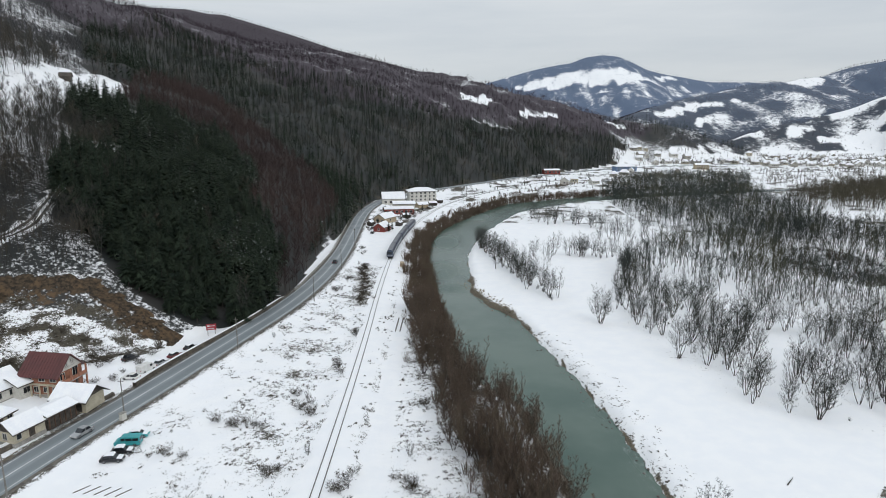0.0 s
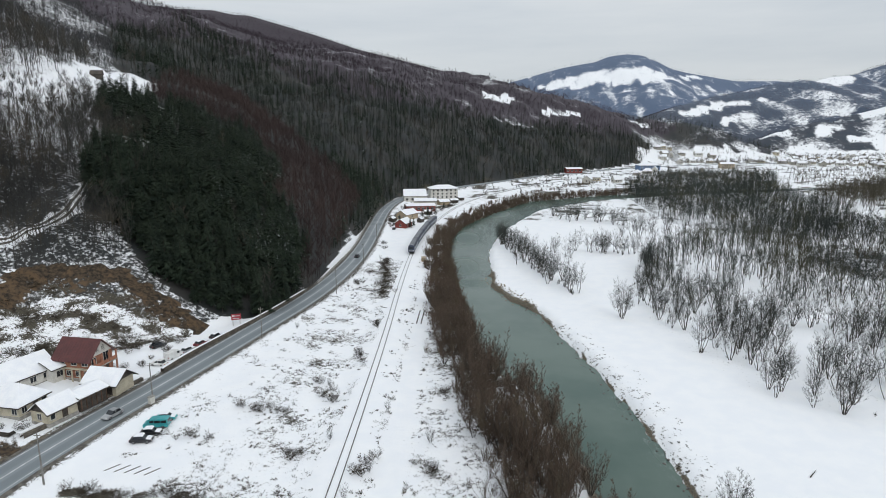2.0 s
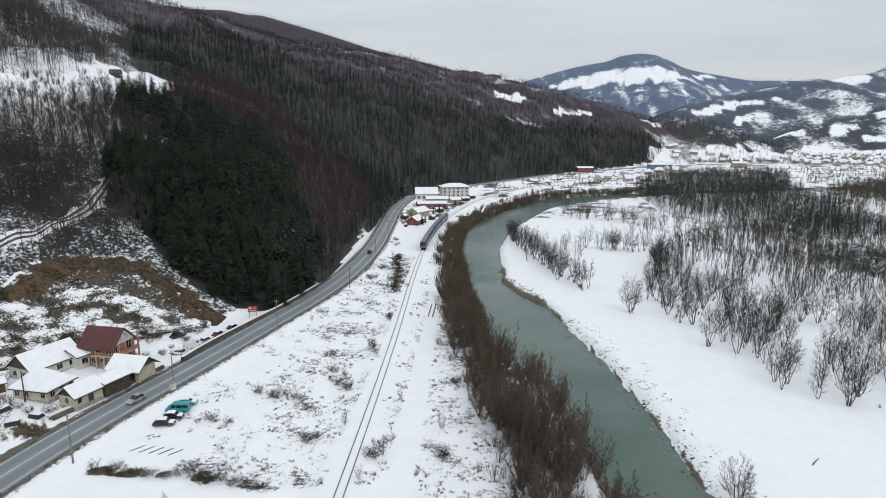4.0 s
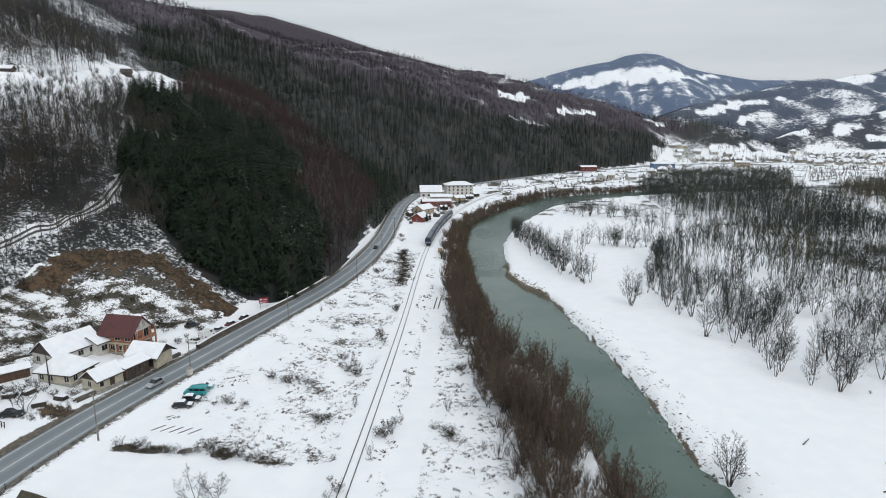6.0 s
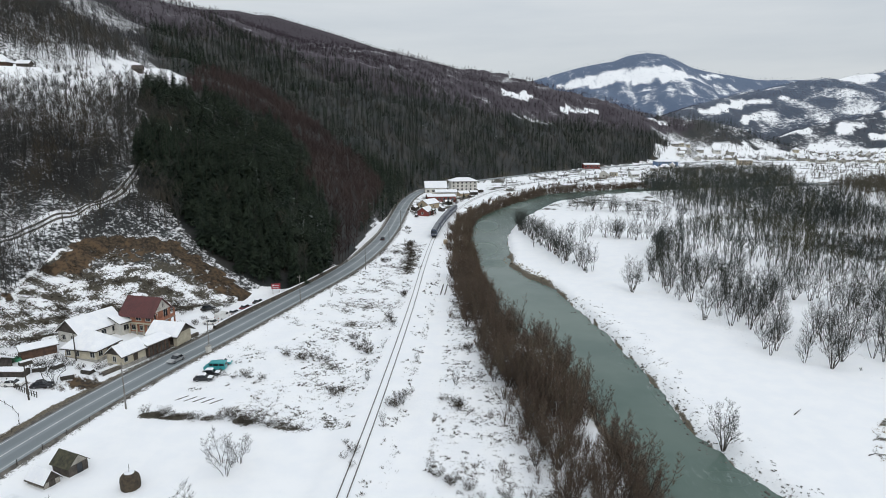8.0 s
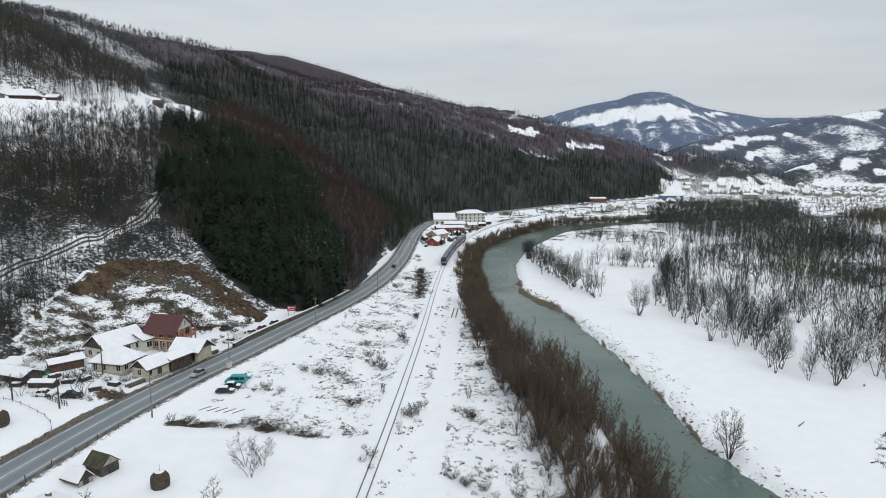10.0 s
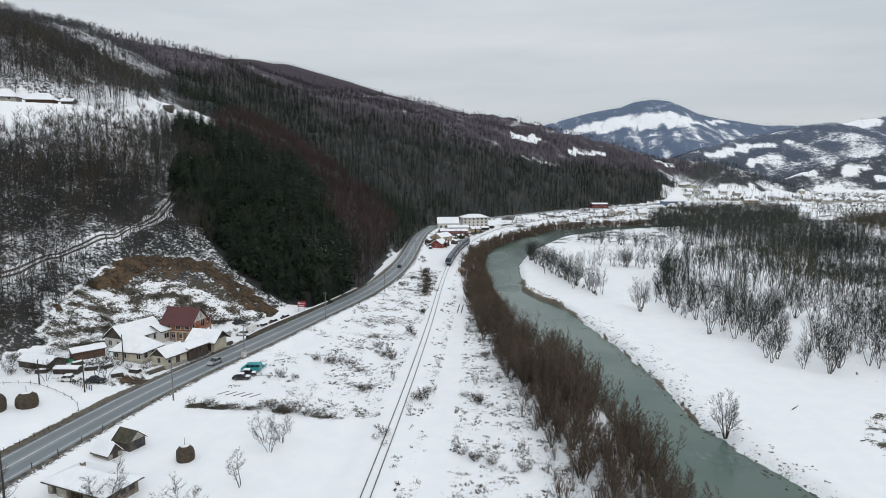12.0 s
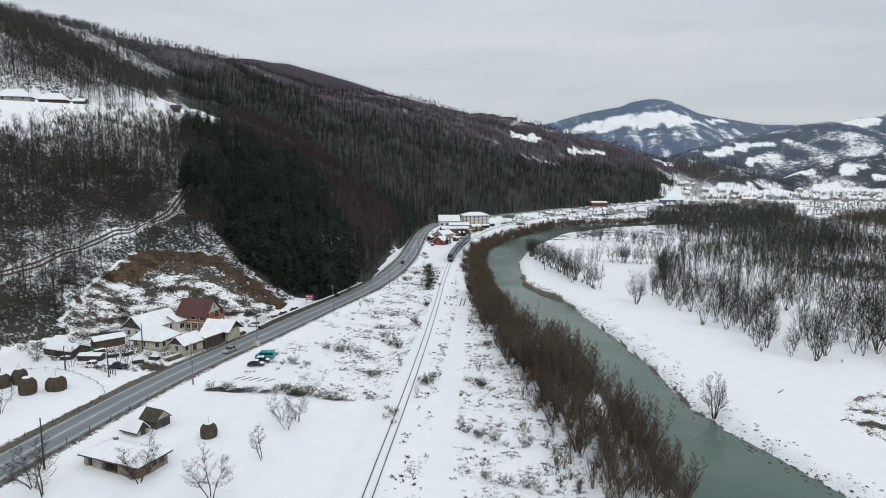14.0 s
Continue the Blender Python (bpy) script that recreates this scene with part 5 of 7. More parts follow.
bank_rows = [row_of(x0, y0, x1, y1, n, 1.2, 340 + n) for x0, y0, x1, y1, n in ((20.5, 310, 27, 262, 20), (27, 262, 39.5, 212, 24), (63, 200, 66, 190, 4))]
planted("bend_undergrowth", RODS, np.concatenate([r[0] for r in bank_rows]), np.concatenate([r[1] for r in bank_rows]), FLOOD_TWIGS, "low dark brush under the alders on the bend", "shrubs", 70, 0.15, 0.38)
stand(LONE, np.array([42.4]), np.array([84.6]), 320, 1.0, 1.0, "", "lone leafless alder with fanned stems on the bank")

px, py = scatter([(14, 46), (28, 46), (25, 95), (14, 132), (2, 160), (-6, 205), (-14, 205), (-6, 150), (-1, 120), (7, 80)], 2.7, 25,
                 lambda px, py, rng: (river_edge(px, py)[0] > 2.4) & (rng.uniform(size=px.shape) < 0.74 + 0.8 * ripple(px, py, 15, 37) - 0.35 * step(river_edge(px, py)[0], 12, 22)))
stand(WILLOWS, px, py, 25, 0.5, 1.4, "willows along the bank")
TALL_WILLOWS = single_kinds("willow_tree", range(270, 274), 13.5, (9, 11, 8), 0.27, 22, 15, 0.05, 0.50, WILLOW_TWIGS, "tall rounded brown leafless willow by the river", "tree", 0.14, 0.20, 0.009, 0.55)
stand(TALL_WILLOWS, np.array([16.3, 13.4, 9.6, 7.0, 11.6, 4.8, 15.0]), np.array([91.0, 93.0, 99.5, 103.5, 97.0, 109.0, 84.0]), 28, 0.82, 1.12, "willows along the bank")
ORCHARD = single_kinds("fruit_tree", range(256, 260), 6.6, (3, 2, 4, 3), 0.46, 24, 18, 0.034, 0.95, ORCHARD_TWIGS, "old spreading leafless fruit tree in a snowy garden", "tree", 0.22, 0.32, 0.019)
stand(ORCHARD, np.array([-57.5, -69.3, -44.4, -72.2]), np.array([46.2, 41.2, 43.0, 43.0]), 24, 1.0, 1.2, "garden trees")
stand(FRUIT, np.array([-41.4, -41.2, -40.4, -43.4, -96.0, -89.5, -101.0, -93.0, -112.0]), np.array([55.7, 67.4, 71.3, 71.0, 65.0, 95.5, 92.0, 97.5, 95.0]), 26, 1.1, 1.5, "garden trees")
stand(SHRUBS, np.array([-6.3, -4.8, -26.6, -25.4, -16.4, -48.8, -25.3, -31.0, -28.6, -34.2, -37.0, -40.4, -39.6, -25.4, -9.0, -1.5, -16.0, -19.0]),
      np.array([105.9, 96.5, 147.1, 104.9, 94.8, 168.0, 124.4, 130.0, 215.3, 250.1, 262.0, 297.6, 219.1, 169.9, 72.0, 128.0, 118.0, 86.0]), 27, 0.5, 1.1, "field shrubs")

hedge_line = smooth_line([(-8, 400), (18, 480), (70, 566), (150, 664), (240, 726), (330, 768)], 2.0)
rng_hedge = np.random.RandomState(54)
pick = rng_hedge.uniform(size=len(hedge_line)) < 0.9
planted("railside_brush", RODS, hedge_line[pick, 0] + rng_hedge.normal(4, 2.0, pick.sum()), hedge_line[pick, 1] + rng_hedge.normal(-6, 2.0, pick.sum()), WILLOW_TWIGS, "dark leafless brush along the railway", "shrubs", 54, 0.3, 0.7)
stand(("spruce_tree", firs, "small dark spruce among the roadside buildings", "tree"), np.array([-31.5, -30.0, -27.5, -24.0, -22.0, -40.0, -15.0, 262.0, 266.0, 271.0]), np.array([349.0, 356.0, 392.0, 396.0, 402.0, 372.0, 440.0, 800.0, 802.0, 799.0]), 55, 0.32, 0.6, "garden spruces")
px, py = scatter([(66, 84), (76, 96), (92, 104), (96, 78), (80, 62), (68, 68)], 1.3, 57, lambda px, py, rng: rng.uniform(size=px.shape) < 0.5 + 0.9 * ripple(px, py, 12, 39))
planted("dry_bank_grass", LOW_RODS, px, py, TAN_GRASS, "tan dry grass standing out of the snow", "grass", 57, 0.5, 1.1)
BUSHES = single_kinds("bush", range(290, 296), 1.3, (9, 11, 13), 0.70, 7, 6, 0.034, 0.9, DRY_GRASS, "low dark leafless bush in the snow", "bush", 0.1, 0.5)
for i, (x0, y0, x1, y1, n, wide) in enumerate(((-64, 86, -34, 83.8, 26, 0.5), (-47, 117, -36, 116, 9, 0.9), (-33, 131, -28, 121, 8, 0.9), (-54, 105, -48, 104, 5, 0.7), (-33, 99, -29, 101, 5, 0.8),
                                              (-28.5, 205, -34.5, 262, 36, 1.5), (-40, 298, -38, 285, 5, 1.0), (-41, 219, -38, 220, 4, 0.8), (-37, 236, -40, 238, 4, 0.8), (-19, 92, -16, 97, 5, 0.7),
                                              (-7, 98, -4, 94, 6, 1.0), (-4, 127, 1, 132, 6, 1.2), (-27, 150, -26, 144, 3, 0.5), (-8, 70, 2, 66, 7, 1.0), (-24, 78, -22, 70, 4, 0.6), (-6, 54, 6, 50, 6, 1.0),
                                              (-26, 170, -25, 174, 3, 0.5), (-118, 112, -126, 128, 14, 2.5), (-96, 140, -78, 152, 14, 2.0), (-136, 98, -120, 106, 16, 4.0), (-130, 112, -122, 122, 10, 3.0), (-113, 96, -94, 101, 12, 1.5), (-104, 112, -108, 116, 6, 1.2), (-98, 106, -86, 103, 7, 0.8), (-112, 107, -104, 118, 10, 2.0), (-84, 134, -78, 141, 6, 1.2), (-110, 124, -104, 134, 8, 2.0))):
    stand(BUSHES, *row_of(x0, y0, x1, y1, n, wide, 600 + i), 600 + i, 0.7, 1.6, "field bushes")
stand(BUSHES, *row_of(-44, 350, -40, 440, 26, 1.6, 660), 660, 1.0, 2.2, "field bushes")
stand(BUSHES, *row_of(-24, 396, -4, 476, 22, 2.4, 661), 661, 1.0, 2.4, "field bushes")
for i, (x0, y0, x1, y1, n, wide) in enumerate(((-102, 140, -80, 157, 12, 2.2), (-120, 124, -102, 138, 9, 2.6), (-112, 146, -92, 156, 8, 2.4), (-128, 130, -122, 142, 8, 2.0))):
    stand(BUSHES, *row_of(x0, y0, x1, y1, n, wide, 670 + i), 670 + i, 0.9, 1.9, "bushes on the slipped hillside")


# ---- buildings ----
def roof_shell(length, width, eave, ridge, over, thick, hip=0.0, lift=0.0):
    """A pitched roof of even thickness; hip: how far the ridge stops short of the ends."""
    bm = bmesh.new()
    hx, hy = length / 2 + over, width / 2 + over
    drop = (ridge - eave) * over / (width / 2)
    rx = length / 2 - hip if hip else hx
    rings = []
    for up in (lift, lift + thick):
        low = eave - drop + up
        rings.append([bm.verts.new(c) for c in ((-hx, -hy, low), (hx, -hy, low), (hx, hy, low), (-hx, hy, low), (-rx, 0, ridge + up), (rx, 0, ridge + up))])
    a, b = rings
    for r, flip in ((a, True), (b, False)):
        for face in ((0, 1, 5, 4), (2, 3, 4, 5), (1, 2, 5), (3, 0, 4)):
            if len(face) == 3 and not hip:
                continue
            bm.faces.new([r[i] for i in (face[::-1] if flip else face)])
    rim = [0, 1, 2, 3] if hip else [0, 1, 5, 2, 3, 4]
    for i, j in zip(rim, rim[1:] + rim[:1]):
        bm.faces.new((a[i], a[j], b[j], b[i]))
    return bm


def snow_blanket(length, width, eave, ridge, over, hip=0.0, lift=0.1, thick=0.24):
    bm = roof_shell(length, width, eave, ridge, over - 0.06, thick, hip, lift)
    edges = [e for e in bm.edges if min(v.co.z for v in e.verts) > eave + lift + thick * 0.4 or e.calc_length() > 1]
    bmesh.ops.bevel(bm, geom=edges, offset=0.07, segments=1, affect="EDGES")
    return bm


def face_pose(side, length, width):
    """The pose of a wall's face: x along the wall, z up, -y outwards."""
    return {"f": pose(0, -width / 2, 0), "b": pose(0, width / 2, 0, 0, 0, 180), "r": pose(length / 2, 0, 0, 0, 0, 90), "l": pose(-length / 2, 0, 0, 0, 0, -90)}[side]


def opening(kind, root, side, u, z, w, h, length, width, frame_material, fill, proud=0.0):
    """A window with frame, pane and sill, or a door with its leaf, on one wall."""
    m = face_pose(side, length, width) @ pose(u, -proud, z)
    bm = bmesh.new()
    t = 0.09
    for x0, z0, x1, z1 in ((-w / 2 - t, -t, -w / 2, h + t), (w / 2, -t, w / 2 + t, h + t), (-w / 2, h, w / 2, h + t), (-w / 2, -t, w / 2, 0)):
        box(bm, x0, -0.06, z0, x1, 0.04, z1)
    if kind == "window" and w > 0.9:
        box(bm, -0.03, -0.045, 0, 0.03, 0.03, h)
    ob = part(kind, bm, frame_material, root, "", m)
    part("pane" if kind == "window" else "leaf", box(bmesh.new(), -w / 2, -0.02, 0, w / 2, 0.03, h), fill, ob)
    if kind == "window":
        part("sill", box(bmesh.new(), -w / 2 - 0.14, -0.16, -t - 0.05, w / 2 + 0.14, 0.02, -t), CONCRETE, ob)
    return ob


def house(name, x, y, turn, length, width, eave, ridge, wall, roof, label, category="house", group="", snow=True, hip=0.0, over=0.5, openings=(), gable=None,
          chimney=None, base=None, plinth=0.0, foot=0.25):
    z = height(x, y) if base is None else base
    root = thing(name, pose(x, y, z, 0, 0, turn), label, category, group)
    hx, hy = length / 2, width / 2
    part("wall", box(bmesh.new(), -hx, -hy, -foot, hx, hy, eave), wall, root)
    if plinth:
        part("plinth", box(bmesh.new(), -hx - 0.06, -hy - 0.06, -foot - 0.3, hx + 0.06, hy + 0.06, plinth), CONCRETE, root)
    if not hip:
        for sign in (-1, 1):
            bm = bmesh.new()
            ring = [bm.verts.new((sign * (hx - 0.12), yy, zz)) for yy, zz in ((-hy, eave), (hy, eave), (0, ridge - 0.03))]
            out = [bm.verts.new((sign * (hx + 0.02), yy, zz)) for yy, zz in ((-hy, eave), (hy, eave), (0, ridge - 0.03))]
            bm.faces.new(ring)
            bm.faces.new(out)
            for i in range(3):
                j = (i + 1) % 3
                bm.faces.new((ring[i], ring[j], out[j], out[i]))
            part("gable", bm, gable or wall, root)
    part("roof", roof_shell(length, width, eave, ridge, over, 0.10, hip), roof, root)
    if snow:
        part("snow_layer", snow_blanket(length, width, eave, ridge, over, hip), SNOW, root, "thick white snow on the roof", smooth=False)
    if chimney:
        cx, cy, ct = chimney
        stack = part("chimney", box(bmesh.new(), cx - 0.3, cy - 0.3, eave, cx + 0.3, cy + 0.3, ct, 0.02), BRICK_RED, root)
        part("cap", box(bmesh.new(), cx - 0.38, cy - 0.38, ct, cx + 0.38, cy + 0.38, ct + 0.12), SNOW, stack, "snow-topped chimney cap")
    for kind, side, u, zz, w, h, frame_material, fill in openings:
        opening(kind, root, side, u, zz, w, h, length, width, frame_material, fill)
    return root


WIN = lambda side, u, z, w=1.1, h=1.2: ("window", side, u, z, w, h, WHITE_WALL, GLASS)
DOOR = lambda side, u, w=1.0, h=2.05, fill=None: ("door", side, u, 0.0, w, h, BROWN_WOOD, fill or DARK_WOOD)

# the farmstead below the slipped hillside
red_house = house("red_roofed_house", -88.2, 129.8, -9, 8.8, 7.2, 5.2, 8.7, BRICK_RED, RED_ROOF, "unfinished orange brick house with a dark red metal roof", snow=False, over=0.8, gable=WHITE_WALL,
                  base=2.9, plinth=0.4, openings=(WIN("f", -3.4, 0.9), WIN("f", -1.2, 0.9), WIN("f", 1.2, 0.9), WIN("f", 3.4, 0.9), WIN("f", -2.8, 3.5, 1.4, 1.2), WIN("f", 0.4, 3.5, 1.4, 1.2), WIN("f", 3.2, 3.5, 1.4, 1.2),
                                                   WIN("r", -2.2, 3.5, 1.3, 1.4), WIN("r", 1.6, 3.2, 1.6, 2.0), WIN("r", -0.9, 6.0, 0.8, 1.2), WIN("r", 0.9, 6.0, 0.8, 1.2), WIN("r", -2.2, 0.8), DOOR("r", 2.0)))
for k in range(15):  # standing seams of the metal roof
    for sign in (-1, 1):
        rise, run = 8.7 - 5.2, 7.2 / 2
        bm = box(bmesh.new(), -0.025, -math.hypot(run + 0.8, rise * (run + 0.8) / run), 0.0, 0.025, 0.0, 0.07)
        part("roof_seam", bm, RED_ROOF, red_house, "", pose(-5.1 + 0.728 * k, 0, 8.79, 0, 0, 0 if sign < 0 else 180) @ pose(0, 0, 0, math.degrees(math.atan2(rise, run))))
bm = box(bmesh.new(), 4.4, -3.6, 2.8, 5.9, 3.6, 3.0)
part("balcony_slab", bm, CONCRETE, red_house)
for yy in (-3.4, -1.1, 1.1, 3.4):
    part("balcony_post", box(bmesh.new(), 5.5, yy - 0.15, -0.3, 5.8, yy + 0.15, 5.2), BRICK_RED, red_house)
for yy in (-3.4, -1.1, 1.1):
    part("balcony_rail", box(bmesh.new(), 5.55, yy + 0.15, 3.0, 5.75, yy + 2.05, 3.8), BRICK_RED, red_house)
part("front_ledge", box(bmesh.new(), -4.4, -4.3, 2.7, 4.4, -3.6, 2.9), CREAM, red_house)
for k in range(5):
    part("front_post", box(bmesh.new(), -4.3 + 2.1 * k, -4.25, -0.3, -4.05 + 2.1 * k, -4.0, 2.7), CREAM, red_house)

house("farmhouse", -98.8, 122.6, 70, 12.0, 7.5, 2.9, 5.9, WHITE_WALL, DARK_WOOD, "long white farmhouse under a thick snow roof", gable=DARK_WOOD, base=3.1, plinth=0.3,
      openings=(WIN("l", -1.6, 1.0), WIN("l", 1.5, 1.0), WIN("f", -3.0, 1.0, 1.3), WIN("f", 0.6, 1.0, 1.3), WIN("f", 3.6, 1.0, 1.3)))
house("side_wing", -93.6, 128.2, 70, 7.0, 6.0, 3.2, 4.4, WHITE_WALL, DARK_WOOD, "low white wing with a snowy roof beside the farmhouse", base=3.1, over=0.7,
      openings=(WIN("f", -1.8, 1.0, 1.5, 1.3), WIN("f", 1.4, 1.0, 1.5, 1.3)))
house("cream_cottage", -91.2, 111.2, -9, 8.4, 7.0, 2.9, 5.6, CREAM, DARK_WOOD, "cream cottage with a snow-covered hipped roof", hip=2.8, base=2.9, plinth=0.4, over=0.7,
      openings=(WIN("f", -3.2, 0.9), WIN("f", -0.9, 0.9), WIN("f", 3.2, 0.9), DOOR("r", 0.5), WIN("r", -2.2, 0.9), WIN("r", 2.6, 0.9)))
house("roadside_cottage", -81.8, 109.2, 72, 6.4, 4.6, 2.5, 4.3, CREAM, DARK_WOOD, "small cream roadside cottage with a snowy roof", gable=DARK_WOOD, base=2.5, plinth=0.3,
      openings=(DOOR("f", 0.4), WIN("f", -2.2, 0.9, 0.9), WIN("l", 0.0, 0.9, 1.0)))
lean = house("wood_store", -79.6, 115.6, 72, 6.4, 5.2, 2.7, 3.5, DARK_WOOD, DARK_WOOD, "dark wooden wood store with a snowy roof", "shed", base=2.5)
for k in range(6):
    part("board_post", box(bmesh.new(), -3.1 + 1.2 * k, -2.75, 0, -2.95 + 1.2 * k, -2.6, 2.7), BROWN_WOOD, lean)
house("hay_barn", -78.4, 122.8, -9, 7.4, 5.6, 2.8, 4.8, CREAM, DARK_WOOD, "cream-walled barn with dark timber gable and snowy roof", "barn", gable=DARK_WOOD, base=2.4, over=0.9,
      openings=(("door", "f", 1.5, 0.0, 2.4, 2.5, DARK_WOOD, DARK_WOOD),))
house("brown_shed", -103.2, 109.4, 48, 7.0, 4.0, 2.4, 3.0, BROWN_WOOD, DARK_WOOD, "brown plank shed with a flat snowy roof", "shed", base=3.1)
house("grey_shed", -109.2, 101.6, -16, 9.6, 4.6, 1.9, 2.9, DARK_WOOD, DARK_WOOD, "low dark plank shed under thick snow", "shed", base=3.2)
house("wood_pile_roof", -99.8, 97.6, 3, 5.6, 2.2, 1.3, 1.7, DARK_WOOD, DARK_WOOD, "covered log stack with snow on top", "wood stack", base=3.2, over=0.2)

# the low barn in the near garden: walls with an open bay and a doorway, under a low hipped roof
def garden_barn():
    x, y = -62.9, 51.7
    root = thing("garden_barn", pose(x, y, height(x, y), 0, 0, -17.5), "long low grey plaster barn with open bay and snowy hipped roof", "barn")
    hx, hy, top = 6.0, 2.9, 2.15

    def wall(name, x0, y0, x1, y1, material, z0=-0.4, z1=top, label=""):
        part(name, box(bmesh.new(), x0, y0, z0, x1, y1, z1, 0.02), material, root, label)

    wall("wall", -hx, hy - 0.3, hx, hy, STAINED)
    wall("wall", -hx, -hy + 0.3, -hx + 0.3, hy - 0.3, STAINED)
    wall("wall", hx - 0.3, -hy + 0.3, hx, hy - 0.3, STAINED)
    for x0, x1, material in ((-hx, -5.2, GREY_WALL), (-4.1, -2.0, GREY_WALL), (1.5, 3.1, STAINED), (4.0, hx, STAINED)):
        wall("front_wall", x0, -hy, x1, -hy + 0.3, material)
    wall("lintel", -5.2, -hy, -4.1, -hy + 0.3, DARK_WOOD, 1.85)
    wall("lintel", -2.0, -hy, 1.5, -hy + 0.3, DARK_WOOD, 1.95)
    wall("lintel", 3.1, -hy, 4.0, -hy + 0.3, STAINED, 1.7)
    wall("sill_wall", 3.1, -hy, 4.0, -hy + 0.3, STAINED, -0.4, 0.8)
    wall("cross_wall", -2.2, -hy + 0.3, -2.0, hy - 0.3, STAINED)
    wall("cross_wall", 1.5, -hy + 0.3, 1.7, hy - 0.3, STAINED)
    wall("earth_floor", -hx + 0.3, -hy + 0.3, hx - 0.3, hy - 0.3, MUD, -0.3, 0.06)
    wall("window_pane", 3.1, -hy + 0.12, 4.0, -hy + 0.16, GLASS, 0.8, 1.7)
    wall("door", -5.2, -hy + 0.22, -4.65, -hy + 0.28, DARK_WOOD, 0.06, 1.85)
    for k in range(3):
        wall("bay_post", -1.2 + 1.0 * k, -hy + 0.05, -1.06 + 1.0 * k, -hy + 0.2, DARK_WOOD, 0.0, 1.95)
    wall("plinth", -hx - 0.05, -hy - 0.05, hx + 0.05, hy + 0.05, CONCRETE, -0.6, 0.02)
    brick_x = finish("brick", box(bmesh.new(), -0.14, -0.03, -0.07, 0.14, 0.03, 0.07), OLD_BRICK)
    brick_y = finish("brick", box(bmesh.new(), -0.03, -0.14, -0.07, 0.03, 0.14, 0.07), OLD_BRICK)
    rng = random.Random(8)
    for r in range(11):
        for k in range(7):
            if rng.random() < 0.86 and k * 0.3 < 2.1 - 0.06 * r:
                part("brick", brick_x, None, root, "", pose(4.15 + 0.3 * k - 0.14 * (r % 2), -hy - 0.012, 0.16 + 0.17 * r))
        for k in range(8):
            if rng.random() < 0.86 and k * 0.3 < 2.4 - 0.12 * r:
                part("brick", brick_y, None, root, "", pose(hx + 0.012, -hy + 0.2 + 0.3 * k - 0.14 * (r % 2), 0.16 + 0.17 * r))
    for yy in (0.2, 1.7):
        frame_bm = bmesh.new()
        for y0, y1, z0, z1 in ((yy - 0.5, yy - 0.42, 0.8, 1.75), (yy + 0.42, yy + 0.5, 0.8, 1.75), (yy - 0.42, yy + 0.42, 1.67, 1.75), (yy - 0.42, yy + 0.42, 0.8, 0.88)):
            box(frame_bm, hx - 0.04, y0, z0, hx + 0.05, y1, z1)
        window = part("window", frame_bm, DARK_WOOD, root)
        part("pane", box(bmesh.new(), hx - 0.02, yy - 0.42, 0.88, hx + 0.012, yy + 0.42, 1.67), GLASS, window)
    part("roof", roof_shell(2 * hx, 2 * hy, top + 0.02, 3.35, 0.65, 0.10, 3.0), DARK_WOOD, root)
    part("snow_layer", snow_blanket(2 * hx, 2 * hy, top + 0.02, 3.35, 0.65, 3.0), SNOW, root, "thick white snow on the roof")
    stack = part("chimney", box(bmesh.new(), -3.3, 0.5, 2.4, -2.7, 1.1, 3.9, 0.02), STAINED, root)
    part("cap", box(bmesh.new(), -3.36, 0.44, 3.9, -2.64, 1.16, 4.02), SNOW, stack, "snow-topped chimney cap")


garden_barn()
house("garden_shed", -66.4, 66.9, -20, 3.9, 3.2, 1.7, 3.2, DARK_WOOD, MOSSY_ROOF, "small dark plank shed with a steep roof", "shed", snow=False, gable=GREY_WALL, over=0.3, openings=(("door", "r", 0.2, 0.0, 0.9, 1.6, DARK_WOOD, GLASS),))
house("hen_house", -68.2, 63.2, -20, 4.0, 2.5, 0.9, 2.4, GREY_WALL, DARK_WOOD, "small grey hen house with a snowy roof and dark gable", "shed", gable=DARK_WOOD, over=0.3, openings=(("door", "r", 0.0, 0.0, 0.8, 1.2, DARK_WOOD, DARK_WOOD),))

# the hill farm on the clearing
house("hill_farmhouse", -218.5, 228.5, 20, 13, 7, 2.4, 5.4, GREY_WALL, DARK_WOOD, "grey hill farmhouse with a snow-covered hipped roof", hip=3.0, openings=(WIN("f", -4.0, 0.8), WIN("f", 0, 0.8), WIN("f", 4.0, 0.8)), foot=1.5, over=0.7)
house("hill_barn", -207.5, 238.5, 15, 11, 6, 2.1, 4.7, BROWN_WOOD, DARK_WOOD, "brown timber hill barn with a snowy roof", "barn", hip=2.2, foot=1.5, over=0.7)
house("hill_shed", -199.0, 244.5, 10, 5, 3.5, 1.7, 2.9, DARK_WOOD, DARK_WOOD, "low dark shed beside the hill barn", "shed", foot=1.5)
house("hill_hut", -200.5, 337.0, 20, 5.2, 4.2, 1.7, 3.5, DARK_WOOD, DARK_WOOD, "dark timber hut at the edge of the clearing", "hut", foot=1.2, snow=False)

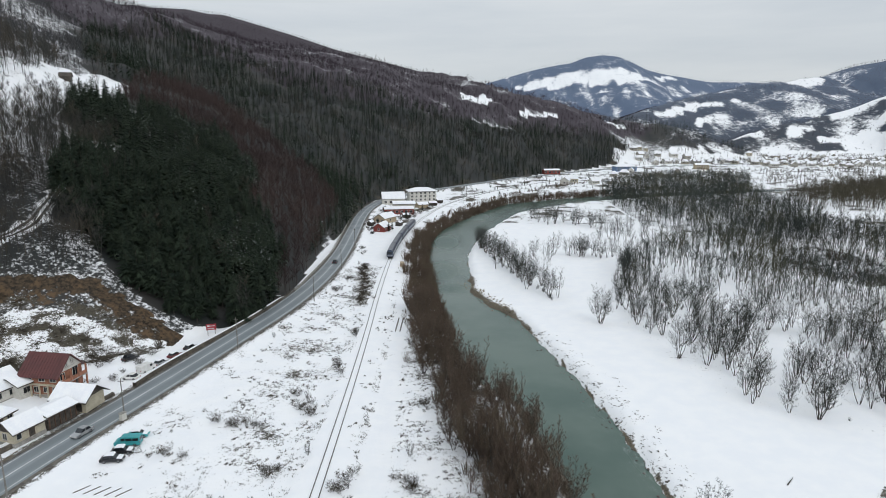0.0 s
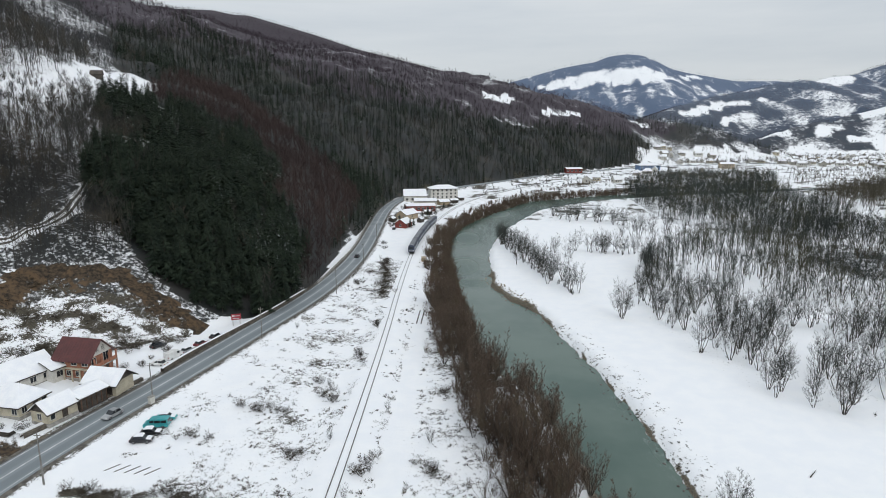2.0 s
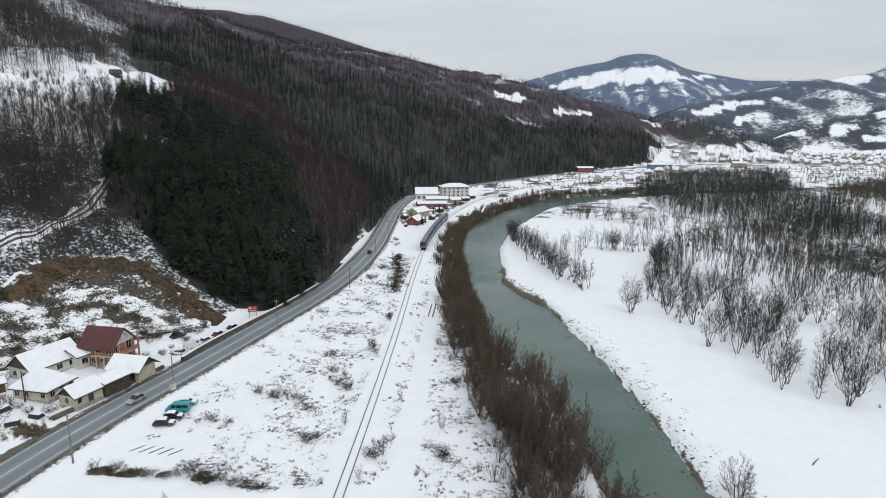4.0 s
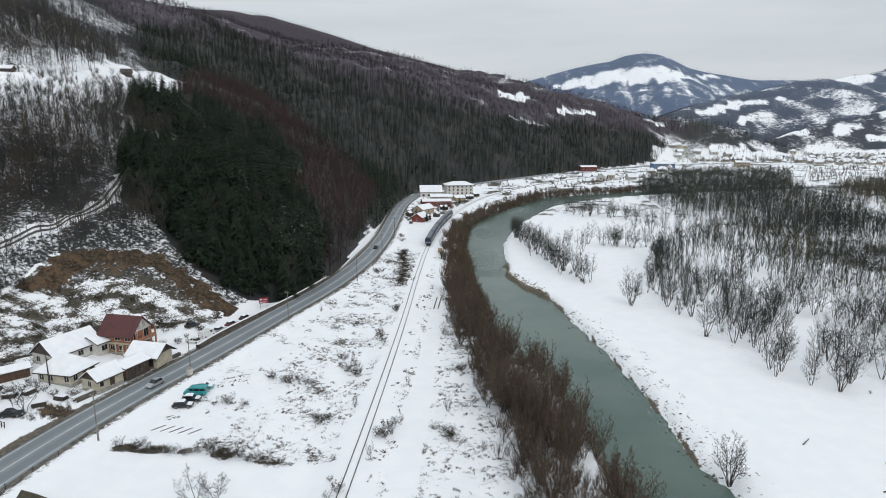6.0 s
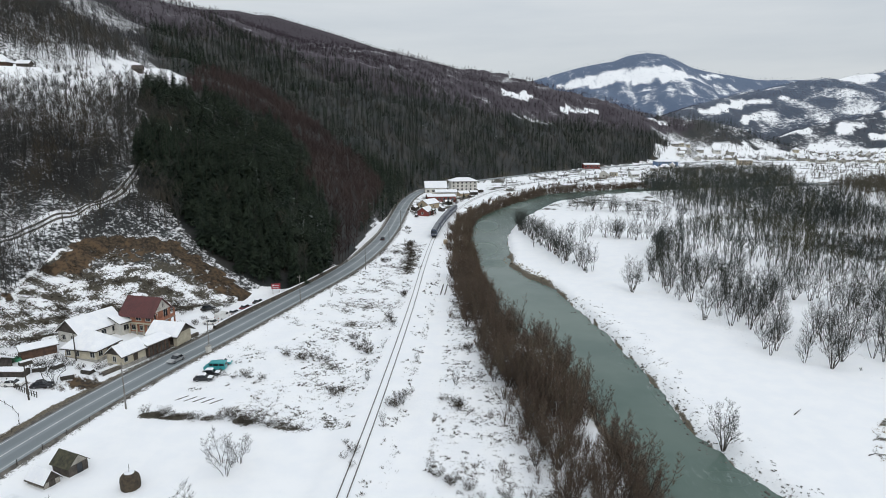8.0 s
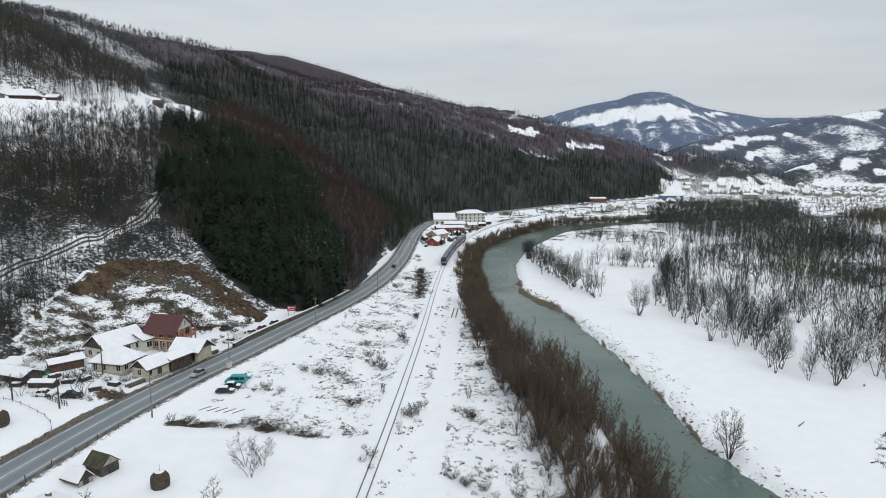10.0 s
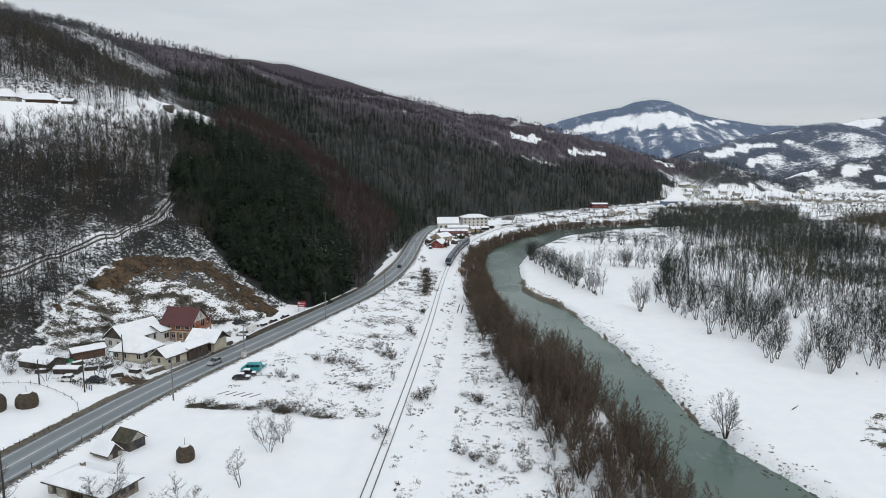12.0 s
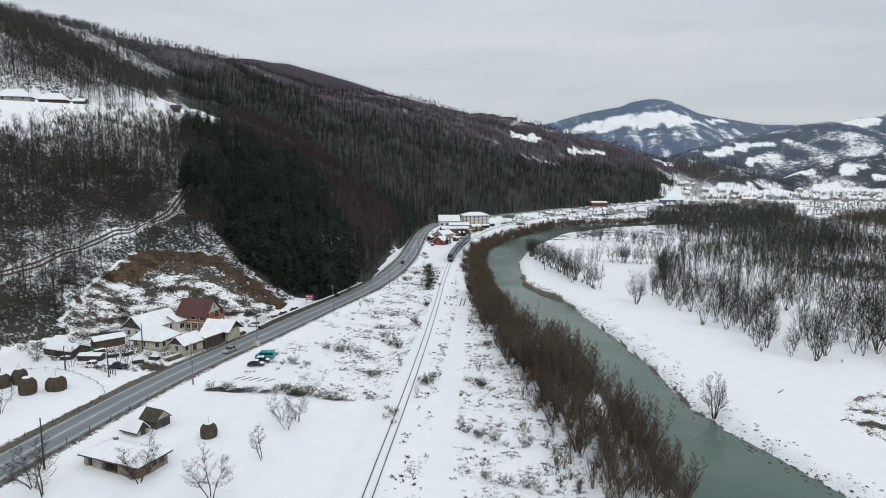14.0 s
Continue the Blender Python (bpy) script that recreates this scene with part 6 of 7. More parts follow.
# the roadside group below the wood
G = "roadside buildings"
house("red_cabin", -35.5, 352, 72, 10, 6.5, 2.8, 5.0, RED_WALL, DARK_WOOD, "red-walled cabin with a snowy roof", group=G, openings=(WIN("l", 0, 1), WIN("f", -2, 1), WIN("f", 2, 1)))
house("ochre_cottage", -36.5, 384, 60, 13, 8, 3.2, 5.6, OCHRE, DARK_WOOD, "ochre cottage with a snowy roof", group=G, openings=(WIN("l", -2, 1), WIN("l", 2, 1), WIN("f", 0, 1)))
house("red_inn", -31, 424, 10, 20, 11, 3.6, 4.6, RED_WALL, DARK_WOOD, "long red roadside inn with a flat snowy roof", "building", G,
      openings=tuple(WIN("f", -8 + 3.2 * k, 1.1, 1.8, 1.5) for k in range(6)))
house("snowy_hall", -38.5, 470, 8, 17, 12, 5.0, 9.5, WHITE_WALL, DARK_WOOD, "broad white hall with a big snow roof", "building", G, openings=tuple(WIN("f", -6 + 4 * k, 1.6, 1.6, 1.6) for k in range(4)))
house("low_annex", -29.0, 448, 10, 16, 9, 4.0, 5.5, WHITE_WALL, DARK_WOOD, "low white annex with a snowy roof", "building", G)
house("guest_house", -17.5, 497, 14, 22, 12, 8.6, 10.8, WHITE_WALL, DARK_WOOD, "large three-storey white guest house with a low snowy roof", "building", G, hip=6, over=1.2,
      openings=tuple(WIN("f", -9 + 3.6 * k, 1.0 + 2.7 * f, 1.3, 1.4) for k in range(6) for f in range(3)) + tuple(WIN("r", -4 + 4 * k, 1.0 + 2.7 * f, 1.2, 1.4) for k in range(3) for f in range(3)))
house("garden_hut", -16.0, 458, 30, 8, 6, 2.5, 4.0, OCHRE, DARK_WOOD, "small ochre hut with snow on its roof", "hut", G)
for x, y, turn, w in ((-39.5, 402, 60, 6), (-24.5, 405, 20, 5), (-41.0, 440, 80, 6), (-8.0, 470, 15, 6), (-3.0, 486, 30, 5), (-27.0, 372, 70, 4.5), (-44.0, 366, 75, 4.5)):
    house("roadside_shed", x, y, turn, w, w * 0.65, 2.1, 3.0, DARK_WOOD, DARK_WOOD, "small dark shed with snow among the roadside buildings", "shed", G, over=0.3)
house("red_depot", 135, 768, 8, 20, 10, 5, 6.4, RED_WALL, DARK_WOOD, "bright red depot with a flat snowy roof", "building", openings=tuple(WIN("f", -8 + 5 * k, 2, 2.4, 2) for k in range(4)))
house("blue_hall", 240, 815, 8, 28, 14, 6.5, 9.5, BLUE_ROOF, DARK_WOOD, "blue-walled hall with a snowy roof", "building", hip=6, openings=tuple(WIN("f", -11 + 4.4 * k, 1.0 + 3.0 * f, 2.0, 1.8) for k in range(6) for f in range(2)))
house("ochre_block", 352, 840, -5, 18, 9, 6, 8, OCHRE, DARK_WOOD, "ochre two-storey block at the village edge", "building", openings=tuple(WIN("f", -6.5 + 3.2 * k, 1 + 2.8 * f, 1.6, 1.5) for k in range(5) for f in range(2)))


def village():
    """Snow-roofed houses across the valley: five forms, copied."""
    rng = np.random.RandomState(77)
    forms = []
    walls = (WHITE_WALL, CREAM, GREY_WALL, GREY_WALL, WHITE_WALL)
    texts = ("white village house with a snowy roof", "cream village house with a snowy roof", "grey village house with a snowy roof", "grey hipped village house with a snowy roof", "small white village house with snow")
    spots = []
    for x0, x1, y0, y1, n in ((300, 470, 950, 1010, 22), (470, 800, 880, 1040, 75), (520, 720, 1040, 1150, 20), (700, 900, 980, 1120, 20), (190, 330, 660, 780, 14), (120, 190, 610, 660, 5)):
        while n:
            x, y = rng.uniform(x0, x1), rng.uniform(y0, y1)
            if all(math.hypot(x - a, y - b) > 15 for a, b in spots) and along(ROAD, np.array([x]), np.array([y]))[0][0] > 12:
                spots.append((x, y))
                n -= 1
    for i, (x, y) in enumerate(spots):
        k, turn = i % 5, float(rng.choice((-15, 5, 70, 88, 20)))
        if i < 5:
            w = 7.5 + 0.6 * k
            forms.append(house("village_house", x, y, turn, w + 2, w - 1, 3.4 + 0.7 * (k % 3), 6.6 + 0.8 * (k % 3), walls[k], DARK_WOOD, texts[k], group="village houses", hip=(0, 2.5, 0, 3, 0)[k], foot=1.5,
                               openings=(WIN("f", -2.6, 1.2, 1.4, 1.4), WIN("f", 0.2, 1.2, 1.4, 1.4), WIN("f", 2.8, 1.2, 1.4, 1.4), WIN("l", 0, 1.2, 1.4, 1.4))))
        else:
            copy_thing(forms[k], pose(x, y, height(x, y), 0, 0, turn))


village()


# ---- roadside walls, poles, signs, fences ----
def wall_along(name, pts, low, high, thick, material, label):
    line = smooth_line(pts, 1.5)
    z = land(line[:, 0], line[:, 1])
    verts, quads = ribbon(line, (-thick / 2, -thick / 2, thick / 2, thick / 2), (low, high, high, low))
    return tagged(new(name, mesh_of(name, verts, quads, material)), label, "wall", kind="structure")


wall_along("retaining_wall", [(-71.8, 133), (-70.6, 142), (-66.6, 158), (-60.6, 180), (-56, 205)], -0.6, 1.0, 0.7, EARTH_WALL, "long low earthy stone retaining wall beside the road")
wall_along("wall_snow", [(-71.9, 133), (-70.7, 142), (-66.7, 158), (-60.7, 180), (-56.1, 205)], 0.95, 1.16, 0.55, SNOW, "line of snow along the top of the retaining wall")
wall_along("roadside_parapet", [(-83.2, 101.5), (-79.6, 112), (-76, 124), (-74, 130)], -0.4, 0.8, 1.1, EARTH_WALL, "low snow-topped stone parapet beside the road")
wall_along("parapet_snow", [(-83.8, 101.5), (-80.2, 112), (-76.6, 124), (-74.6, 130)], 0.5, 0.95, 0.9, SNOW, "ledge of snow lying along the parapet")
wall_along("hill_foot_barrier", [(-54.0, 215), (-53.2, 245), (-52.4, 290), (-56.5, 340), (-60, 400)], -0.4, 0.8, 0.4, CONCRETE, "low concrete barrier at the foot of the wood")


def utility_pole(x, y, tall, material, label, arm=True):
    root = thing("utility_pole", pose(x, y, height(x, y)), label, "pole", "utility poles")
    part("shaft", tube(bmesh.new(), (0, 0, -0.5), (0, 0, tall), 0.17, 0.09, 8), material, root)
    if arm:
        part("cross_arm", box(bmesh.new(), -0.6, -0.05, tall - 0.7, 0.6, 0.05, tall - 0.6), POLE_GREY, root)
        for k in (-0.5, 0.5):
            part("insulator", tube(bmesh.new(), (k, 0, tall - 0.6), (k, 0, tall - 0.38), 0.06, 0.04, 6), WHITE_WALL, root)
    return root


POLE_TEXT = "grey concrete utility pole beside the road"
for x, y, tall in ((-69.3, 87.4, 9.5), (-66.7, 118.5, 8.5), (-55.7, 157.4, 9.0), (-44.6, 204, 9.0), (-42.6, 250, 9.0), (-44, 300, 9.0), (-26, 372, 9.5), (20, 520, 10)):
    utility_pole(x, y, tall, POLE_GREY, POLE_TEXT)
for x, y, tall in ((-74.3, 48.1, 8.5), (-89.2, 87.9, 7.5), (-92.4, 107.0, 7.0), (-101, 90, 5.5)):
    utility_pole(x, y, tall, BARK, "dark brown wooden pole standing in snow", False)

billboard = thing("billboard", pose(-67.6, 170.2, height(-67.6, 170.2), 0, 0, 18), "red billboard with white bars by the wood", "sign")
for k in (-1.0, 1.0):
    part("post", box(bmesh.new(), k - 0.08, 0.06, -0.5, k + 0.08, 0.2, 3.3), CONCRETE, billboard)
board = part("board", box(bmesh.new(), -1.4, -0.06, 1.6, 1.4, 0.06, 3.4), SIGN_RED, billboard)
for x0, x1, z0, z1 in ((-1.1, -0.4, 2.6, 3.1), (-0.2, 1.0, 2.7, 2.9), (-1.0, 0.8, 1.9, 2.15)):
    part("bar", box(bmesh.new(), x0, -0.075, z0, x1, -0.06, z1), PAINT_WHITE, board)
cabinet = thing("roadside_cabinet", pose(-66.2, 117.0, height(-66.2, 117.0), 0, 0, 72), "pale concrete cabinet at a pole beside the road", "cabinet")
part("body", box(bmesh.new(), -0.6, -0.4, -0.2, 0.6, 0.4, 1.5, 0.03), WHITE_WALL, cabinet)
part("lid", box(bmesh.new(), -0.7, -0.5, 1.5, 0.7, 0.5, 1.62), CONCRETE, cabinet)


def fence(pts, gap, tall, label, rails=2, post=0.06):
    line = smooth_line(pts, gap)
    root = thing("fence", pose(0, 0, 0), label, "fence")
    z = land(line[:, 0], line[:, 1])
    me = finish("post", box(bmesh.new(), -post, -post, -0.3, post, post, tall), DARK_WOOD)
    rng = np.random.RandomState(len(line))
    for (x, y), h in zip(line, z):
        part("post", me, None, root, "", pose(x, y, h, rng.uniform(-4, 4), rng.uniform(-4, 4), 0))
    for k in range(rails):
        up = tall * (0.45 + 0.45 * k)
        part("rail", mesh_of("rail", *ribbon(line, (-0.025, -0.025, 0.025, 0.025), (up, up + 0.05, up + 0.05, up)), DARK_WOOD), None, root)


fence([(-76.6, 56.6), (-75.6, 62), (-74.0, 74), (-72.4, 82)], 5.0, 1.1, "sparse wooden post fence along the garden", 0, 0.05)
fence([(-88.6, 44), (-86.6, 56), (-85.2, 66), (-83.2, 77), (-86.5, 82.5), (-96, 87), (-104, 90.5), (-112, 88)], 3.0, 0.9, "thin dark wooden fence round the hay meadow", 1, 0.032)
fence([(-98, 93.5), (-93, 90.5), (-88, 89)], 0.7, 1.2, "broken dark board fence in the yard", 2)


# ---- haystacks ----
def haystack(x, y, wide, tall, seed, label):
    root = thing("haystack", pose(x, y, height(x, y)), label, "haystack", "haystacks")
    rng = np.random.RandomState(seed)
    bm = bmesh.new()
    rings = []
    profile = ((-0.2, 0.92), (0.25, 1.0), (0.55, 1.03), (0.72, 0.93), (0.88, 0.68), (0.97, 0.36))
    for u, r in profile:
        rings.append([bm.verts.new((wide / 2 * r * math.cos(a) * rng.uniform(0.94, 1.06), wide / 2 * r * math.sin(a) * rng.uniform(0.94, 1.06), tall * u)) for a in np.linspace(0, 2 * math.pi, 18, endpoint=False)])
    for a, b in zip(rings[:-1], rings[1:]):
        for i in range(18):
            bm.faces.new((a[i], a[(i + 1) % 18], b[(i + 1) % 18], b[i]))
    tip = bm.verts.new((0, 0, tall))
    for i in range(18):
        bm.faces.new((rings[-1][i], rings[-1][(i + 1) % 18], tip))
    part("hay_body", bm, HAY, root, smooth=True)
    bm = bmesh.new()
    bmesh.ops.create_icosphere(bm, subdivisions=2, radius=1)
    bmesh.ops.transform(bm, verts=bm.verts, matrix=Matrix.LocRotScale((0, 0, tall * 0.97), None, (wide * 0.27, wide * 0.25, tall * 0.07)))
    part("snow_cap", bm, SNOW, root, "small cap of snow", smooth=True)
    part("pole", tube(bmesh.new(), (0, 0, tall * 0.9), (0.05, 0, tall + 1.3), 0.05, 0.03, 6), BARK, root)


for i, (x, y, w, h) in enumerate(((-54.2, 63.0, 2.9, 2.6), (-98.4, 75.2, 3.3, 3.5), (-94.6, 78.4, 3.9, 2.9), (-104.4, 80.6, 3.0, 3.4), (-106.6, 78.2, 3.4, 2.9))):
    haystack(x, y, w, h, i, "brown weathered haystack on a pole in snow")


# ---- vehicles ----
def vehicle(name, x, y, turn, size, paint, label, form="car", snow=False, group="parked cars", up=0.0):
    """A car or van: body, glasshouse, windows, lamps, wheels with tyre and rim; the nose points along x."""
    length, width, tall = size
    root = thing(name, pose(x, y, height(x, y) + up, 0, 0, turn), label, "van" if form == "van" else "car", group)
    h, belt = length / 2, tall * 0.56
    if form == "van":
        side = [(-h, 0.32), (-h, tall * 0.95), (-h + 0.1, tall), (h * 0.42, tall), (h * 0.66, tall * 0.62), (h * 0.97, tall * 0.5), (h, 0.4), (h * 0.97, 0.28)]
    else:
        side = [(-h, 0.34), (-h * 0.98, belt * 0.98), (-h * 0.6, belt * 1.06), (h * 0.42, belt * 1.03), (h * 0.93, belt * 0.86), (h, 0.5), (h * 0.97, 0.26), (-h * 0.97, 0.26)]
    bm = prism(bmesh.new(), side, -width / 2, width / 2)
    bmesh.ops.bevel(bm, geom=list(bm.edges), offset=0.06, segments=2, affect="EDGES")
    body = part("body", bm, paint, root, smooth=False)
    if form == "van":
        part("windscreen", prism(bmesh.new(), [(h * 0.45, tall * 0.95), (h * 0.645, tall * 0.65), (h * 0.665, tall * 0.66), (h * 0.47, tall * 0.96)], -width * 0.42, width * 0.42), GLASS, body)
        for s in (-1, 1):
            part("side_window", box(bmesh.new(), h * 0.12, s * width / 2 - 0.012, tall * 0.62, h * 0.42, s * width / 2 + 0.012, tall * 0.9), GLASS, body)
            if paint == CAR_TEAL:
                for x0, x1 in ((-0.92, -0.48), (-0.42, 0.06)):
                    part("side_window", box(bmesh.new(), h * x0, s * width / 2 - 0.012, tall * 0.6, h * x1, s * width / 2 + 0.012, tall * 0.88), GLASS, body)
        if paint == CAR_TEAL:
            part("rear_window", box(bmesh.new(), -h - 0.012, -width * 0.38, tall * 0.58, -h + 0.02, width * 0.38, tall * 0.88), GLASS, body)
    else:
        cabin = [(-h * 0.78, belt * 1.02), (-h * 0.52, tall * 0.97), (-h * 0.1, tall), (h * 0.1, tall * 0.98), (h * 0.44, belt * 1.0)]
        bm = prism(bmesh.new(), cabin, -width * 0.43, width * 0.43)
        bmesh.ops.bevel(bm, geom=list(bm.edges), offset=0.05, segments=1, affect="EDGES")
        part("cabin", bm, GLASS, body)
        part("roof", prism(bmesh.new(), [(-h * 0.5, tall * 0.965), (-h * 0.1, tall * 1.0), (h * 0.1, tall * 0.98), (h * 0.1, tall * 1.02), (-h * 0.1, tall * 1.03), (-h * 0.52, tall * 0.99)], -width * 0.41, width * 0.41), paint, body)
        for s in (-1, 1):
            part("pillar", prism(bmesh.new(), [(-h * 0.12, belt), (-h * 0.06, belt), (-h * 0.06, tall * 0.98), (-h * 0.12, tall * 0.98)], s * width * 0.425, s * width * 0.44), paint, body)
    for s in (-1, 1):
        part("headlight", box(bmesh.new(), h - 0.12, s * width * 0.36 - 0.16, belt * 0.62, h + 0.012, s * width * 0.36 + 0.16, belt * 0.80), LAMP_GLASS, root)
        part("tail_light", box(bmesh.new(), -h - 0.012, s * width * 0.38 - 0.12, belt * 0.66, -h + 0.1, s * width * 0.38 + 0.12, belt * 0.92), SIGN_RED, root)
        for k in (-0.6, 0.6):
            wheel = part("wheel", tube(bmesh.new(), (h * k, s * (width / 2 - 0.2), 0.31), (h * k, s * (width / 2 + 0.01), 0.31), 0.31, 0.31, 16), TYRE, root)
            part("rim", tube(bmesh.new(), (h * k, s * (width / 2 + 0.008), 0.31), (h * k, s * (width / 2 + 0.03), 0.31), 0.2, 0.18, 12), HUB, wheel)
    if snow:
        bm = prism(bmesh.new(), [(-h * 0.62, tall * 0.94), (-h * 0.5, tall * 1.04), (h * 0.1, tall * 1.06), (h * 0.22, tall * 0.93), (h * 0.08, tall * 1.0), (-h * 0.48, tall * 0.98)], -width * 0.42, width * 0.42)
        part("snow_layer", bm, SNOW, root, "snow on the roof")
        part("bonnet_snow", prism(bmesh.new(), [(h * 0.46, belt * 1.03), (h * 0.46, belt * 1.12), (h * 0.9, belt * 0.96), (h * 0.9, belt * 0.86)], -width * 0.42, width * 0.42), SNOW, root, "snow on the bonnet")
    return root


vehicle("parked_car", -60.6, 102.2, 8, (4.1, 1.7, 1.45), CAR_BLACK, "black car with snow on its roof", snow=True)
vehicle("parked_car", -60.2, 105.0, 8, (4.0, 1.65, 1.42), CAR_BLACK, "dark car under a white snow cover", snow=True)
vehicle("parked_van", -60.6, 108.0, 186, (4.8, 1.8, 1.95), CAR_TEAL, "teal van parked in the snowy field", "van")
vehicle("parked_car", -60.2, 111.2, 8, (4.0, 1.65, 1.42), CAR_TEAL, "teal car with snow on its roof", snow=True)
vehicle("parked_car", -75.6, 139.0, 170, (4.2, 1.7, 1.42), CAR_WHITE, "white car beside the parapet")
vehicle("parked_car", -81.4, 150.4, 60, (4.2, 1.75, 1.6), CAR_BLACK, "black car in the snowy yard")
vehicle("parked_car", -72.3, 147.8, 70, (4.1, 1.7, 1.45), CAR_SILVER, "grey car with snow on its roof", snow=True)
vehicle("parked_car", -71.0, 153.0, 70, (4.1, 1.7, 1.45), CAR_RED, "dark red car with snow on its roof", snow=True)
vehicle("parked_van", -74.2, 144.0, 70, (4.9, 1.9, 2.0), CAR_WHITE, "white van parked behind the wall", "van")
vehicle("parked_car", -69.0, 158.4, 70, (4.1, 1.7, 1.45), CAR_BLACK, "black car with snow on its roof", snow=True)
vehicle("parked_car", -90.4, 93.4, 20, (4.2, 1.75, 1.45), CAR_BLACK, "dark car parked in the farm yard")
vehicle("parked_car", -96.0, 92.8, 10, (4.0, 1.7, 1.45), CAR_WHITE, "white snow-covered car in the farm yard", snow=True)
vehicle("parked_car", -92.4, 139.8, 30, (4.2, 1.7, 1.45), CAR_SILVER, "pale car beside the red-roofed house", snow=True)
vehicle("road_car", -71.0, 110.6, 254, (4.3, 1.75, 1.45), CAR_SILVER, "silver car on the wet road", group="road traffic", up=0.12)
vehicle("road_car", -47.4, 262.0, 90, (4.3, 1.75, 1.45), CAR_BLACK, "dark car on the wet road", group="road traffic", up=0.12)
for i, (x, y, c) in enumerate(((-40, 342, CAR_BLACK), (-41.5, 356, CAR_SILVER), (-42.5, 374, CAR_BLACK), (-43, 392, CAR_WHITE), (-42.5, 404, CAR_BLACK))):
    vehicle("parked_car", x, y, 85 + 3 * i, (4.2, 1.7, 1.45), c, "car parked by the roadside buildings", snow=i % 2 == 0)
vehicle("track_side_van", -18.0, 263.6, 95, (4.6, 1.9, 2.0), OCHRE, "small ochre van standing beside the railway", "van", group="")

# ---- train standing on the bend ----
def train():
    line = smooth_line(RAIL, 0.5)
    run = np.concatenate(([0], np.cumsum(np.hypot(*np.diff(line, axis=0).T))))
    start = float(np.interp(273, line[:, 1], run))
    root = thing("train", pose(0, 0, 0), "dark blue locomotive with three grey-roofed coaches on the bend", "train")
    for k, (a, b, tall, paint) in enumerate(((0, 19, 4.1, TRAIN_BLUE), (20, 44, 4.0, TRAIN_BLUE), (45, 69, 4.0, TRAIN_BLUE), (70, 94, 4.0, TRAIN_BLUE))):
        p, q = (np.array([np.interp(start + s, run, line[:, i]) for i in range(2)]) for s in (a, b))
        mid, way = (p + q) / 2, math.degrees(math.atan2(*(p - q)[::-1]))
        m = pose(mid[0], mid[1], 1.25, 0, 0, way)
        h = (b - a) / 2
        bm = bmesh.new()
        ring = [(-1.45, 1.0), (-1.48, 2.9), (-1.2, tall - 0.25), (-0.6, tall), (0.6, tall), (1.2, tall - 0.25), (1.48, 2.9), (1.45, 1.0)]
        prism(bm, ring, -h, h)
        bmesh.ops.rotate(bm, verts=bm.verts, cent=(0, 0, 0), matrix=Matrix.Rotation(radians(90), 3, "Z"))
        body = part("locomotive" if k == 0 else "coach", bm, paint, root, "", m)
        part("roof", box(bmesh.new(), -h + 0.3, -1.0, tall - 0.12, h - 0.3, 1.0, tall + 0.08, 0.05), TRAIN_GREY, body)
        for s in (-1, 1):
            part("window_band", box(bmesh.new(), -h + 1.5, s * 1.475 - 0.02, 2.0, h - 1.5, s * 1.475 + 0.02, 2.7), GLASS, body)
        for s in (-1, 1):
            part("bogie", box(bmesh.new(), s * h * 0.65 - 1.6, -1.1, -0.02, s * h * 0.65 + 1.6, 1.1, 1.0, 0.1), TYRE, body)
        if k == 0:
            part("windscreen", box(bmesh.new(), h - 0.02, -1.1, 2.4, h + 0.03, 1.1, 3.3), GLASS, body)
            for s in (-0.9, 0.9):
                part("headlight", tube(bmesh.new(), (h, s, 1.6), (h + 0.06, s, 1.6), 0.16, 0.14, 8), LAMP_GLASS, body)
            part("front_band", box(bmesh.new(), h - 0.02, -1.4, 1.3, h + 0.02, 1.4, 1.9), TRAIN_GREY, body)


train()

# ---- small things in the snow ----
def stones(name, count, place, small, large, seed, label, group, material=None):
    """Low rough stones, each an object on one of a few shared meshes."""
    rng = np.random.RandomState(seed)
    forms = []
    for k in range(5):
        bm = bmesh.new()
        bmesh.ops.create_icosphere(bm, subdivisions=1, radius=1)
        for v in bm.verts:
            v.co *= rng.uniform(0.7, 1.15)
        forms.append(finish("stone", bm, material or STONE))
    for i in range(count):
        x, y = place(rng)
        ob = new(name, forms[i % 5])
        s = rng.uniform(small, large)
        ob.matrix_basis = pose(x, y, max(height(x, y), -1.75) + 0.1 * s, rng.uniform(-15, 15), rng.uniform(-15, 15), rng.uniform(0, 360))
        ob.scale = (s, s * rng.uniform(0.6, 1), s * rng.uniform(0.4, 0.7))
        tagged(ob, label, "stone", group)


bank = smooth_line(RIVER_RIGHT, 0.7)
bank = bank[(bank[:, 1] > 45) & (bank[:, 1] < 245)]


def on_bank(rng):
    p = bank[rng.randint(len(bank))]
    return p[0] + rng.normal(0.3, 1.0), p[1] + rng.normal(0, 1.5)


stones("bank_stone", 290, on_bank, 0.12, 0.42, 5, "grey rounded stone at the river's edge", "river bank stones")
def on_bar(rng):
    k = rng.uniform(0, 1)
    return 8.0 + 14.0 * k + rng.normal(0, 1.6), 243 - 42 * k + rng.normal(0, 1.6)


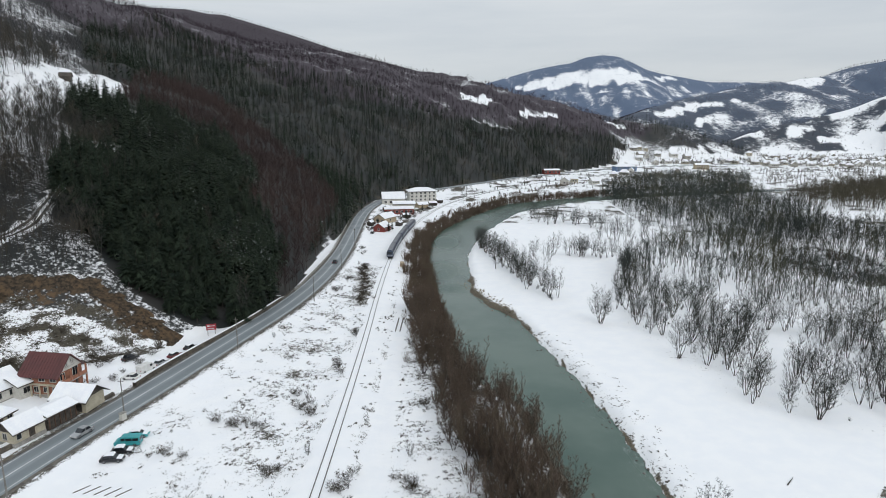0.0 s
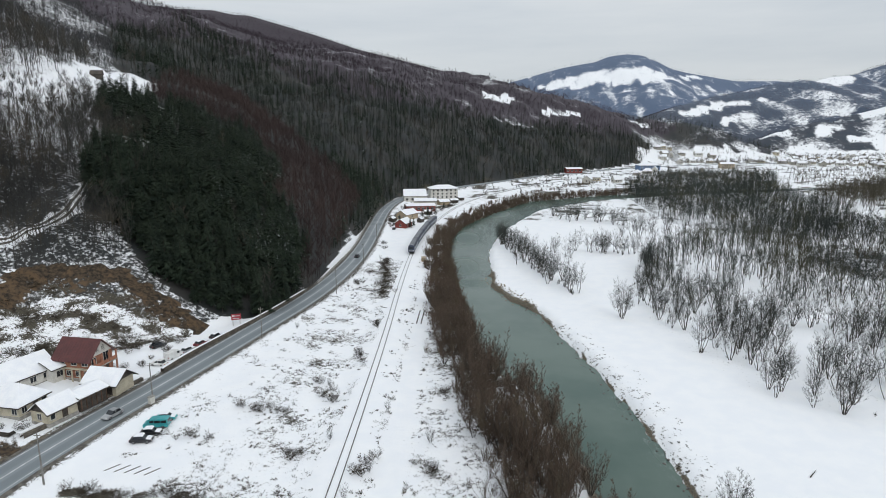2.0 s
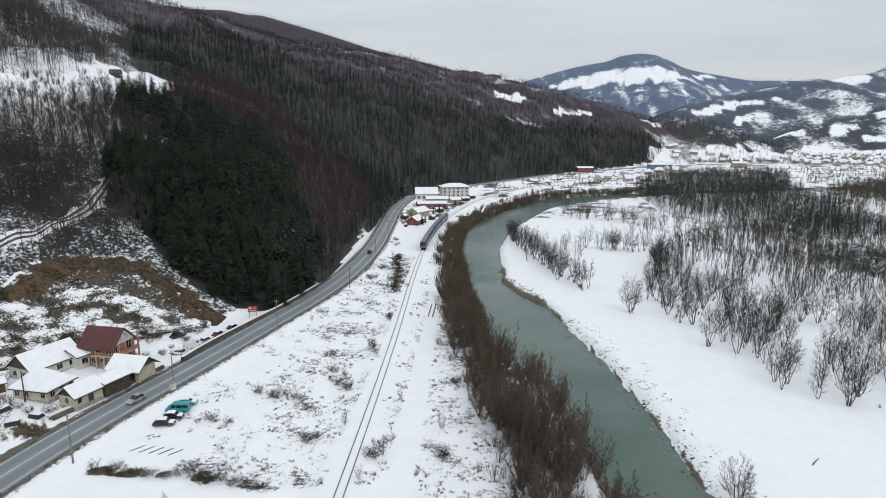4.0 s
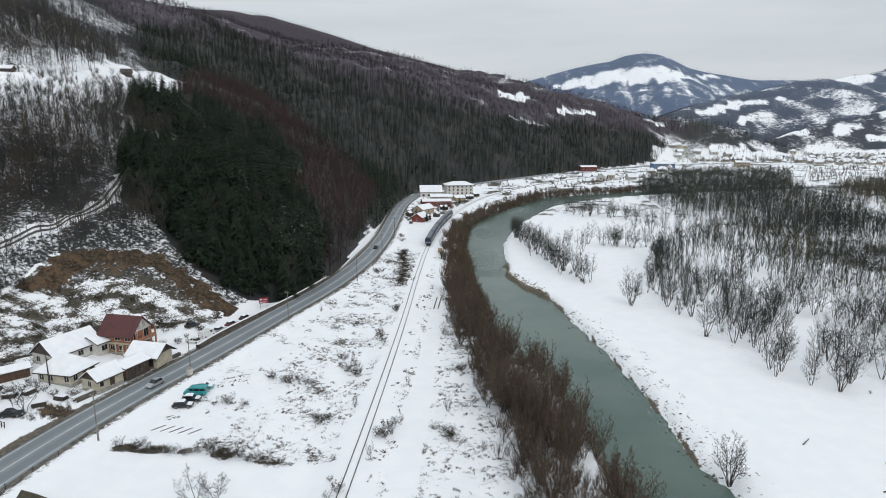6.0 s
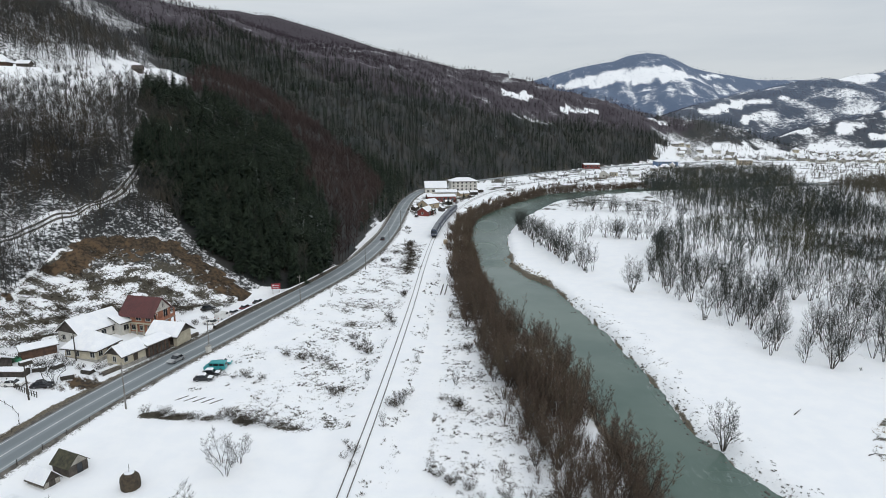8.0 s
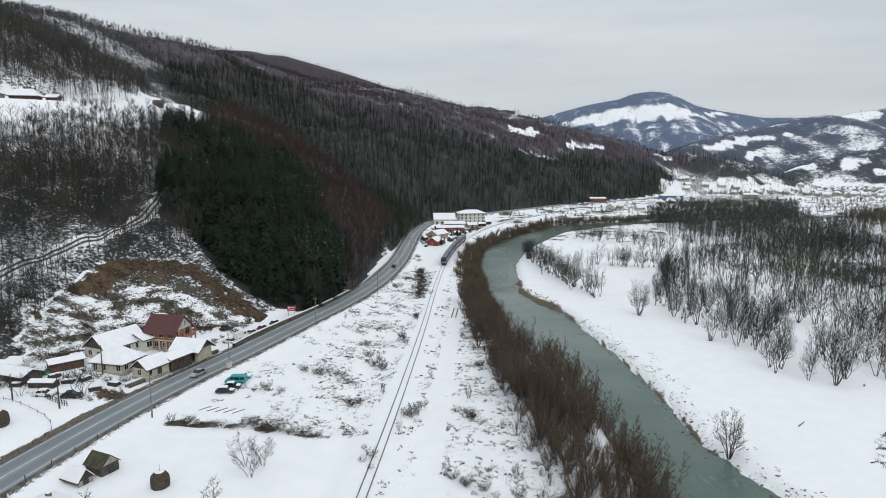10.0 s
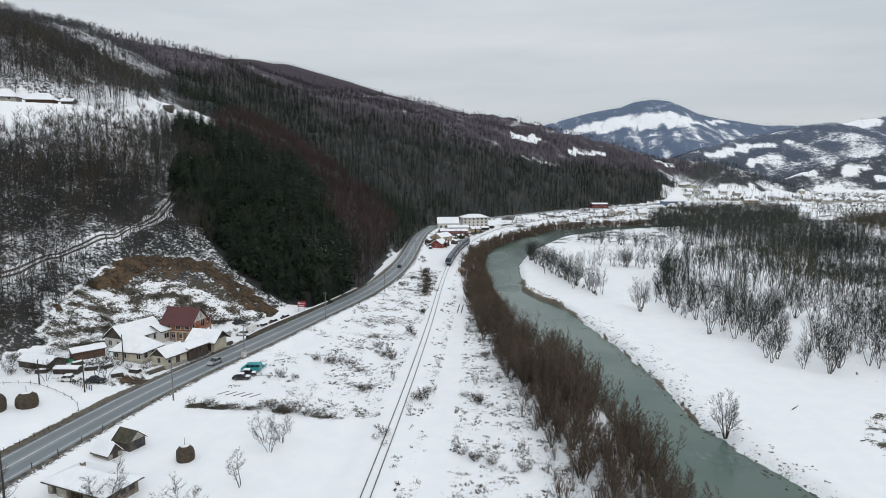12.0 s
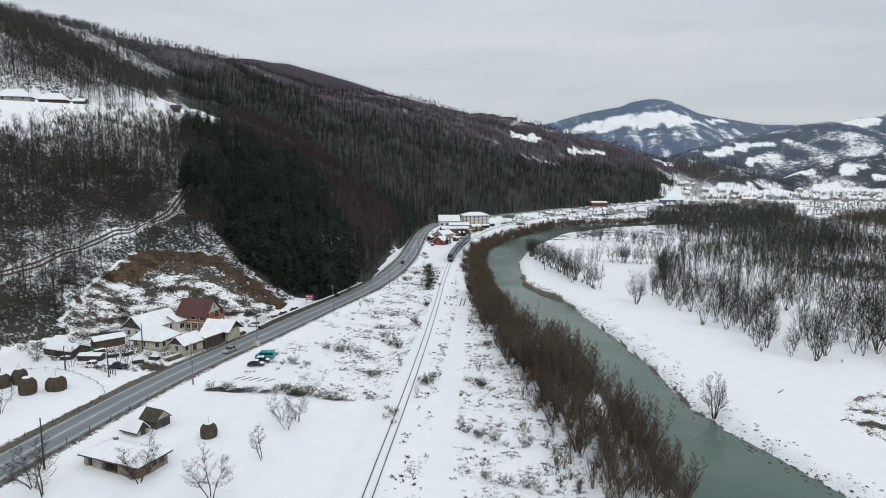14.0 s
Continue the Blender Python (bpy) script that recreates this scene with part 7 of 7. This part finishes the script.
stones("bar_stone", 130, on_bar, 0.15, 0.5, 6, "tan rounded boulder on the gravel bar", "gravel bar stones", TAN_STONE)
lot = thing("parking_kerbs", pose(0, 0, 0), "row of dark parking kerbs showing through the snow", "kerbs")
for k in range(5):
    part("kerb", box(bmesh.new(), -0.07, -1.4, -0.2, 0.07, 1.4, 0.10, 0.02), DARK_WOOD, lot, "", pose(-61.2 + 1.9 * k, 93.4 - 0.25 * k, height(-61.2 + 1.9 * k, 93.3), 0, 0, -38))
ruts = thing("sleeper_stack", pose(0, 0, 0), "dark old sleepers laid beside the railway in snow", "sleepers")
for k in range(2):
    part("sleeper", box(bmesh.new(), -0.15, -6.5, -0.1, 0.15, 6.5, 0.2, 0.02), DARK_WOOD, ruts, "", pose(-14.4 + 1.4 * k, 184, height(-13.7, 184), 0, 0, -1))
tarp = thing("tarpaulin", pose(-105.6, 105.0, height(-105.6, 105.0), 0, 0, 20), "crumpled green tarpaulin heap by the sheds", "tarpaulin")
bm = bmesh.new()
bmesh.ops.create_icosphere(bm, subdivisions=3, radius=1)
for v in bm.verts:
    v.co *= 1 + 0.18 * noise.noise(v.co * 2.2)
    v.co = Vector((v.co.x * 1.6, v.co.y * 1.1, max(v.co.z, -0.1) * 1.0))
part("sheet", bm, GREEN_TARP, tarp, smooth=True)


def log_pile(x, y, turn, label, seed):
    """Cut logs stacked in rows, each a part."""
    rng = np.random.RandomState(seed)
    root = thing("log_pile", pose(x, y, height(x, y), 0, 0, turn), label, "log pile", "log piles")
    me = finish("log", tube(bmesh.new(), (-1.2, 0, 0), (1.2, 0, 0), 0.15, 0.13, 7), BARK)
    for row in range(3):
        for k in range(6 - row):
            part("log", me, None, root, "", pose(rng.uniform(-0.12, 0.12), -0.8 + 0.3 * k + 0.15 * row, 0.14 + 0.26 * row, rng.uniform(0, 360)))
    part("snow_layer", box(bmesh.new(), -1.2, -0.6, 0.78, 1.2, 0.5, 0.92, 0.05), SNOW, root, "snow on the logs")


for i, (x, y, turn) in enumerate(((-96.2, 100.4, 20), (-101.6, 103.4, 60), (-86.4, 102.0, -10), (-88.6, 98.4, 35), (-93.8, 102.6, 75), (-106.0, 97.4, 10), (-112.5, 106.0, -30))):
    log_pile(x, y, turn, "stack of cut logs under snow in the yard", i)
for i, (x, y, turn, size) in enumerate(((61.5, 97.6, 40, 3.2), (70.0, 70.0, -50, 5.0), (66.5, 82.0, 15, 2.2), (29.0, 75.0, 5, 5.0), (27.0, 66.0, -20, 4.0))):
    branch = tagged(new("fallen_branch", finish("fallen_branch", tube(bmesh.new(), (-size / 2, 0, 0.1), (size / 2, 0.3, 0.14), 0.11, 0.04, 6), BARK)), "dark fallen branch lying in the snow", "branch", "fallen branches")
    branch.matrix_basis = pose(x, y, height(x, y), 0, 0, turn)
